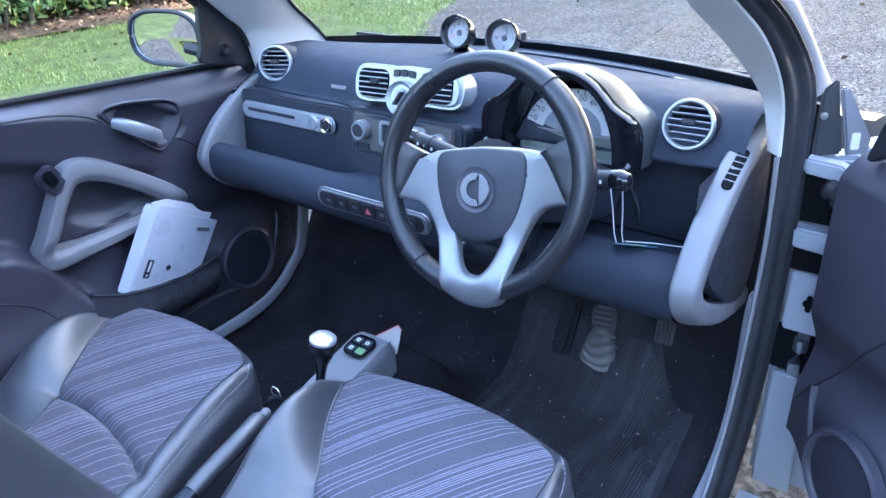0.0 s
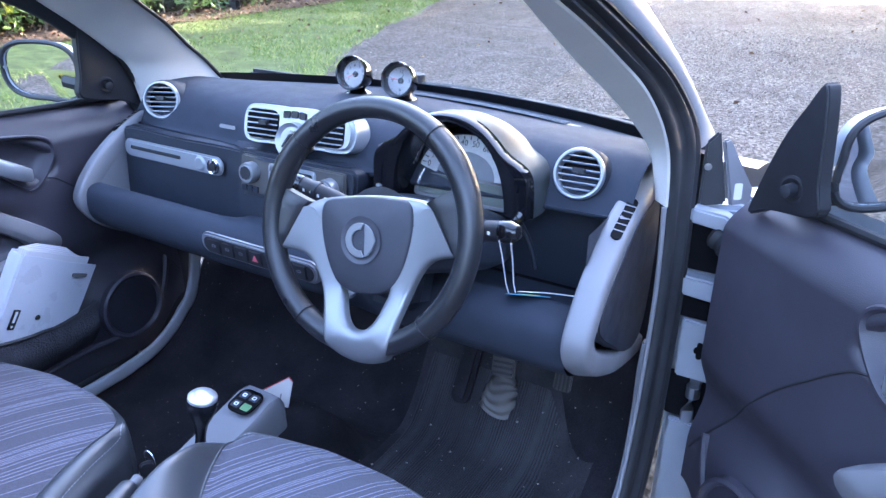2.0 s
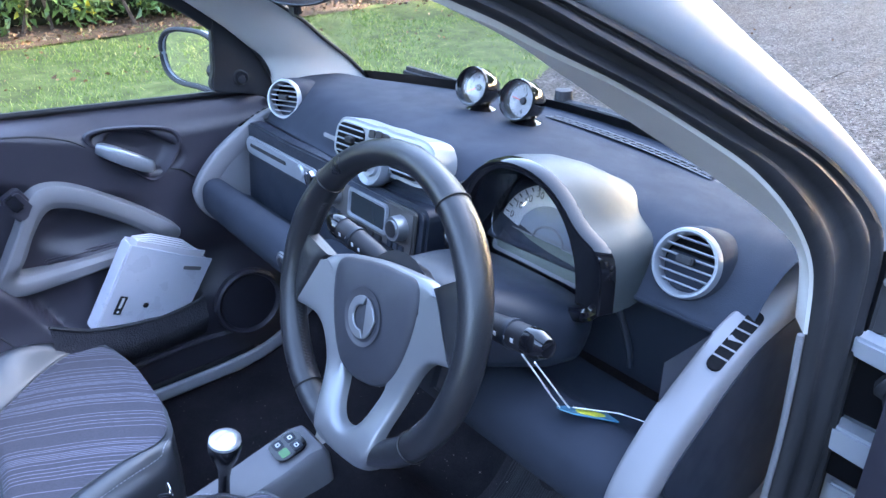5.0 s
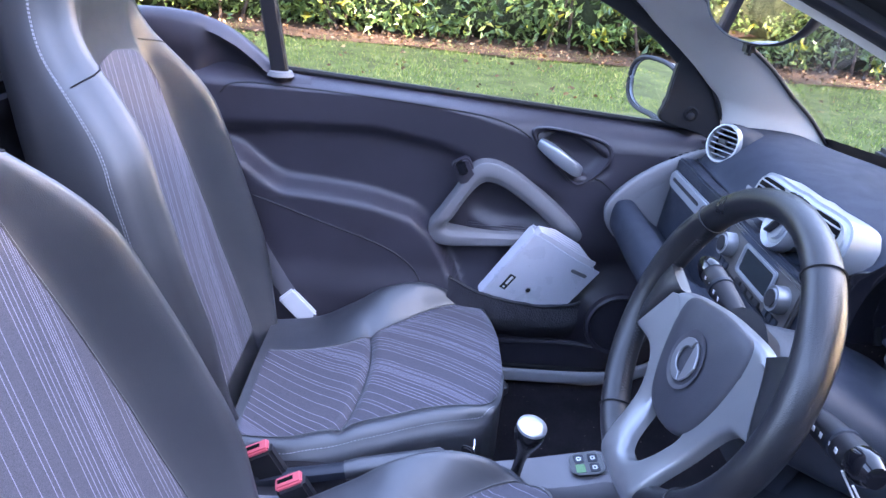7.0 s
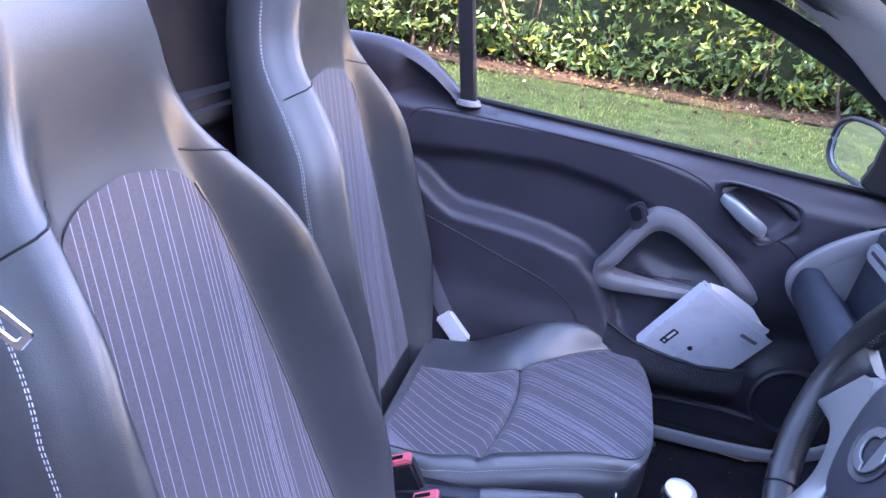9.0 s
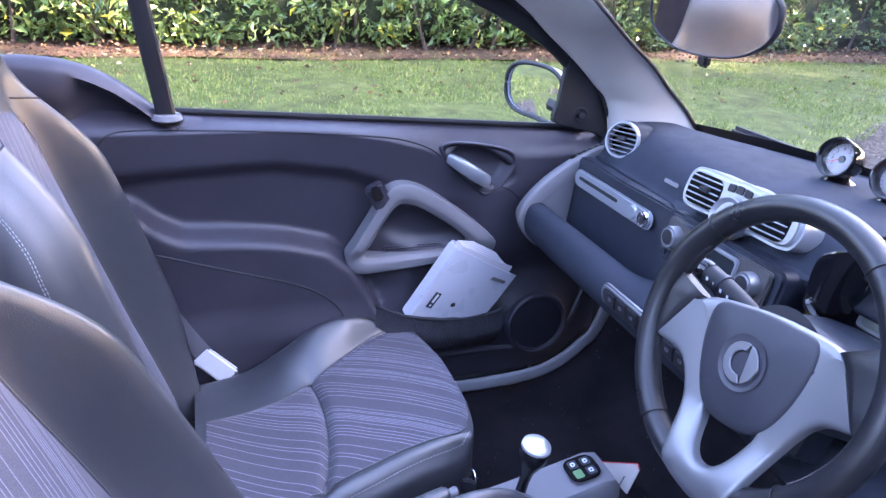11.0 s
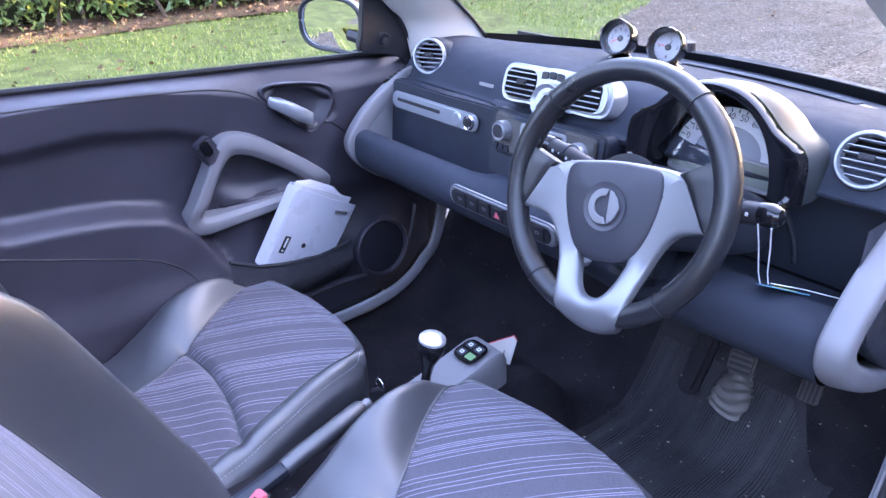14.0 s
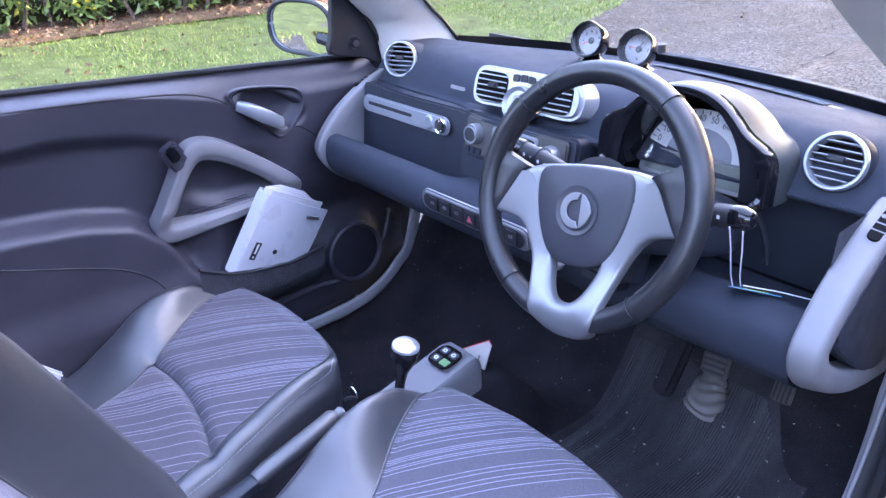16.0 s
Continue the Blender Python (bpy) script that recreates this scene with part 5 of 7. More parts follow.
part("lower_cowl", box((0.11, 0.07, 0.12), pose(CX - 0.02, 0.10, 0.86, -20), 0.02, 3), PAD_LOW, col)
# stalks
for s in (-1, 1):
    base = WC - wn_ * 0.085 + wr * s * 0.07 + wup * 0.012
    tip = Vector((0.500, 0.060, 0.990)) if s > 0 else Vector((0.112, 0.056, 0.993))
    way = (tip - base).normalized()
    pts = [base + (tip - base) * k for k in np.linspace(0, 1, 9)]
    st = part("stalk", tube(pts, [0.010, 0.011, 0.013, 0.0145, 0.015, 0.0155, 0.0155, 0.0155, 0.014], 14), BLACK, col, "black control stalk")
    part("end_cap", lathe([(0, 0.016), (0.010, 0.013), (0.0155, 0.002), (0.0165, -0.008), (0.0165, -0.014)], 20, tuple(tip), tuple(way)), GLOSS, st)
    part("collar", lathe([(0.0145, -0.003), (0.0172, -0.002), (0.0172, 0.004), (0.0145, 0.005)], 20, tuple(base + (tip - base) * 0.66), tuple(way)), PAD_LOW, st)
    for k in range(4):
        q = base + (tip - base) * (0.45 + 0.11 * k) - Vector((0, 0.0157, 0))
        part("mark", box((0.004, 0.0006, 0.005), Matrix.Translation(q + Vector((0, 0, 0.003))), 0), WHITE_INK, st)

wheel = thing("steering_wheel", tuple(WC), "three-spoke steering wheel in black leather with satin silver spokes", "steering wheel")
R, rr = 0.1715, 0.0168
rows = []
NS = 96
for k in range(NS):
    a = 2 * math.pi * k / NS
    deg = math.degrees(a) % 360
    grip = 1 + 0.10 * sum(math.exp(-((deg - d) / 16) ** 2) for d in (30, 150)) - 0.04 * math.exp(-((deg - 90) / 30) ** 2)
    row = []
    for j in range(18):
        b = 2 * math.pi * j / 18
        rad = R + rr * 0.98 * grip * math.cos(b)
        row.append(wm(rad * math.cos(a), rad * math.sin(a), rr * 1.12 * grip * math.sin(b)))
    rows.append(row)
rim = part("rim", grid(rows, True, True), WHEEL_LEATHER, wheel, "grained black leather rim", 60)
for d in (48, 132, 232, 308):
    a = radians(d)
    ring = []
    for j in range(18):
        b = 2 * math.pi * j / 18
        rad = R + (rr + 0.0008) * 1.02 * math.cos(b)
        ring.append(tuple(wm(rad * math.cos(a), rad * math.sin(a), (rr + 0.0008) * 1.14 * math.sin(b))))
    part("seam", tube(ring, 0.0011, 5, True), INK, rim)
# lacing on the inner side of the rim
for d0, d1 in ((140, 176), (184, 228), (4, 40), (312, 356)):
    z = []
    for k in range(int((d1 - d0) * 1.2)):
        a = radians(d0 + k / 1.2)
        c = -0.004 if k % 2 else -0.0105
        rad = R - rr * 1.045
        z.append(tuple(wm(rad * math.cos(a), rad * math.sin(a), c + 0.008)))
    part("stitching", tube(z, 0.0007, 4), mat_base("dark_thread", (0.10, 0.10, 0.11), 0.7)[0], rim)

# silver spoke frame: two side spokes and a split lower one
def dish(a, b):
    r = math.hypot(a, b)
    low = sm(-0.085, -0.175, b)
    return 0.002 - 0.012 * (1 - sm(0.075, 0.165, r)) + low * (0.015 - 0.022 * sm(0.172, 0.200, r))
def spoke_band(pa, pb, n, drop=0.0):
    """A smooth strip of the frame: rounded along its outer edge, and along the inner one where that is free."""
    A, B = spline(pa, n), spline(pb, n)
    rows = []
    for k in range(n):
        free = sm(-0.082, -0.100, B[k][1])
        width = max(0.004, float(np.linalg.norm(B[k] - A[k])))
        e = [min(0.3, s / width) for s in (0.0008, 0.0025, 0.005, 0.009)]
        r = []
        for t, h in ((-0.01, -0.014), (0.0, -0.006), (e[0], -0.003), (e[1], -0.0003), (e[2], 0.0013), (e[3], 0.0022), (0.5, 0.0026), (1 - e[3], 0.0026 - 0.0004 * free), (1 - e[2], 0.0026 - 0.0013 * free), (1 - e[1], 0.0026 - 0.0029 * free), (1 - e[0], 0.0026 - 0.0056 * free), (1.0, 0.0026 - 0.0086 * free), (1.01, -0.014)):
            x, y = A[k] + (B[k] - A[k]) * t
            r.append(wm(x, y, dish(x, y) + 0.004 + h - drop))
        rows.append(r)
    return grid(rows, False, True, True)


LEG_OUT = [(0.150, -0.036), (0.130, -0.0385), (0.112, -0.043), (0.098, -0.054), (0.0865, -0.071), (0.0775, -0.090), (0.0715, -0.107), (0.0655, -0.127), (0.0615, -0.143), (0.0585, -0.158), (0.052, -0.176), (0.040, -0.1895), (0.021, -0.197)]
LEG_IN = [(0.112, 0.028), (0.098, 0.028), (0.085, 0.012), (0.075, -0.010), (0.066, -0.035), (0.056, -0.060), (0.047, -0.080), (0.038, -0.100), (0.031, -0.120), (0.024, -0.134), (0.0160, -0.1430), (0.0090, -0.1470), (0.004, -0.1483)]
flip = lambda pts: [(-a, b) for a, b in pts[::-1]]
LOOP_OUT, LOOP_IN = LEG_OUT + [(0.0, -0.199)] + flip(LEG_OUT), LEG_IN + [(0.0, -0.1486)] + flip(LEG_IN)
TOP_OUT = [(-0.126, 0.008), (-0.112, 0.028), (-0.092, 0.0385), (-0.06, 0.0435), (0.0, 0.0465), (0.06, 0.0435), (0.092, 0.0385), (0.112, 0.028), (0.126, 0.008)]
TOP_IN = [(-0.110, -0.012), (-0.095, 0.0), (-0.08, 0.006), (-0.04, 0.018), (0.0, 0.020), (0.04, 0.018), (0.08, 0.006), (0.095, 0.0), (0.110, -0.012)]
part("spoke_frame", merged(spoke_band(LOOP_OUT, LOOP_IN, 120), spoke_band(TOP_OUT, TOP_IN, 44, 0.0005)), SILVER, wheel, "satin silver spoke frame", 60)
# leather webs that join the spoke ends to the rim
for s in (-1, 1):
    inner_edge = spline([(0.101, 0.036), (0.110, 0.0295), (0.1235, 0.0115), (0.136, -0.010), (0.1475, -0.034)], 16)
    rows = []
    for k, (a, b) in enumerate(inner_edge):
        q = radians(21 - 33.5 * k / 15)
        ra, rb = 0.162 * math.cos(q), 0.162 * math.sin(q)
        dip = 0.003 * (1 - sm(0, 4, k)) + 0.006 * sm(12, 15, k)
        rows.append([wm(s * (a + (ra - a) * f), b + (rb - b) * f, (dish(a, b) + 0.0045) * (1 - f) + 0.006 * f + h - dip * 0.6) for f, h in ((-0.03, -0.012), (-0.02, 0.001), (0.05, 0.0034), (0.3, 0.0038), (0.7, 0.0025), (1.0, 0.0), (1.0, -0.016))])
    part("thumb_rest", grid(rows, False, True, True), WHEEL_LEATHER, wheel, "black leather web at the spoke's end", 60)
PADO = spline([(-0.080, 0.056), (-0.040, 0.063), (0.0, 0.065), (0.040, 0.063), (0.080, 0.056), (0.086, 0.020), (0.074, -0.030), (0.054, -0.066), (0.028, -0.080), (0.0, -0.083), (-0.028, -0.080), (-0.054, -0.066), (-0.074, -0.030), (-0.086, 0.020)], 80, True)
rows = []
for f, c in ((1.0, 0.024), (1.0, 0.034), (0.985, 0.038), (0.95, 0.0405), (0.85, 0.043), (0.6, 0.0465), (0.3, 0.0485), (0.02, 0.049)):
    rows.append([wm(p[0] * f * 0.93, p[1] * f * 0.96 - 0.004 * (1 - f) - 0.018, c - 0.040) for p in PADO])
hub = part("airbag_pad", grid(rows, False, True), mat_grained("airbag_plastic", (0.028, 0.029, 0.038), 0.55, 900, 0.35, 0.1), wheel, "dark grained airbag cover", 50)
axis = tuple(wn_)
part("badge_dish", lathe([(0.0, 0.0), (0.027, 0.0), (0.031, 0.001), (0.0345, 0.0022)], 40, tuple(wm(0, -0.0185, 0.0078)), axis), mat_base("badge_ground", (0.05, 0.05, 0.06), 0.45)[0], hub)
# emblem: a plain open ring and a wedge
ringo = [(0.0250 * math.cos(a), 0.0250 * math.sin(a)) for a in np.linspace(radians(74), radians(286), 40)] + [(0.0145 * math.cos(a), 0.0145 * math.sin(a)) for a in np.linspace(radians(286 - 7), radians(74 + 7), 40)]
part("emblem_ring", prism(ringo, 0.003, lambda a, b, c: wm(a, b - 0.0185, c + 0.0095), 0.0008, 1), SILVER, hub, "silver open ring emblem")
part("emblem_wedge", prism([(0.0080, 0.0238), (0.0140, 0.0210), (0.0210, 0.0135), (0.0265, 0.0), (0.0210, -0.0135), (0.0140, -0.0210), (0.0080, -0.0238)], 0.003, lambda a, b, c: wm(a, b - 0.0185, c + 0.0095), 0.0008, 1), SILVER, hub)
part("back_cone", tube([tuple(wm(0, -0.01, -0.034)), tuple(wm(0, -0.01, -0.045)), tuple(wm(0, -0.01, -0.075))], [0.07, 0.062, 0.05], 24), BLACK, wheel)


# ---- seats ----


def seat_half(y, sx):
    """Half width of the cushion: nearly straight on the bolster's side, tapering to the front on the other."""
    if sx < 0:
        return float(np.interp(y, [-0.66, -0.60, -0.52, -0.36, -0.26, -0.21, -0.18, -0.16, -0.146, -0.137, -0.132], [0.230, 0.240, 0.250, 0.262, 0.268, 0.268, 0.258, 0.232, 0.198, 0.150, 0.09]))
    return float(np.interp(y, [-0.66, -0.54, -0.43, -0.30, -0.21, -0.18, -0.16, -0.146, -0.137, -0.132], [0.262, 0.272, 0.256, 0.226, 0.208, 0.198, 0.180, 0.150, 0.110, 0.07]))


def cushion_z(x, y):
    """Height of the cushion's top; y from -0.66 (rear) to -0.132 (front); a high bolster on one side, a low roll on the other."""
    w = seat_half(min(y, -0.185), -1 if x < 0 else 1)
    f = (y + 0.64) / 0.503
    zc = 0.480 + 0.058 * sm(0.1, 0.85, f) - 0.007 * sm(0.92, 1.0, f) ** 2
    tuck = y + 0.412 + 0.8 * x * x
    zc -= 0.013 * math.exp(-(tuck / 0.009) ** 2) * sm(-0.15, -0.09, x) * sm(0.25, 0.20, x)
    zc += 0.003 * math.exp(-((tuck - 0.04) / 0.03) ** 2) + 0.003 * math.exp(-((tuck + 0.04) / 0.03) ** 2)
    zc += 0.006 * math.cos(math.pi * x / 0.34)
    if x < 0:
        pe = panel_edge(y, -1) - 0.004
        k = float(np.clip((-x - pe) / max(0.05, w - pe), 0, 1))
        high = 0.074 * math.exp(-(abs(y + 0.345) / 0.150) ** 2.2) * sm(-0.13, -0.20, y)
        bol = high * (sm(-0.25, 0.85, k) - 0.131) / 0.869 * (1 - 0.18 * sm(0.8, 1.0, k))
    else:
        bol = 0.006 * sm(w - 0.055, w - 0.025, x) * sm(1.02, 0.85, f)
    edge = 0.032 * sm(w - (0.040 if x < 0 else 0.034), w, abs(x)) ** 2
    return zc + bol - edge


def panel_edge(y, sx):
    """Half width of the cloth on the side sx."""
    if sx < 0:
        return float(np.interp(y, EDGE_Y, EDGE_X))
    return min(0.232 - 0.060 * sm(-0.62, -0.20, y), seat_half(y, 1) - 0.030)


panel_curve = spline([(-0.66, 0.052), (-0.59, 0.060), (-0.52, 0.072), (-0.46, 0.086), (-0.39, 0.126), (-0.34, 0.163), (-0.28, 0.204), (-0.20, 0.240), (-0.165, 0.222), (-0.150, 0.196), (-0.140, 0.152), (-0.132, 0.09)], 60)
EDGE_Y, EDGE_X = panel_curve[:, 0], panel_curve[:, 1]


def back_half(q):
    return float(np.interp(q, [0.0, 0.12, 0.3, 0.45, 0.6, 0.66, 0.70], [0.135, 0.148, 0.154, 0.145, 0.129, 0.113, 0.10]))


WQ = ([-0.04, 0.05, 0.15, 0.35, 0.50, 0.60, 0.68, 0.76, 0.84, 0.94, 1.0, 1.035, 1.05], [0.205, 0.232, 0.246, 0.246, 0.228, 0.20, 0.170, 0.144, 0.128, 0.120, 0.104, 0.072, 0.03])


def car_seat(cx, dy, lean, lift, full, label):
    SU, SN = np.array([0, -math.sin(lean), math.cos(lean)]), np.array([0, math.cos(lean), math.sin(lean)])
    o = np.array([cx, dy - 1.18 * lift, lift])
    s = thing("bucket_seat", (cx, dy - 0.4, 0.33), label, "car seat", "front seats")
    # cushion: stations along the seat, then down over the front
    st = [float(y) for y in np.concatenate([np.arange(-0.66, -0.18, 0.010), np.arange(-0.18, -0.136, 0.004), [-0.135, -0.132]])]
    xs = np.concatenate([[-1, -1, -1], np.linspace(-1, 1, 71), [1, 1, 1]])
    rows = []
    for y in st:
        r = []
        for k, t in enumerate(xs):
            w = seat_half(y, t)
            x = t * w
            z = cushion_z(x, y)
            if k < 3 or k > len(xs) - 4:
                j = (2 - k) if k < 3 else (k - len(xs) + 3)
                z = [z - 0.015, z - 0.08, 0.345][j]
                x = t * (w + [0.004, 0.006, -0.01][j])
            r.append(o + (x, y, z))
        rows.append(r)
    last = rows[-1]
    for dz, ins, push in ((0.012, 1.12, 0.003), (0.035, 1.3, 0.005), (0.08, 1.4, 0.002), (0.13, 1.35, -0.02), (0.16, 1.3, -0.04)):
        rows.append([np.array([cx + (p[0] - cx) * ins, p[1] + push - 1.1 * max(0.0, abs((p[0] - cx) * ins) - 0.06) ** 1.5, max(0.34, min(p[2], o[2] + cushion_z(0, -0.132)) - dz)]) for p in last])
    cu = part("seat_cushion", grid(rows), LEATHER, s, "black leather cushion with raised side bolsters", 70)
    # cloth panels of the cushion, ahead of and behind the tuck
    bend = lambda x, y: y - 0.8 * x * x * sm(-0.62, -0.42, y) * sm(-0.25, -0.38, y)

    def panel_reach(y, sx):
        """Half width of the cloth along a bent row."""
        x = panel_edge(y, sx)
        for _ in range(6):
            x = 0.5 * (x + panel_edge(bend(x, y), sx))
        return x

    for nm, ya, yb in (("cushion_panel", -0.64, -0.4135), ("cushion_panel", -0.4105, -0.1335)):
        r2 = []
        for y in np.linspace(ya, yb, 44):
            rr_ = []
            for t in np.linspace(-1, 1, 51):
                x = t * panel_reach(y, t)
                rr_.append(o + (x, bend(x, y), cushion_z(x, bend(x, y)) + 0.0045 - 0.0038 * abs(t) ** 14))
            r2.append(rr_)
        part(nm, grid(r2), CLOTH_SLANT, cu, "dark cloth panel with fine slanting pale stripes", 70)
    for sx in (-1, 1):
        pp = []
        for y in np.linspace(-0.63, -0.150, 40):
            x = sx * (panel_reach(y, sx) + 0.0015)
            pp.append(o + (x, bend(x, y), cushion_z(x, bend(x, y)) + 0.0012))
        part("piping", tube(pp, 0.0016, 6), LEATHER, cu)
        for ins in (0.012,):
            part("stitching", stitches([o + (sx * (seat_half(y, sx) - ins), y, cushion_z(sx * (seat_half(y, sx) - ins), y) + 0.0006) for y in st[:-6]], 0.00055, 0.004, 0.003), THREAD, cu, "pale stitching")
    # backrest with built-in head restraint
    piv = np.array([cx, dy - 0.735, 0.455])

    def width(q):
        return float(np.interp(q, WQ[0], WQ[1])) + 0.034 * (full - 1) * sm(0.05, 0.30, q) * sm(0.85, 0.60, q)

    def front(x, q):
        w = width(q)
        t = abs(x) / w
        n = 0.045 - 0.012 * sm(0.0, 0.3, q) + 0.035 * sm(0.68, 0.86, q) - 0.05 * sm(0.98, 1.06, q)
        n += 0.086 * (full if x < 0 else 2.0 - full) * sm(0.61, 0.84, t) * sm(0.80, 0.52, q) * (0.55 + 0.45 * sm(-0.02, 0.25, q))
        n += 0.012 * sm(0.7, 0.85, q) * math.cos(t * 1.5)
        return n - 0.055 * sm(0.80, 1.0, t) ** 2

    rows = []
    qs = spline([[v] for v in (-0.04, 0.05, 0.18, 0.30, 0.40, 0.50, 0.60, 0.68, 0.76, 0.84, 0.94, 1.0, 1.03, 1.052)], 52)[:, 0]
    for q in qs:
        w = width(q)
        r = [piv + (x, 0, 0) + q * SU + front(x, q) * SN for x in np.linspace(-w, w, 53)]
        deep = -0.085 + 0.055 * sm(0.75, 1.0, q)
        for t, f in ((1.015, 0.25), (1.02, 0.6), (0.97, 0.92), (0.6, 1.0), (0, 1.04), (-0.6, 1.0), (-0.97, 0.92), (-1.02, 0.6), (-1.015, 0.25)):
            edge = front(-w if t < 0 else w, q)
            r.append(piv + (t * w, 0, 0) + q * SU + (edge + (deep - edge) * f) * SN)
        rows.append(r)
    bk = part("backrest", grid(rows, False, True, True), LEATHER, s, "black leather backrest with built-in head restraint", 70)
    r2 = []
    for q in np.linspace(0.02, 0.665, 44):
        wi = back_half(q)
        r2.append([piv + (x, 0, 0) + (q + 0.020 * (1 - abs(x / wi) ** 1.5) * sm(0.58, 0.665, q) - 0.018 * (abs(x) / wi) ** 6 * sm(0.60, 0.665, q)) * SU + (front(x, q) + 0.005 - 0.003 * (abs(x) / wi) ** 8) * SN for x in np.linspace(-wi, wi, 33)])
    part("back_panel", grid(r2), CLOTH, bk, "dark cloth panel with fine pale stripes", 70)
    for sx in (-1, 1):
        part("piping", tube([piv + (sx * (back_half(q) + 0.001), 0, 0) + q * SU + (front(sx * back_half(q), q) + 0.002) * SN for q in np.linspace(0.02, 0.645, 40)], 0.002, 6), LEATHER, bk)
        for f in (0.05, 0.075):
            z = []
            for q in np.linspace(0.02, 0.97, 110):
                edge, deep = front(sx * width(q), q), -0.085 + 0.055 * sm(0.75, 1.0, q)
                z.append(piv + (sx * (width(q) * (1 + 0.015 * f / 0.25) + 0.0006), 0, 0) + q * SU + (edge + (deep - edge) * f) * SN)
            part("stitching", stitches(z, 0.0006, 0.004, 0.0025), THREAD, bk, "pale double stitching")
        part("seam", tube([piv + (sx * (0.11 + (width(0.66) * 0.99 - 0.11) * k), 0, 0) + (0.69 - 0.035 * k) * SU + (front(sx * (0.11 + (width(0.66) * 0.99 - 0.11) * k), 0.69 - 0.035 * k) + 0.0006) * SN for k in np.linspace(0, 1, 8)], 0.0016, 5), INK, bk)
    # side pocket flap and seat base
    part("seat_base", box((0.40, 0.46, 0.10), pose(cx, dy - 0.40, 0.375), 0.02, 3), BLACK, s)
    for sx in (-1, 1):
        part("seat_rail", box((0.03, 0.60, 0.03), pose(cx + sx * 0.17, dy - 0.38, 0.345 + 0.004), 0.006), STEEL, s)
    return s


car_seat(-0.335, 0.0, radians(16.5), 0.0, 1.0, "black leather passenger seat with striped cloth panels")
car_seat(0.335, 0.125, radians(23.5), 0.055, 1.12, "black leather driver's seat with striped cloth panels")

# ---- doors ----
HINGE = (0.745, 0.440, 0.60)


def squared(x, z):
    """Turns a round outline into a rounded oblong."""
    k = math.hypot(x, z)
    if k < 1e-6:
        return 0.0, 0.0
    c, s = abs(x) / k, abs(z) / k
    f = (c ** 2.8 + s ** 2.8) ** (-1 / 2.8)
    return x * f * 0.98, z * f * 0.68


def belt(y):
    return 1.002 - 0.057 * y


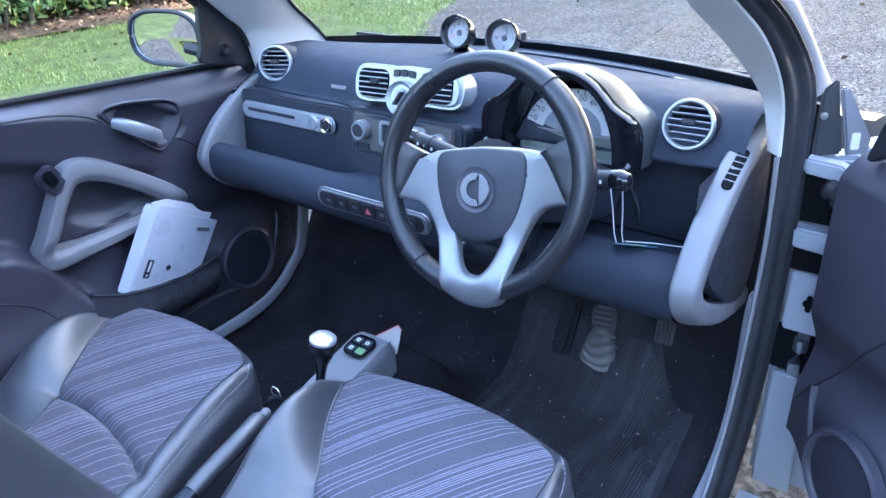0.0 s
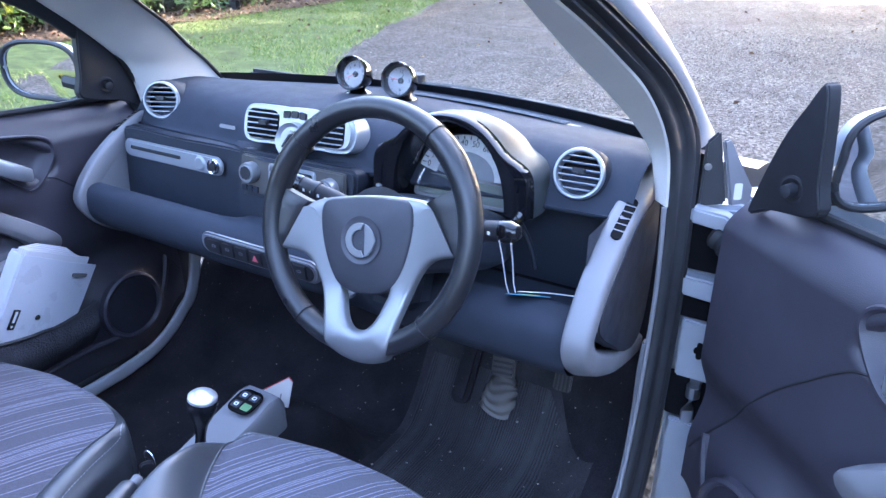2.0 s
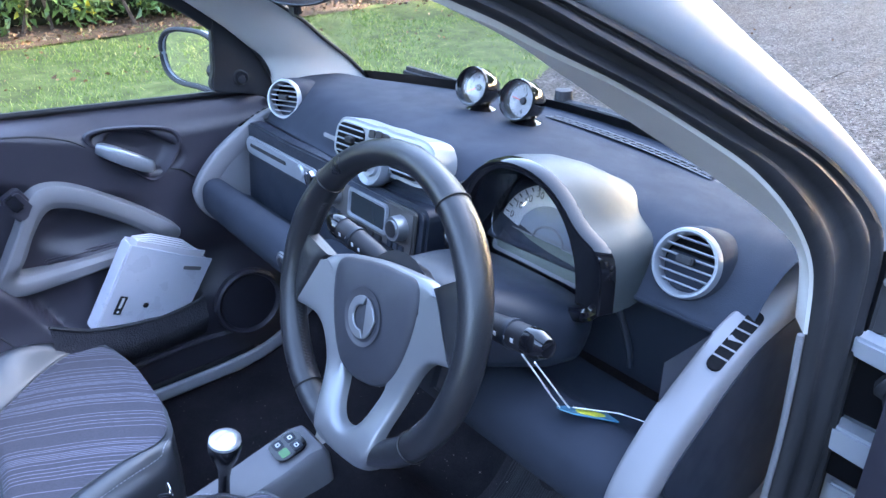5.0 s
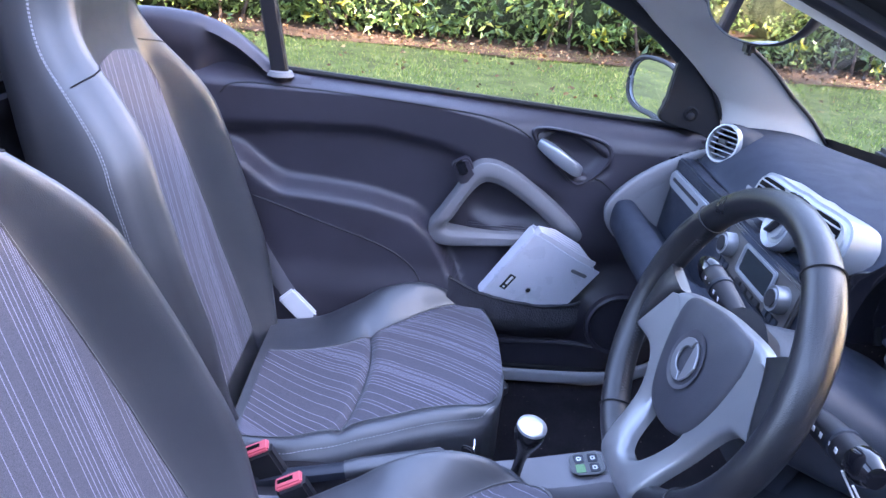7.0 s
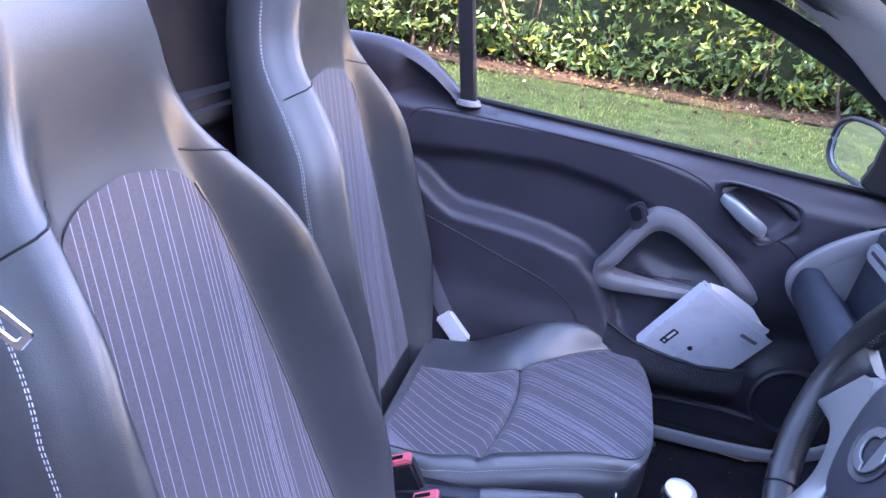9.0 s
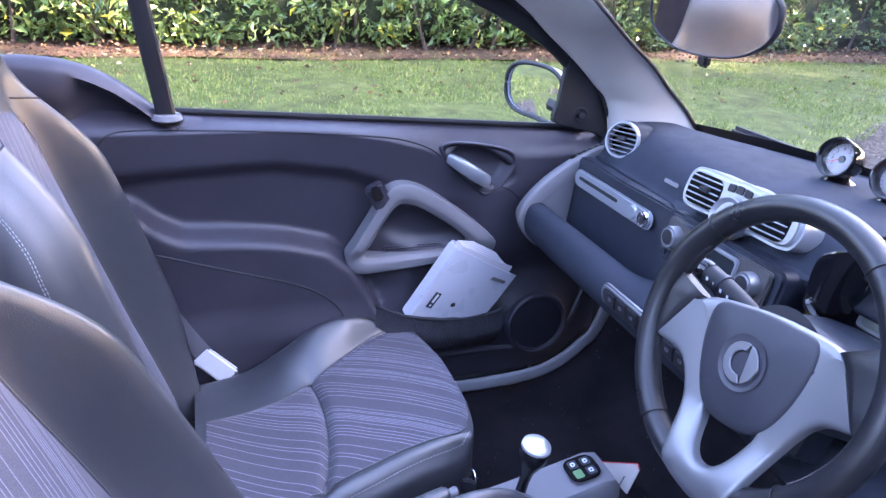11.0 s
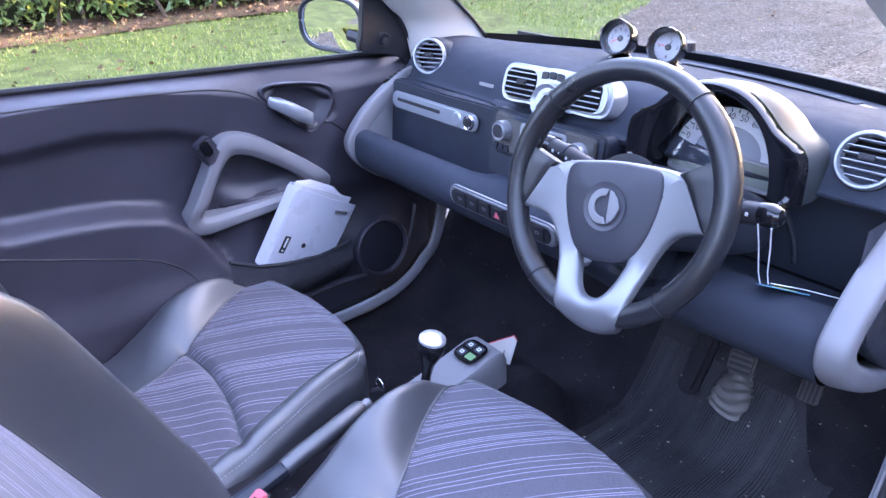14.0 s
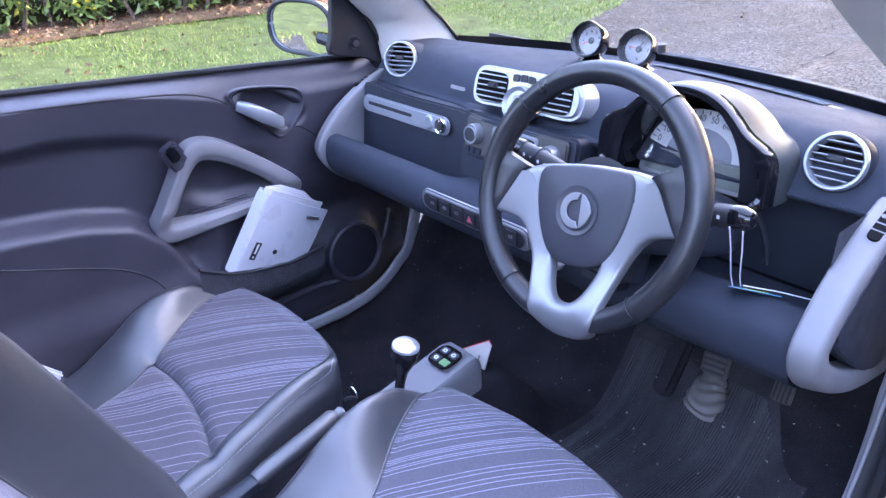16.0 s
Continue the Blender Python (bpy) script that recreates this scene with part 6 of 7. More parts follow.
def car_door(s, label):
    d = thing("door_1" if s > 0 else "door_2", (s * HINGE[0], HINGE[1], HINGE[2]), label, "car door", kind="structure")
    X = lambda inn: s * (0.703 - inn)
    XE = lambda inn: s * (0.690 - inn)

    def inward(y, z):
        zb = belt(y)
        v = 0.0
        zs = float(np.interp(y, [-0.86, -0.53, -0.43, -0.33, -0.21, -0.115, -0.06, 0.1, 0.4], [1.004, 1.008, 1.007, 1.001, 0.980, 0.952, 0.930, 0.925, 0.925]))
        k = float(np.clip((zb - z) / (zb - zs), 0, 1))
        v += 0.057 * (1 - (1 - k) ** 1.7)                                                # shoulder
        zc = float(np.interp(y, [-0.86, -0.77, -0.62, -0.45, -0.30, -0.237, -0.15], [0.905, 0.910, 0.922, 0.928, 0.905, 0.882, 0.86]))
        zl = float(np.interp(y, [-0.86, -0.753, -0.70, -0.658, -0.55, -0.443, -0.35, -0.297, -0.237, -0.19, -0.14], [0.90, 0.858, 0.815, 0.792, 0.785, 0.772, 0.745, 0.700, 0.600, 0.49, 0.30]))
        v -= 0.027 * sm(zc + 0.022, zc - 0.022, z) * sm(-0.13, -0.27, y)                # hollow above the armrest
        v += 0.058 * sm(zl + 0.016, zl - 0.024, z) * sm(-0.14, -0.22, y)                # armrest
        v += 0.020 * sm(0.62, 0.52, z)
        v -= 0.022 * sm(-0.16, -0.06, y) * sm(0.70, 0.62, z)                             # pocket wall
        v += 0.030 * math.exp(-(((y - 0.195) / 0.11) ** 2 + ((z - 0.490) / 0.11) ** 2) ** 2)  # speaker swelling
        v -= 0.050 * math.exp(-(((y - 0.024) / 0.072) ** 2 + ((z - 0.912 + 0.3 * (y - 0.022)) / 0.038) ** 2) ** 4)  # pull cup
        v -= 0.026 * math.exp(-(((y + 0.10) / 0.11) ** 2 + ((z - 0.775) / 0.055) ** 2) ** 3)  # hollow behind the grab handle
        return v

    ys = np.linspace(-0.86, 0.385, 130)
    rows = []
    for y in ys:
        zlow = 0.335 + 0.10 * sm(0.22, 0.38, y) ** 1.5 + 0.06 * sm(-0.62, -0.80, y)
        r = []
        zs = np.concatenate([np.linspace(zlow, belt(y) - 0.10, 70, endpoint=False), np.linspace(belt(y) - 0.10, belt(y), 40)])
        for z in zs:
            r.append((X(inward(y, z)), y, z))
        r += [(s * 0.707, y, belt(y) + 0.004), (s * 0.718, y, belt(y)), (s * 0.775, y, belt(y) - 0.02), (s * 0.79, y, 0.75), (s * 0.78, y, zlow + 0.05), (s * 0.72, y, zlow - 0.005)]
        rows.append(r)
    part("door_panel", grid(rows, False, True, True), DOOR_SKIN, d, "dark grained door panel with armrest", 60)
    # painted outer skin
    part("outer_skin", grid([[(s * (0.792 + 0.012 * math.sin((z - 0.3) * 4)), y, z) for z in np.linspace(0.32, belt(y) - 0.01, 14)] for y in np.linspace(-0.82, 0.43, 20)]), PAINT, d, "silver painted outer skin", 60)
    # seam lines
    part("panel_seam", tube([(X(inward(y, z) + 0.0005), y, z) for y, z in spline([(-0.80, 0.99), (-0.76, 1.015), (-0.60, 1.014), (-0.444, 1.008), (-0.30, 0.998), (-0.19, 0.985), (-0.12, 0.965), (-0.088, 0.945)], 60)], 0.002, 5), INK, d)
    part("panel_seam", tube([(X(inward(y, z) + 0.0005), y, z) for y, z in spline([(-0.80, 0.785), (-0.706, 0.757), (-0.57, 0.711), (-0.43, 0.664), (-0.36, 0.625), (-0.318, 0.575), (-0.302, 0.50)], 40)], 0.002, 5), INK, d)
    part("panel_seam", tube([(X(inward(y, z) + 0.0005), y, z) for y, z in spline([(0.375, 0.51), (0.323, 0.595), (0.223, 0.730), (0.150, 0.805), (0.100, 0.850), (0.070, 0.862)], 40)], 0.002, 5), INK, d)
    part("waist_strip", tube([(s * 0.700, y, belt(y) + 0.006) for y in np.linspace(-0.70, 0.36, 40)], 0.007, 6, flat=(0.007, 0.006)), RUBBER, d, "black rubber waist seal")
    # window pane and rear guide bar
    rows = []
    for y in np.linspace(-0.66, 0.30, 20):
        ztop = 1.43 - 0.85 * max(0, y + 0.20) ** 1.15
        rows.append([(s * (0.703 - 0.10 * (max(0.0, z - 1.0) / 0.43) ** 1.4 * 0.9), y, z) for z in np.linspace(belt(y), max(belt(y) + 0.01, ztop), 10)])
    part("window", faced(grid(rows), (0, -0.2, 1.2)), GLASS, d, "clear side window").visible_shadow = False
    # mirror sail and adjuster
    sail = part("mirror_sail", prism(spline([(0.203, 1.012), (0.207, 1.06), (0.214, 1.14), (0.222, 1.19), (0.234, 1.196), (0.26, 1.16), (0.30, 1.10), (0.340, 1.01), (0.352, 0.965), (0.30, 0.988)], 40, True).tolist(), 0.022, lambda a, b, c: (s * (0.655 + c + 0.04 * (b - 1.0) * -1), a if s < 0 else 0.352 - (0.352 - a) * 0.87, b if s < 0 else 0.965 + (b - 0.965) * 0.92), 0.007, 3), BLACK, d, "black plastic mirror sail")
    kn = part("mirror_adjuster", lathe([(0.019, 0.0), (0.020, 0.005), (0.016, 0.006), (0.010, 0.002), (0.009, 0.014), (0.0085, 0.020), (0, 0.023)], 24, (s * 0.655, 0.268, 1.032), (-s, -0.25, 0)), BLACK, sail)
    # door pull: dished rounded triangle with silver lever
    CUP = spline([(-0.085, 0.955), (-0.062, 0.975), (0.02, 0.968), (0.088, 0.950), (0.106, 0.918), (0.080, 0.872), (0.045, 0.843), (0.017, 0.850), (-0.03, 0.895)], 48, True)
    cy, cz = 0.022, 0.912
    rows = []
    for yy, zz in CUP:
        row = []
        for f, dep in ((1.03, -0.002), (1.0, 0.004), (0.95, 0.0045), (0.90, 0.000), (0.80, -0.016), (0.6, -0.026), (0.0, -0.030)):
            row.append((XE(0.044 + dep), cy + (yy - cy) * f, cz + (zz - cz) * f))
        rows.append(row)
    cup = part("pull_cup", grid(rows, True, False), DOOR_SKIN, d, "dished dark pull cup", 50)
    part("pull_lever", tube(spline([(XE(0.044), -0.066, 0.938), (XE(0.062), -0.045, 0.928), (XE(0.069), -0.01, 0.906), (XE(0.066), 0.022, 0.886), (XE(0.050), 0.034, 0.878)], 20), 0.012, 12, flat=[(0.006 + 0.008 * math.sin(3.0 * min(1, k / 19 + 0.08)), 0.011 + 0.006 * math.sin(3.14 * k / 19)) for k in range(20)]), TRIM_SILVER, cup, "satin silver door lever")
    # grey grab handle: a flat-faced rounded triangle with a chamfered inner edge
    outer = spline([(-0.308, 0.708), (-0.280, 0.762), (-0.250, 0.812), (-0.214, 0.876), (-0.176, 0.890), (-0.120, 0.872), (-0.042, 0.819), (0.042, 0.752), (0.066, 0.716), (0.040, 0.693), (-0.080, 0.678), (-0.200, 0.668), (-0.284, 0.668)], 104, True)
    inner = spline([(-0.263, 0.722), (-0.246, 0.752), (-0.224, 0.793), (-0.196, 0.830), (-0.170, 0.838), (-0.126, 0.821), (-0.060, 0.778), (-0.018, 0.742), (-0.010, 0.724), (-0.030, 0.714), (-0.090, 0.710), (-0.200, 0.708), (-0.256, 0.709)], 104, True)
    rows = []
    for p, q in zip(outer, inner):
        low = 0.014 * sm(0.745, 0.70, 0.5 * (p[1] + q[1]))
        row = []
        for t, up in ((0.0, 0.030), (0.0, 0.066), (0.05, 0.0745), (0.16, 0.0775), (0.50, 0.0790), (0.66, 0.0785), (0.70, 0.0775), (0.93, 0.0710), (1.0, 0.064), (1.0, 0.030)):
            g = p + (q - p) * t
            row.append((XE(up - low), g[0], g[1]))
        rows.append(row)
    grab = part("grab_handle", grid(rows, True, True), GREY, d, "pale grey triangular grab handle", 28)
    part("handle_tray", box((0.04, 0.15, 0.012), Matrix.Translation((XE(0.020), -0.14, 0.716)), 0.004), DOOR_SKIN, grab)
    part("handle_rib", box((0.010, 0.012, 0.10), pose(XE(0.004), -0.135, 0.775, -22), 0.004), DOOR_SKIN, grab)
    sw = part("switch_pod", prism(rounded(0.045, 0.060, 0.012), 0.03, plane_map((XE(0.048) , -0.235, 0.862), (0, -0.86 * s, -0.5 * s) if s < 0 else (0, 0.86, 0.5), (0, -0.5, 0.86)), 0.005), DOOR_SKIN, d, "window switch pod")
    part("window_switch", box((0.012, 0.022, 0.034), pose(XE(0.080), -0.243, 0.872, 25), 0.004), GLOSS, sw)
    # speaker
    sp_ = part("speaker", lathe([(0.088, -0.006), (0.086, 0.008), (0.080, 0.012), (0.074, 0.008), (0.072, 0.002)], 44, (X(inward(0.195, 0.490) + 0.004), 0.195, 0.490), (-s, 0, 0.05)), DOOR_SKIN, d, "round black door speaker")
    part("speaker_mesh", lathe([(0, 0.008), (0.04, 0.006), (0.073, 0.002)], 36, (X(inward(0.195, 0.490) + 0.004), 0.195, 0.490), (-s, 0, 0.05)), mat_grained("speaker_mesh", (0.024, 0.022, 0.030), 0.6, 420, 0.8, 0.2, 0.3), sp_)
    # net pocket
    rows = []
    for y in np.linspace(-0.25, 0.075, 34):
        f = (y + 0.25) / 0.325
        zt = float(np.interp(y, [-0.25, -0.18, -0.11, -0.02, 0.052, 0.075], [0.612, 0.580, 0.566, 0.556, 0.562, 0.572]))
        bel = 0.110 + 0.010 * math.sin(f * 3.14)
        rows.append([(XE(0.012 + bel * math.sin(0.5 + 1.07 * min(1.0, v * 1.5)) + 0.004 * noise.noise(Vector((y * 40, v * 3, 1)))), y, 0.435 + (zt - 0.435) * v) for v in np.linspace(0, 1, 16)])
    pk = part("net_pocket", grid(rows), mat_grained("black_net", (0.045, 0.043, 0.050), 0.8, 330, 1.0, 0.15, 0.2, 0, True, 0.002), d, "sagging black net pocket", 70)
    part("elastic_hem", tube([(r[-1][0], r[-1][1], r[-1][2]) for r in rows], 0.004, 6), BLACK, pk)
    # lower edge moulding
    part("kick_moulding", tube([(X(inward(y, z) + 0.001), y, z) for y, z in spline([(-0.70, 0.41), (-0.30, 0.40), (0.05, 0.408), (0.22, 0.425), (0.30, 0.47), (0.345, 0.56)], 40)], 0.008, 8), DOOR_SKIN, d)
    # outside mirror
    MZ, MX = (1.054, 0.835) if s < 0 else (1.076, 0.812)
    mh = part("mirror_housing", lathe([(0, 0.085), (0.035, 0.08), (0.070, 0.06), (0.095, 0.025), (0.1015, 0.0), (0.1005, -0.006), (0.094, -0.006), (0.092, 0.0)], 40, (0, 0, 0), (0, 1, 0)), PAINT, d, "silver mirror housing")
    for v in mh.data.vertices:
        x, y, z = v.co + origin_of(mh)
        x, z = squared(x, z)
        # pull the inner lower corner square
        k = sm(0.0, 0.08, x * -s) * sm(0.0, -0.05, z)
        place = Vector((s * MX + x + (-s) * 0.014 * k, 0.228 + y * 0.9 - 0.36 * x * s, MZ + z - 0.014 * k))
        v.co = place - origin_of(mh)
    gm = part("mirror_glass", lathe([(0, 0.0), (0.05, 0.0), (0.0935, 0.0)], 40, (0, 0, 0), (0, 1, 0)), MIRROR, d, "mirror glass")
    for v in gm.data.vertices:
        x, y, z = v.co + origin_of(gm)
        x, z = squared(x, z)
        k = sm(0.0, 0.08, x * -s) * sm(0.0, -0.05, z)
        place = Vector((s * MX + x + (-s) * 0.014 * k, 0.2285 - 0.36 * x * s, MZ + z - 0.014 * k))
        v.co = place - origin_of(gm)
    ring = []
    for a in np.linspace(0, 2 * math.pi, 48, endpoint=False):
        x, z = squared(0.0985 * math.cos(a), 0.0985 * math.sin(a))
        k = sm(0.0, 0.08, x * -s) * sm(0.0, -0.05, z)
        ring.append((s * MX + x + (-s) * 0.014 * k, 0.224 - 0.36 * x * s, MZ + z - 0.014 * k))
    part("mirror_rim", tube(ring, 0.006, 8, True), BLACK, d, "black mirror rim")
    part("mirror_arm", tube([(s * 0.68, 0.30, 1.02), (s * 0.74, 0.275, 1.02), (s * 0.79, 0.26, 1.03)], 0.022, 10), BLACK, d)
    return d


car_door(-1, "closed passenger door with dark trim and pale grey grab handle")
dr = car_door(1, "wide open driver's door with dark trim")
DOOR_OPEN = 46.0
dr.rotation_euler = (0, 0, radians(DOOR_OPEN))
dr.location.x += 0.020
dr.location.z += 0.022

# rear quarter trim and window guide behind the passenger door
q = thing("quarter_trim", (-0.65, -0.90, 0.95), "dark moulded quarter trim behind the side window", "trim panel")
part("guide_bar", tube([(-0.668, -0.668, 1.035), (-0.645, -0.690, 1.20), (-0.60, -0.72, 1.44)], 0.018, 10, flat=(0.012, 0.019), up=(0, 1, 0)), BLACK, q, "black window guide bar")
part("bar_foot", lathe([(0.0, 0.012), (0.026, 0.010), (0.030, 0.0)], 20, (-0.664, -0.668, 1.036)), GREY, q)
rows = []
for y in np.linspace(-1.25, -0.60, 40):
    top = float(np.interp(y, [-1.25, -0.92, -0.86, -0.808, -0.76, -0.72, -0.69, -0.66, -0.60], [1.15, 1.158, 1.153, 1.139, 1.115, 1.085, 1.058, 1.040, 1.034])) - 0.004
    k = sm(-0.80, -0.86, y)
    rows.append([(-0.70, y, top - 0.01), (-0.69, y, top + 0.004), (-0.668, y, top), (-0.655, y, top - 0.02), (-0.690 + 0.035 * k, y, top - 0.03 - 0.05 * k), (-0.70 + 0.03 * k, y, top - 0.05 - 0.05 * k), (-0.72 + 0.08 * k, y, 0.90), (-0.72 + 0.09 * k, y, 0.70), (-0.72 + 0.09 * k, y, 0.36)])
part("panel", grid(rows), DOOR_SKIN, q, "", 60)

# ---- seat belts ----
for s, yy in ((-1, -0.70), (1, -0.60)):
    b = thing("seat_belt", (s * 0.60, yy, 0.45), "grey seat belt hanging beside the seat with a pale guide", "seat belt")
    rows = [(p, 0) for p in spline([(s * 0.59, yy + 0.135, 0.43), (s * 0.592, yy + 0.065, 0.52), (s * 0.595, yy + 0.01, 0.61), (s * 0.60, yy - 0.05, 0.72), (s * 0.605, yy - 0.10, 0.80)], 30)]
    part("webbing", tube([p for p, _ in rows], 0.02, 8, flat=(0.0015, 0.023), up=(0.2, 1, 0.35)), WEB, b, "", 60)
    part("belt_guide", box((0.014, 0.050, 0.090), pose(s * 0.588, yy + 0.088, 0.490, 43, 0, 0), 0.005, 3), BELTCLIP, b)
sb = thing("belt_tongue", (0.580, -0.77, 1.03), "steel belt tongue on the webbing by the driver's seat", "belt tongue")
part("plate", prism(rounded(0.022, 0.044, 0.005), 0.003, plane_map((0.584, -0.772, 1.060), (-0.25, 0.55, 0.8), (0.1, -0.8, 0.6)), 0.001, 1, rounded(0.009, 0.028, 0.003)), CHROME, sb)
part("webbing_end", tube([(0.588, -0.795, 1.075), (0.585, -0.85, 1.115), (0.56, -0.93, 1.15)], 0.02, 8, flat=(0.002, 0.020), up=(0, 1, 0.6)), BLACK, sb)
for x, y, z, lab in ((0.015, -0.575, 0.555, "black belt buckle with a red button"), (0.068, -0.510, 0.540, "black belt buckle with a red button")):
    k = thing("belt_buckle", (x, y, z - 0.10), lab, "belt buckle", "belt buckles")
    mm = pose(x, y, z, 24, 6, 12)
    part("body", box((0.028, 0.050, 0.11), mm @ pose(0, 0, -0.06), 0.006, 3), BLACK, k)
    part("stem", box((0.016, 0.03, 0.16), mm @ pose(0, 0, -0.15), 0.004), BLACK, k)
    part("button", box((0.024, 0.045, 0.010), mm @ pose(0, 0, -0.003), 0.003, 2), FADED_RED, k)
    part("slot", box((0.006, 0.026, 0.002), mm @ pose(0, -0.004, 0.0032), 0), DARK, k)

# ---- gear selector, handbrake, tunnel ----
con = thing("gear_console", (0.0, -0.05, 0.40), "grey plastic gear console between the seats with a small display", "gear console")
rows = []
for y, w, zt in [(-0.245, 0.030, 0.487), (-0.235, 0.038, 0.500), (-0.17, 0.042, 0.518), (-0.10, 0.045, 0.530), (-0.04, 0.047, 0.543), (0.010, 0.046, 0.556), (0.035, 0.044, 0.553), (0.046, 0.041, 0.538), (0.050, 0.038, 0.48), (0.052, 0.036, 0.38)]:
    rows.append([(t * w, y, z) for t, z in ((-1.0, 0.36), (-1.0, zt - 0.03), (-0.97, zt - 0.008), (-0.86, zt - 0.001), (-0.5, zt), (0, zt + 0.001), (0.5, zt), (0.86, zt - 0.001), (0.97, zt - 0.008), (1.0, zt - 0.03), (1.0, 0.36))])
part("body", grid(rows, False, False), GREY, con, "satin grey console body", 45)
gm_ = plane_map((0.0, -0.012, 0.5545), (1, 0, 0), (0, 1, 0.20))
dsp = part("selector_display", prism(rounded(0.058, 0.058, 0.018, 6), 0.004, gm_, 0.0012), GLOSS, con, "oval black gear display")
for a, b in ((-0.012, 0.012), (0.012, 0.012), (-0.012, -0.012)):
    cell = part("display_cell", prism(rounded(0.020, 0.017, 0.004, 3, a, b), 0.0006, lambda u, v, c: gm_(u, v, c + 0.004)), PAD_LOW, dsp)
    part("cell_mark", prism(rounded(0.009, 0.008, 0.002, 3, a, b), 0.0004, lambda u, v, c: gm_(u, v, c + 0.0047), 0, 1, rounded(0.005, 0.004, 0.001, 3, a, b)), WHITE_INK, cell)
part("display_cell", prism(rounded(0.020, 0.016, 0.003, 3, 0.012, -0.012), 0.0006, lambda u, v, c: gm_(u, v, c + 0.004)), GREEN, dsp, "green lit cell")
STEEL_CAP = mat_base("polished_cap", (0.62, 0.62, 0.64), 0.28, 0.6)[0]
lev = thing("gear_lever", (0.006, -0.125, 0.52), "black gear lever with a polished silver knob cap", "gear lever")
LB, LT = Vector((0.004, -0.135, 0.515)), Vector((0.021, -0.122, 0.640))
lw_ = (LT - LB).normalized()
part("shaft", lathe([(0.019, 0.0), (0.014, 0.004), (0.0095, 0.014), (0.009, 0.05), (0.012, 0.075), (0.021, 0.096), (0.0255, 0.112), (0.0262, 0.122), (0.0245, 0.130)], 28, tuple(LB), tuple(lw_)), mat_base("satin_black_lever", (0.012, 0.012, 0.015), 0.22)[0], lev)
part("base_ring", lathe([(0.030, -0.002), (0.030, 0.002), (0.026, 0.004), (0.018, 0.003)], 28, tuple(LB), tuple(lw_)), GREY, lev, "round grey base")
part("knob_cap", lathe([(0.0250, 0.127), (0.0246, 0.133), (0.020, 0.1375), (0.010, 0.1395), (0, 0.140)], 28, tuple(LB), tuple(lw_)), STEEL_CAP, lev, "polished silver cap")
cd = thing("card_sheet", (0.03, 0.09, 0.46), "creased pale card standing ahead of the gear console", "card")
cardm = plane_map((-0.05, 0.088, 0.45), (1, 0.10, 0.0), (0, 0.12, 1))
part("sheet", prism([(-0.075, -0.10), (0.020, -0.10), (0.044, -0.012), (0.062, 0.086), (0.054, 0.094), (-0.035, 0.030)], 0.0025, cardm), CARD, cd)
part("red_edge", tube([cardm(0.062, 0.087, 0.001), cardm(0.054, 0.0945, 0.001), cardm(-0.035, 0.0305, 0.001)], 0.0014, 5), RED, cd, "thin red printed edge")
part("print_bar", prism([(0.024, 0.012), (0.027, 0.012), (0.036, 0.052), (0.033, 0.052)], 0.0004, lambda a, b, c: cardm(a, b, c + 0.0026)), GREY, cd)
part("clip", box((0.012, 0.045, 0.02), pose(0.006, 0.085, 0.43, 20, 0, -35), 0.003), CHROME, cd, "bright metal clip")
hb = thing("handbrake", (-0.005, -0.42, 0.42), "black handbrake lever with a grey grip beside the passenger seat", "handbrake")
part("lever", tube([(0.012, -0.62, 0.475), (0.004, -0.47, 0.500), (-0.004, -0.38, 0.515)], 0.012, 12, flat=(0.014, 0.011)), PAD_LOW, hb)
part("grip", tube([(0.000, -0.425, 0.507), (-0.003, -0.40, 0.512), (-0.010, -0.32, 0.526), (-0.016, -0.262, 0.537), (-0.017, -0.255, 0.538)], [0.016, 0.018, 0.018, 0.017, 0.012], 14), LEATHER, hb)
part("button", lathe([(0.009, 0.0), (0.010, 0.012), (0.007, 0.016), (0, 0.017)], 14, (-0.017, -0.254, 0.538), (-0.08, 0.97, 0.18)), GREY, hb)
tn = thing("tunnel_tray", (0.01, -0.45, 0.42), "low black tray along the tunnel with a metal edge", "tray")
part("tray", box((0.10, 0.44, 0.06), pose(0.012, -0.47, 0.445, -3), 0.012, 3), BLACK, tn)
part("trim_edge", tube([(0.052, -0.66, 0.478), (0.050, -0.40, 0.486), (0.046, -0.24, 0.495)], 0.005, 8), GREY, tn)
kc = thing("ignition_key", (-0.035, -0.215, 0.51), "small dark key with a ring on the gear console", "key")
part("bow", prism(rounded(0.026, 0.036, 0.010), 0.008, plane_map((-0.034, -0.212, 0.535), (0.5, 0.86, 0), (0, -0.2, 1)), 0.003), BLACK, kc)
part("ring", tube([(-0.034 + 0.012 * math.cos(a), -0.205, 0.552 + 0.012 * math.sin(a)) for a in np.linspace(0, 6.28, 20, endpoint=False)], 0.0012, 5, True), CHROME, kc)

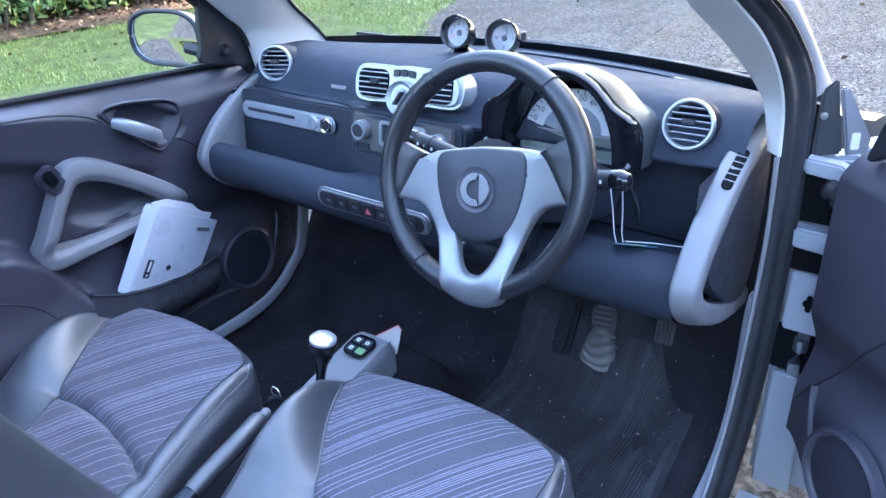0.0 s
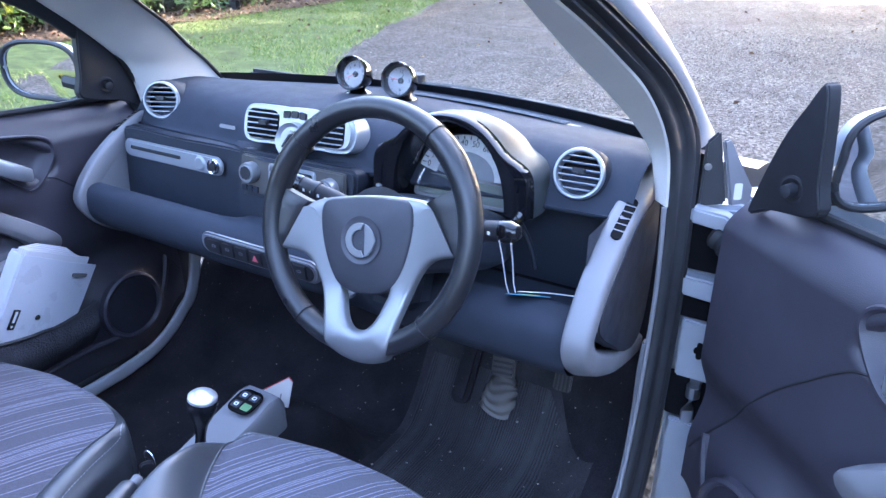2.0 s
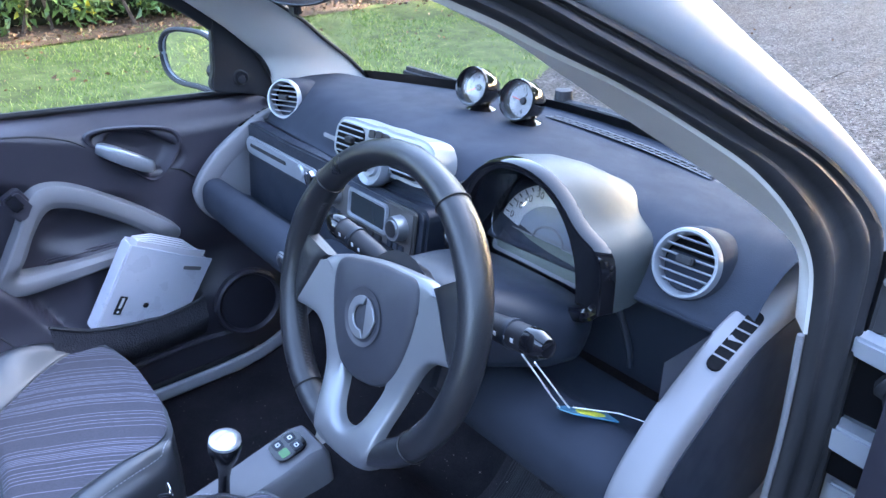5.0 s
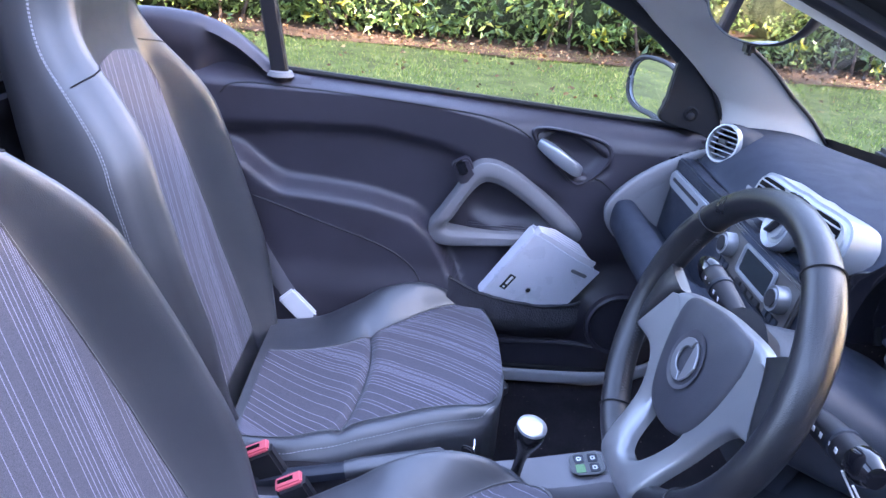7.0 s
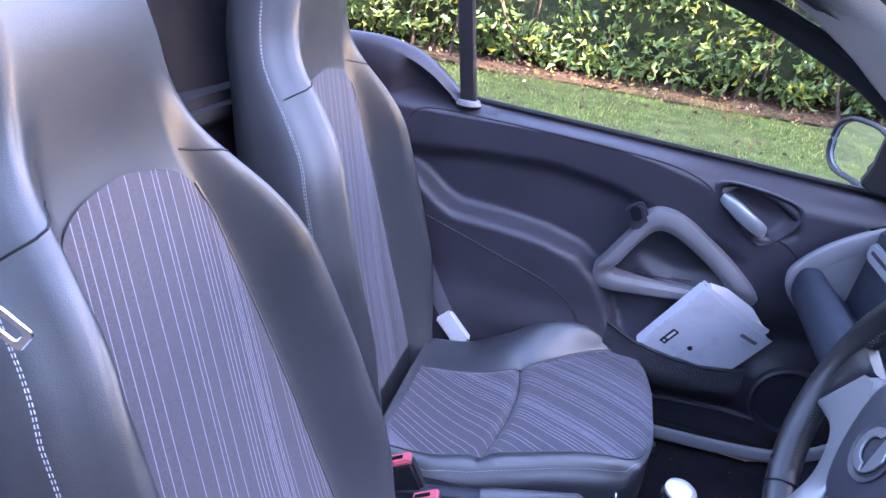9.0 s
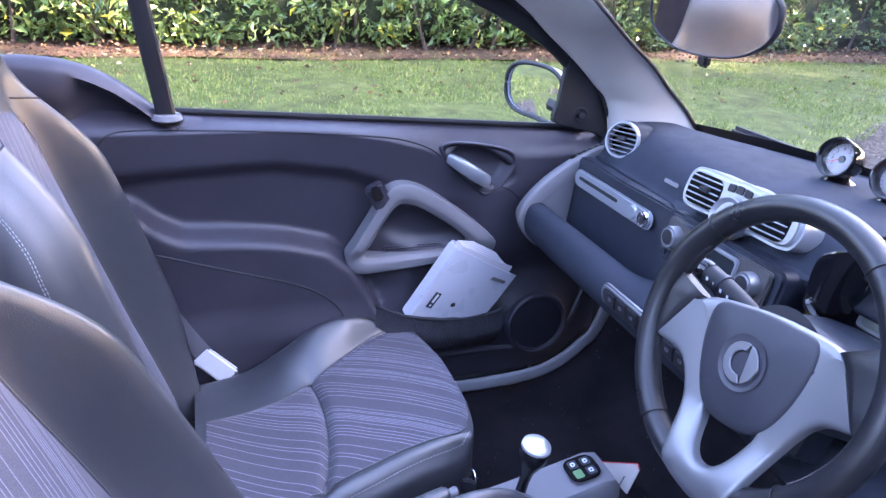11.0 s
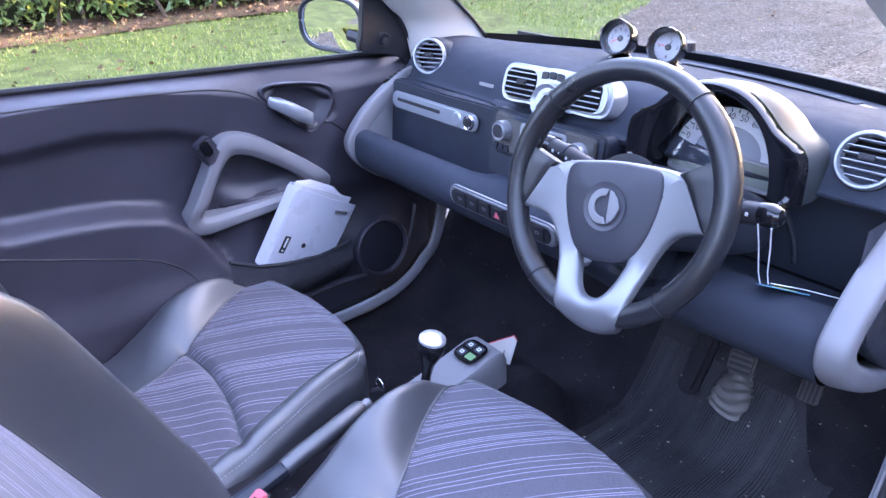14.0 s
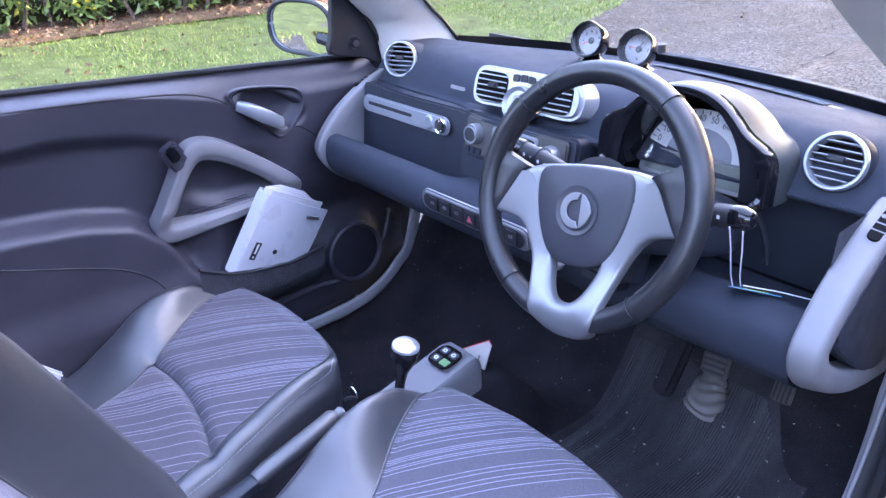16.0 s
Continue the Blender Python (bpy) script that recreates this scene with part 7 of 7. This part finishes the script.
# ---- pedals, mat ----
pd = thing("brake_pedal", (0.36, 0.42, 0.42), "brake pedal with a worn rubber pad on a dusty gaiter", "pedal")
part("pad", prism(rounded(0.058, 0.052, 0.012), 0.014, plane_map((0.322, 0.445, 0.490), (1, 0, 0.12), (0, 0.45, 1)), 0.004), GAITER, pd)
for k in range(4):
    part("rib", prism(rounded(0.046, 0.005, 0.002, 2, 0, -0.018 + 0.012 * k), 0.017, plane_map((0.322, 0.445, 0.490), (1, 0, 0.12), (0, 0.45, 1))), RUBBER, pd)
rows = []
for k in range(37):
    f = k / 36
    r = 0.044 - 0.022 * f ** 1.3 + 0.0022 * math.cos(2 * math.pi * f * 5 + 0.6 * math.sin(f * 9))
    c = Vector((0.308, 0.440, 0.372)).lerp(Vector((0.318, 0.452, 0.470)), f)
    rows.append([c + Vector((math.cos(a) * r * (1 + 0.05 * math.sin(3 * a + 2 * f)), math.sin(a) * r * 0.75, 0.007 * math.sin(2 * a + 5 * f))) for a in np.linspace(0, 2 * math.pi, 30, endpoint=False)])
part("gaiter", grid(rows, False, True, True), BOOT, pd, "folded grey rubber gaiter", 70)
ac = thing("accelerator_pedal", (0.475, 0.45, 0.45), "ribbed black rubber accelerator pedal", "pedal")
am = plane_map((0.464, 0.43, 0.513), (1, 0.05, 0), (0, 0.35, 1))
part("pad", prism(rounded(0.038, 0.052, 0.006), 0.010, am, 0.003), GAITER, ac)
for k in range(4):
    part("rib", prism(rounded(0.004, 0.046, 0.002, 2, -0.0125 + 0.0083 * k, 0), 0.0135, am), RUBBER, ac)
part("arm", tube([(0.468, 0.437, 0.525), (0.472, 0.48, 0.62)], 0.009, 8), BLACK, ac)
rest = thing("foot_rest", (0.19, 0.42, 0.40), "black carpeted foot rest beside the pedals", "foot rest")
part("rest", prism(rounded(0.045, 0.14, 0.02), 0.03, plane_map((0.235, 0.44, 0.44), (1, 0, 0), (0, 0.65, 1)), 0.01), CARPET, rest)

mt = thing("floor_mat", (0.33, 0.16, 0.34), "ribbed black driver's floor mat with crumbs", "floor mat")
rows = []
for x in np.linspace(0.10, 0.565, 30):
    rows.append([(x, y, floor_z(x, y) + 0.010 + 0.0035 * noise.noise(Vector((x * 12, y * 12, 0)))) for y in np.linspace(-0.25, 0.50 - 0.14 * sm(0.40, 0.56, x), 40)])
part("mat", grid(rows), MAT, mt, "", 80)
for k, x in enumerate(np.linspace(0.112, 0.545, 84)):
    wob = [0.010 * noise.noise(Vector((x * 30, y * 6, 1))) for y in np.linspace(-0.22, 0.47, 26)]
    part("rib", tube([(x + w + 0.02 * (y + 0.2), y, floor_z(x, y) + 0.0118 + 0.0012 * noise.noise(Vector((x * 50, y * 14, 4)))) for y, w in zip(np.linspace(-0.22, 0.47 - 0.14 * sm(0.40, 0.54, x), 26), wob)], 0.0018, 4), MAT_RIB, mt)
cr = np.stack([rng.uniform(0.12, 0.55, 60), rng.uniform(-0.15, 0.45, 60)], 1)
cp_ = np.array([(x, y, floor_z(x, y) + 0.018) for x, y in cr])
tagged(leaf_cloud("crumbs", cp_, rng.uniform(0.003, 0.009, 60), rng.normal(size=(60, 3)) * [1, 1, 0.3], mat_base("pale_crumb", (0.30, 0.28, 0.26), 0.8)[0], None, 0.8, 0.3), "pale crumbs and grit on the mat", "crumbs", kind="stuff")

# ---- loose things ----
fo = thing("document_folder", (-0.60, -0.05, 0.50), "milky white plastic document folder tucked in the door pocket", "folder")
fm_ = plane_map((-0.599, -0.179, 0.553), (-0.218, 0.851, -0.477), (0.091, 0.504, 0.859))


def fold_map(a, b, c):
    return fm_(a, b, c + 0.010 * math.sin(a / 0.21 * 3.14) * sm(0, 0.2, b))


part("front_leaf", prism([(0.0, 0.015), (0.205, 0.015), (0.214, 0.14), (0.216, 0.222), (0.12, 0.226), (0.02, 0.230), (0.0, 0.228)], 0.003, lambda a, b, c: fold_map(a, b, c + 0.018), 0.001), FOLDER, fo)
part("back_leaf", prism([(0.0, 0.015), (0.205, 0.015), (0.217, 0.222), (0.10, 0.236), (0.0, 0.232)], 0.003, lambda a, b, c: fold_map(a, b, c - 0.016), 0.001), FOLDER, fo)
part("spine", prism(rounded(0.034, 0.212, 0.008, 4, 0.002, 0.123), 0.003, lambda a, b, c: fold_map(-c, b, a), 0.001), FOLDER, fo)
part("gusset", prism(rounded(0.034, 0.20, 0.008, 4, 0.002, 0.117), 0.003, lambda a, b, c: fold_map(0.209 - c, b, a), 0.001), FOLDER, fo)
for k in range(5):
    part("paper", prism([(0.01, 0.02), (0.195, 0.02), (0.205 - 0.004 * k, 0.222 + 0.004 * k), (0.13, 0.250 - 0.003 * k), (0.05, 0.252 - 0.003 * k), (0.012, 0.238)], 0.0035, lambda a, b, c, k=k: fold_map(a, b, c - 0.012 + 0.0055 * k)), PAPER, fo)
part("closing_tab", prism(rounded(0.050, 0.009, 0.003, 3, 0.165, 0.196), 0.002, lambda a, b, c: fold_map(a, b, c + 0.0215)), GREY, fo)
part("stud", lathe([(0, 0.003), (0.0055, 0.0025), (0.0065, 0.0)], 16, tuple(fold_map(0.089, 0.092, 0.0215)), (0.972, 0.144, -0.188)), INK, fo, "black press stud")
part("label_patch", prism(rounded(0.017, 0.046, 0.001, 2, 0.030, 0.086), 0.001, lambda a, b, c: fold_map(a, b, c + 0.0215)), INK, fo, "small black label")
part("label_bar", prism(rounded(0.006, 0.026, 0.001, 2, 0.030, 0.092), 0.0004, lambda a, b, c: fold_map(a, b, c + 0.0226)), WHITE_INK, fo)
part("label_dot", prism(rounded(0.006, 0.006, 0.003, 3, 0.030, 0.070), 0.0004, lambda a, b, c: fold_map(a, b, c + 0.0226)), WHITE_INK, fo)

tg = thing("key_tag", (0.48, 0.20, 0.80), "blue and yellow tag hung by a white string from the stalk", "tag")
ST = Vector((0.502, 0.058, 0.988))
END = Vector((0.464, 0.143, 0.846))
for dx, end in ((-0.012, Vector((-0.002, 0, 0))), (0.006, Vector((0.006, 0.008, 0.0)))):
    top = ST + Vector((dx, -0.013, -0.008))
    part("string", tube([top, top.lerp(END + end, 0.33), top.lerp(END + end, 0.8) + Vector((-0.002, 0, 0.0)), END + end], 0.0010, 6), WHITE_INK, tg)
part("string_tail", tube([END + Vector((0.008, 0.012, 0.0)), Vector((0.50, 0.21, 0.826)), Vector((0.55, 0.24, 0.818))], 0.0008, 5), WHITE_INK, tg)
tmap = plane_map(tuple(END + Vector((0, 0, -0.002))), (0.50, 0.80, -0.30), (-0.375, 0.80, -0.46))
part("tag_card", prism([(-0.004, -0.006), (0.012, -0.017), (0.070, -0.017), (0.070, 0.017), (0.012, 0.017), (-0.004, 0.006)], 0.0016, tmap, 0.0004), TAGBLUE, tg)
part("tag_mark", prism(spline([(0.020, -0.008), (0.040, -0.012), (0.058, -0.004), (0.055, 0.008), (0.035, 0.010), (0.022, 0.006)], 24, True).tolist(), 0.0006, lambda a, b, c: tmap(a, b, c + 0.0016)), TAGYEL, tg)

rv = thing("rear_view_mirror", (-0.02, 0.10, 1.38), "black oval rear-view mirror hung from the header", "rear-view mirror")
RVC, RVN = Vector((-0.014, 0.085, 1.320)), Vector((0.27, -0.962, 0.0)).normalized()
ru = RVN.cross(Vector((0, 0, 1))).normalized() * -1
rvv = ru.cross(RVN)
rvv = rvv if rvv.z > 0 else -rvv
rvm = lambda a, b, c=0.0: RVC + ru * a + rvv * b + RVN * c
oval = [(0.110 * math.copysign(abs(math.cos(t)) ** 0.85, math.cos(t)), 0.052 * math.copysign(abs(math.sin(t)) ** 0.8, math.sin(t)) + 0.010 * math.cos(t) ** 2) for t in np.linspace(0, 2 * math.pi, 48, endpoint=False)]
rows = [[rvm(a * f, b * f, c) for a, b in oval] for f, c in ((0.2, -0.045), (0.6, -0.040), (0.88, -0.026), (1.0, -0.004), (1.0, 0.003), (0.97, 0.005), (0.945, 0.003))]
part("shell", grid(rows, False, True), BLACK, rv, "", 60)
part("glass", prism([(a * 0.95, b * 0.95) for a, b in oval], 0.001, lambda a, b, c: rvm(a, b, c + 0.002)), MIRROR, rv, "mirror glass")
part("dip_tab", box((0.022, 0.012, 0.018), Matrix.Translation(rvm(0, -0.058, -0.004)), 0.004, 2), BLACK, rv)
part("stem", tube([rvm(0, 0.01, -0.04), RVC + Vector((0, 0.0, 0.06)), RVC + Vector((0, -0.10, 0.105))], 0.012, 10), BLACK, rv)
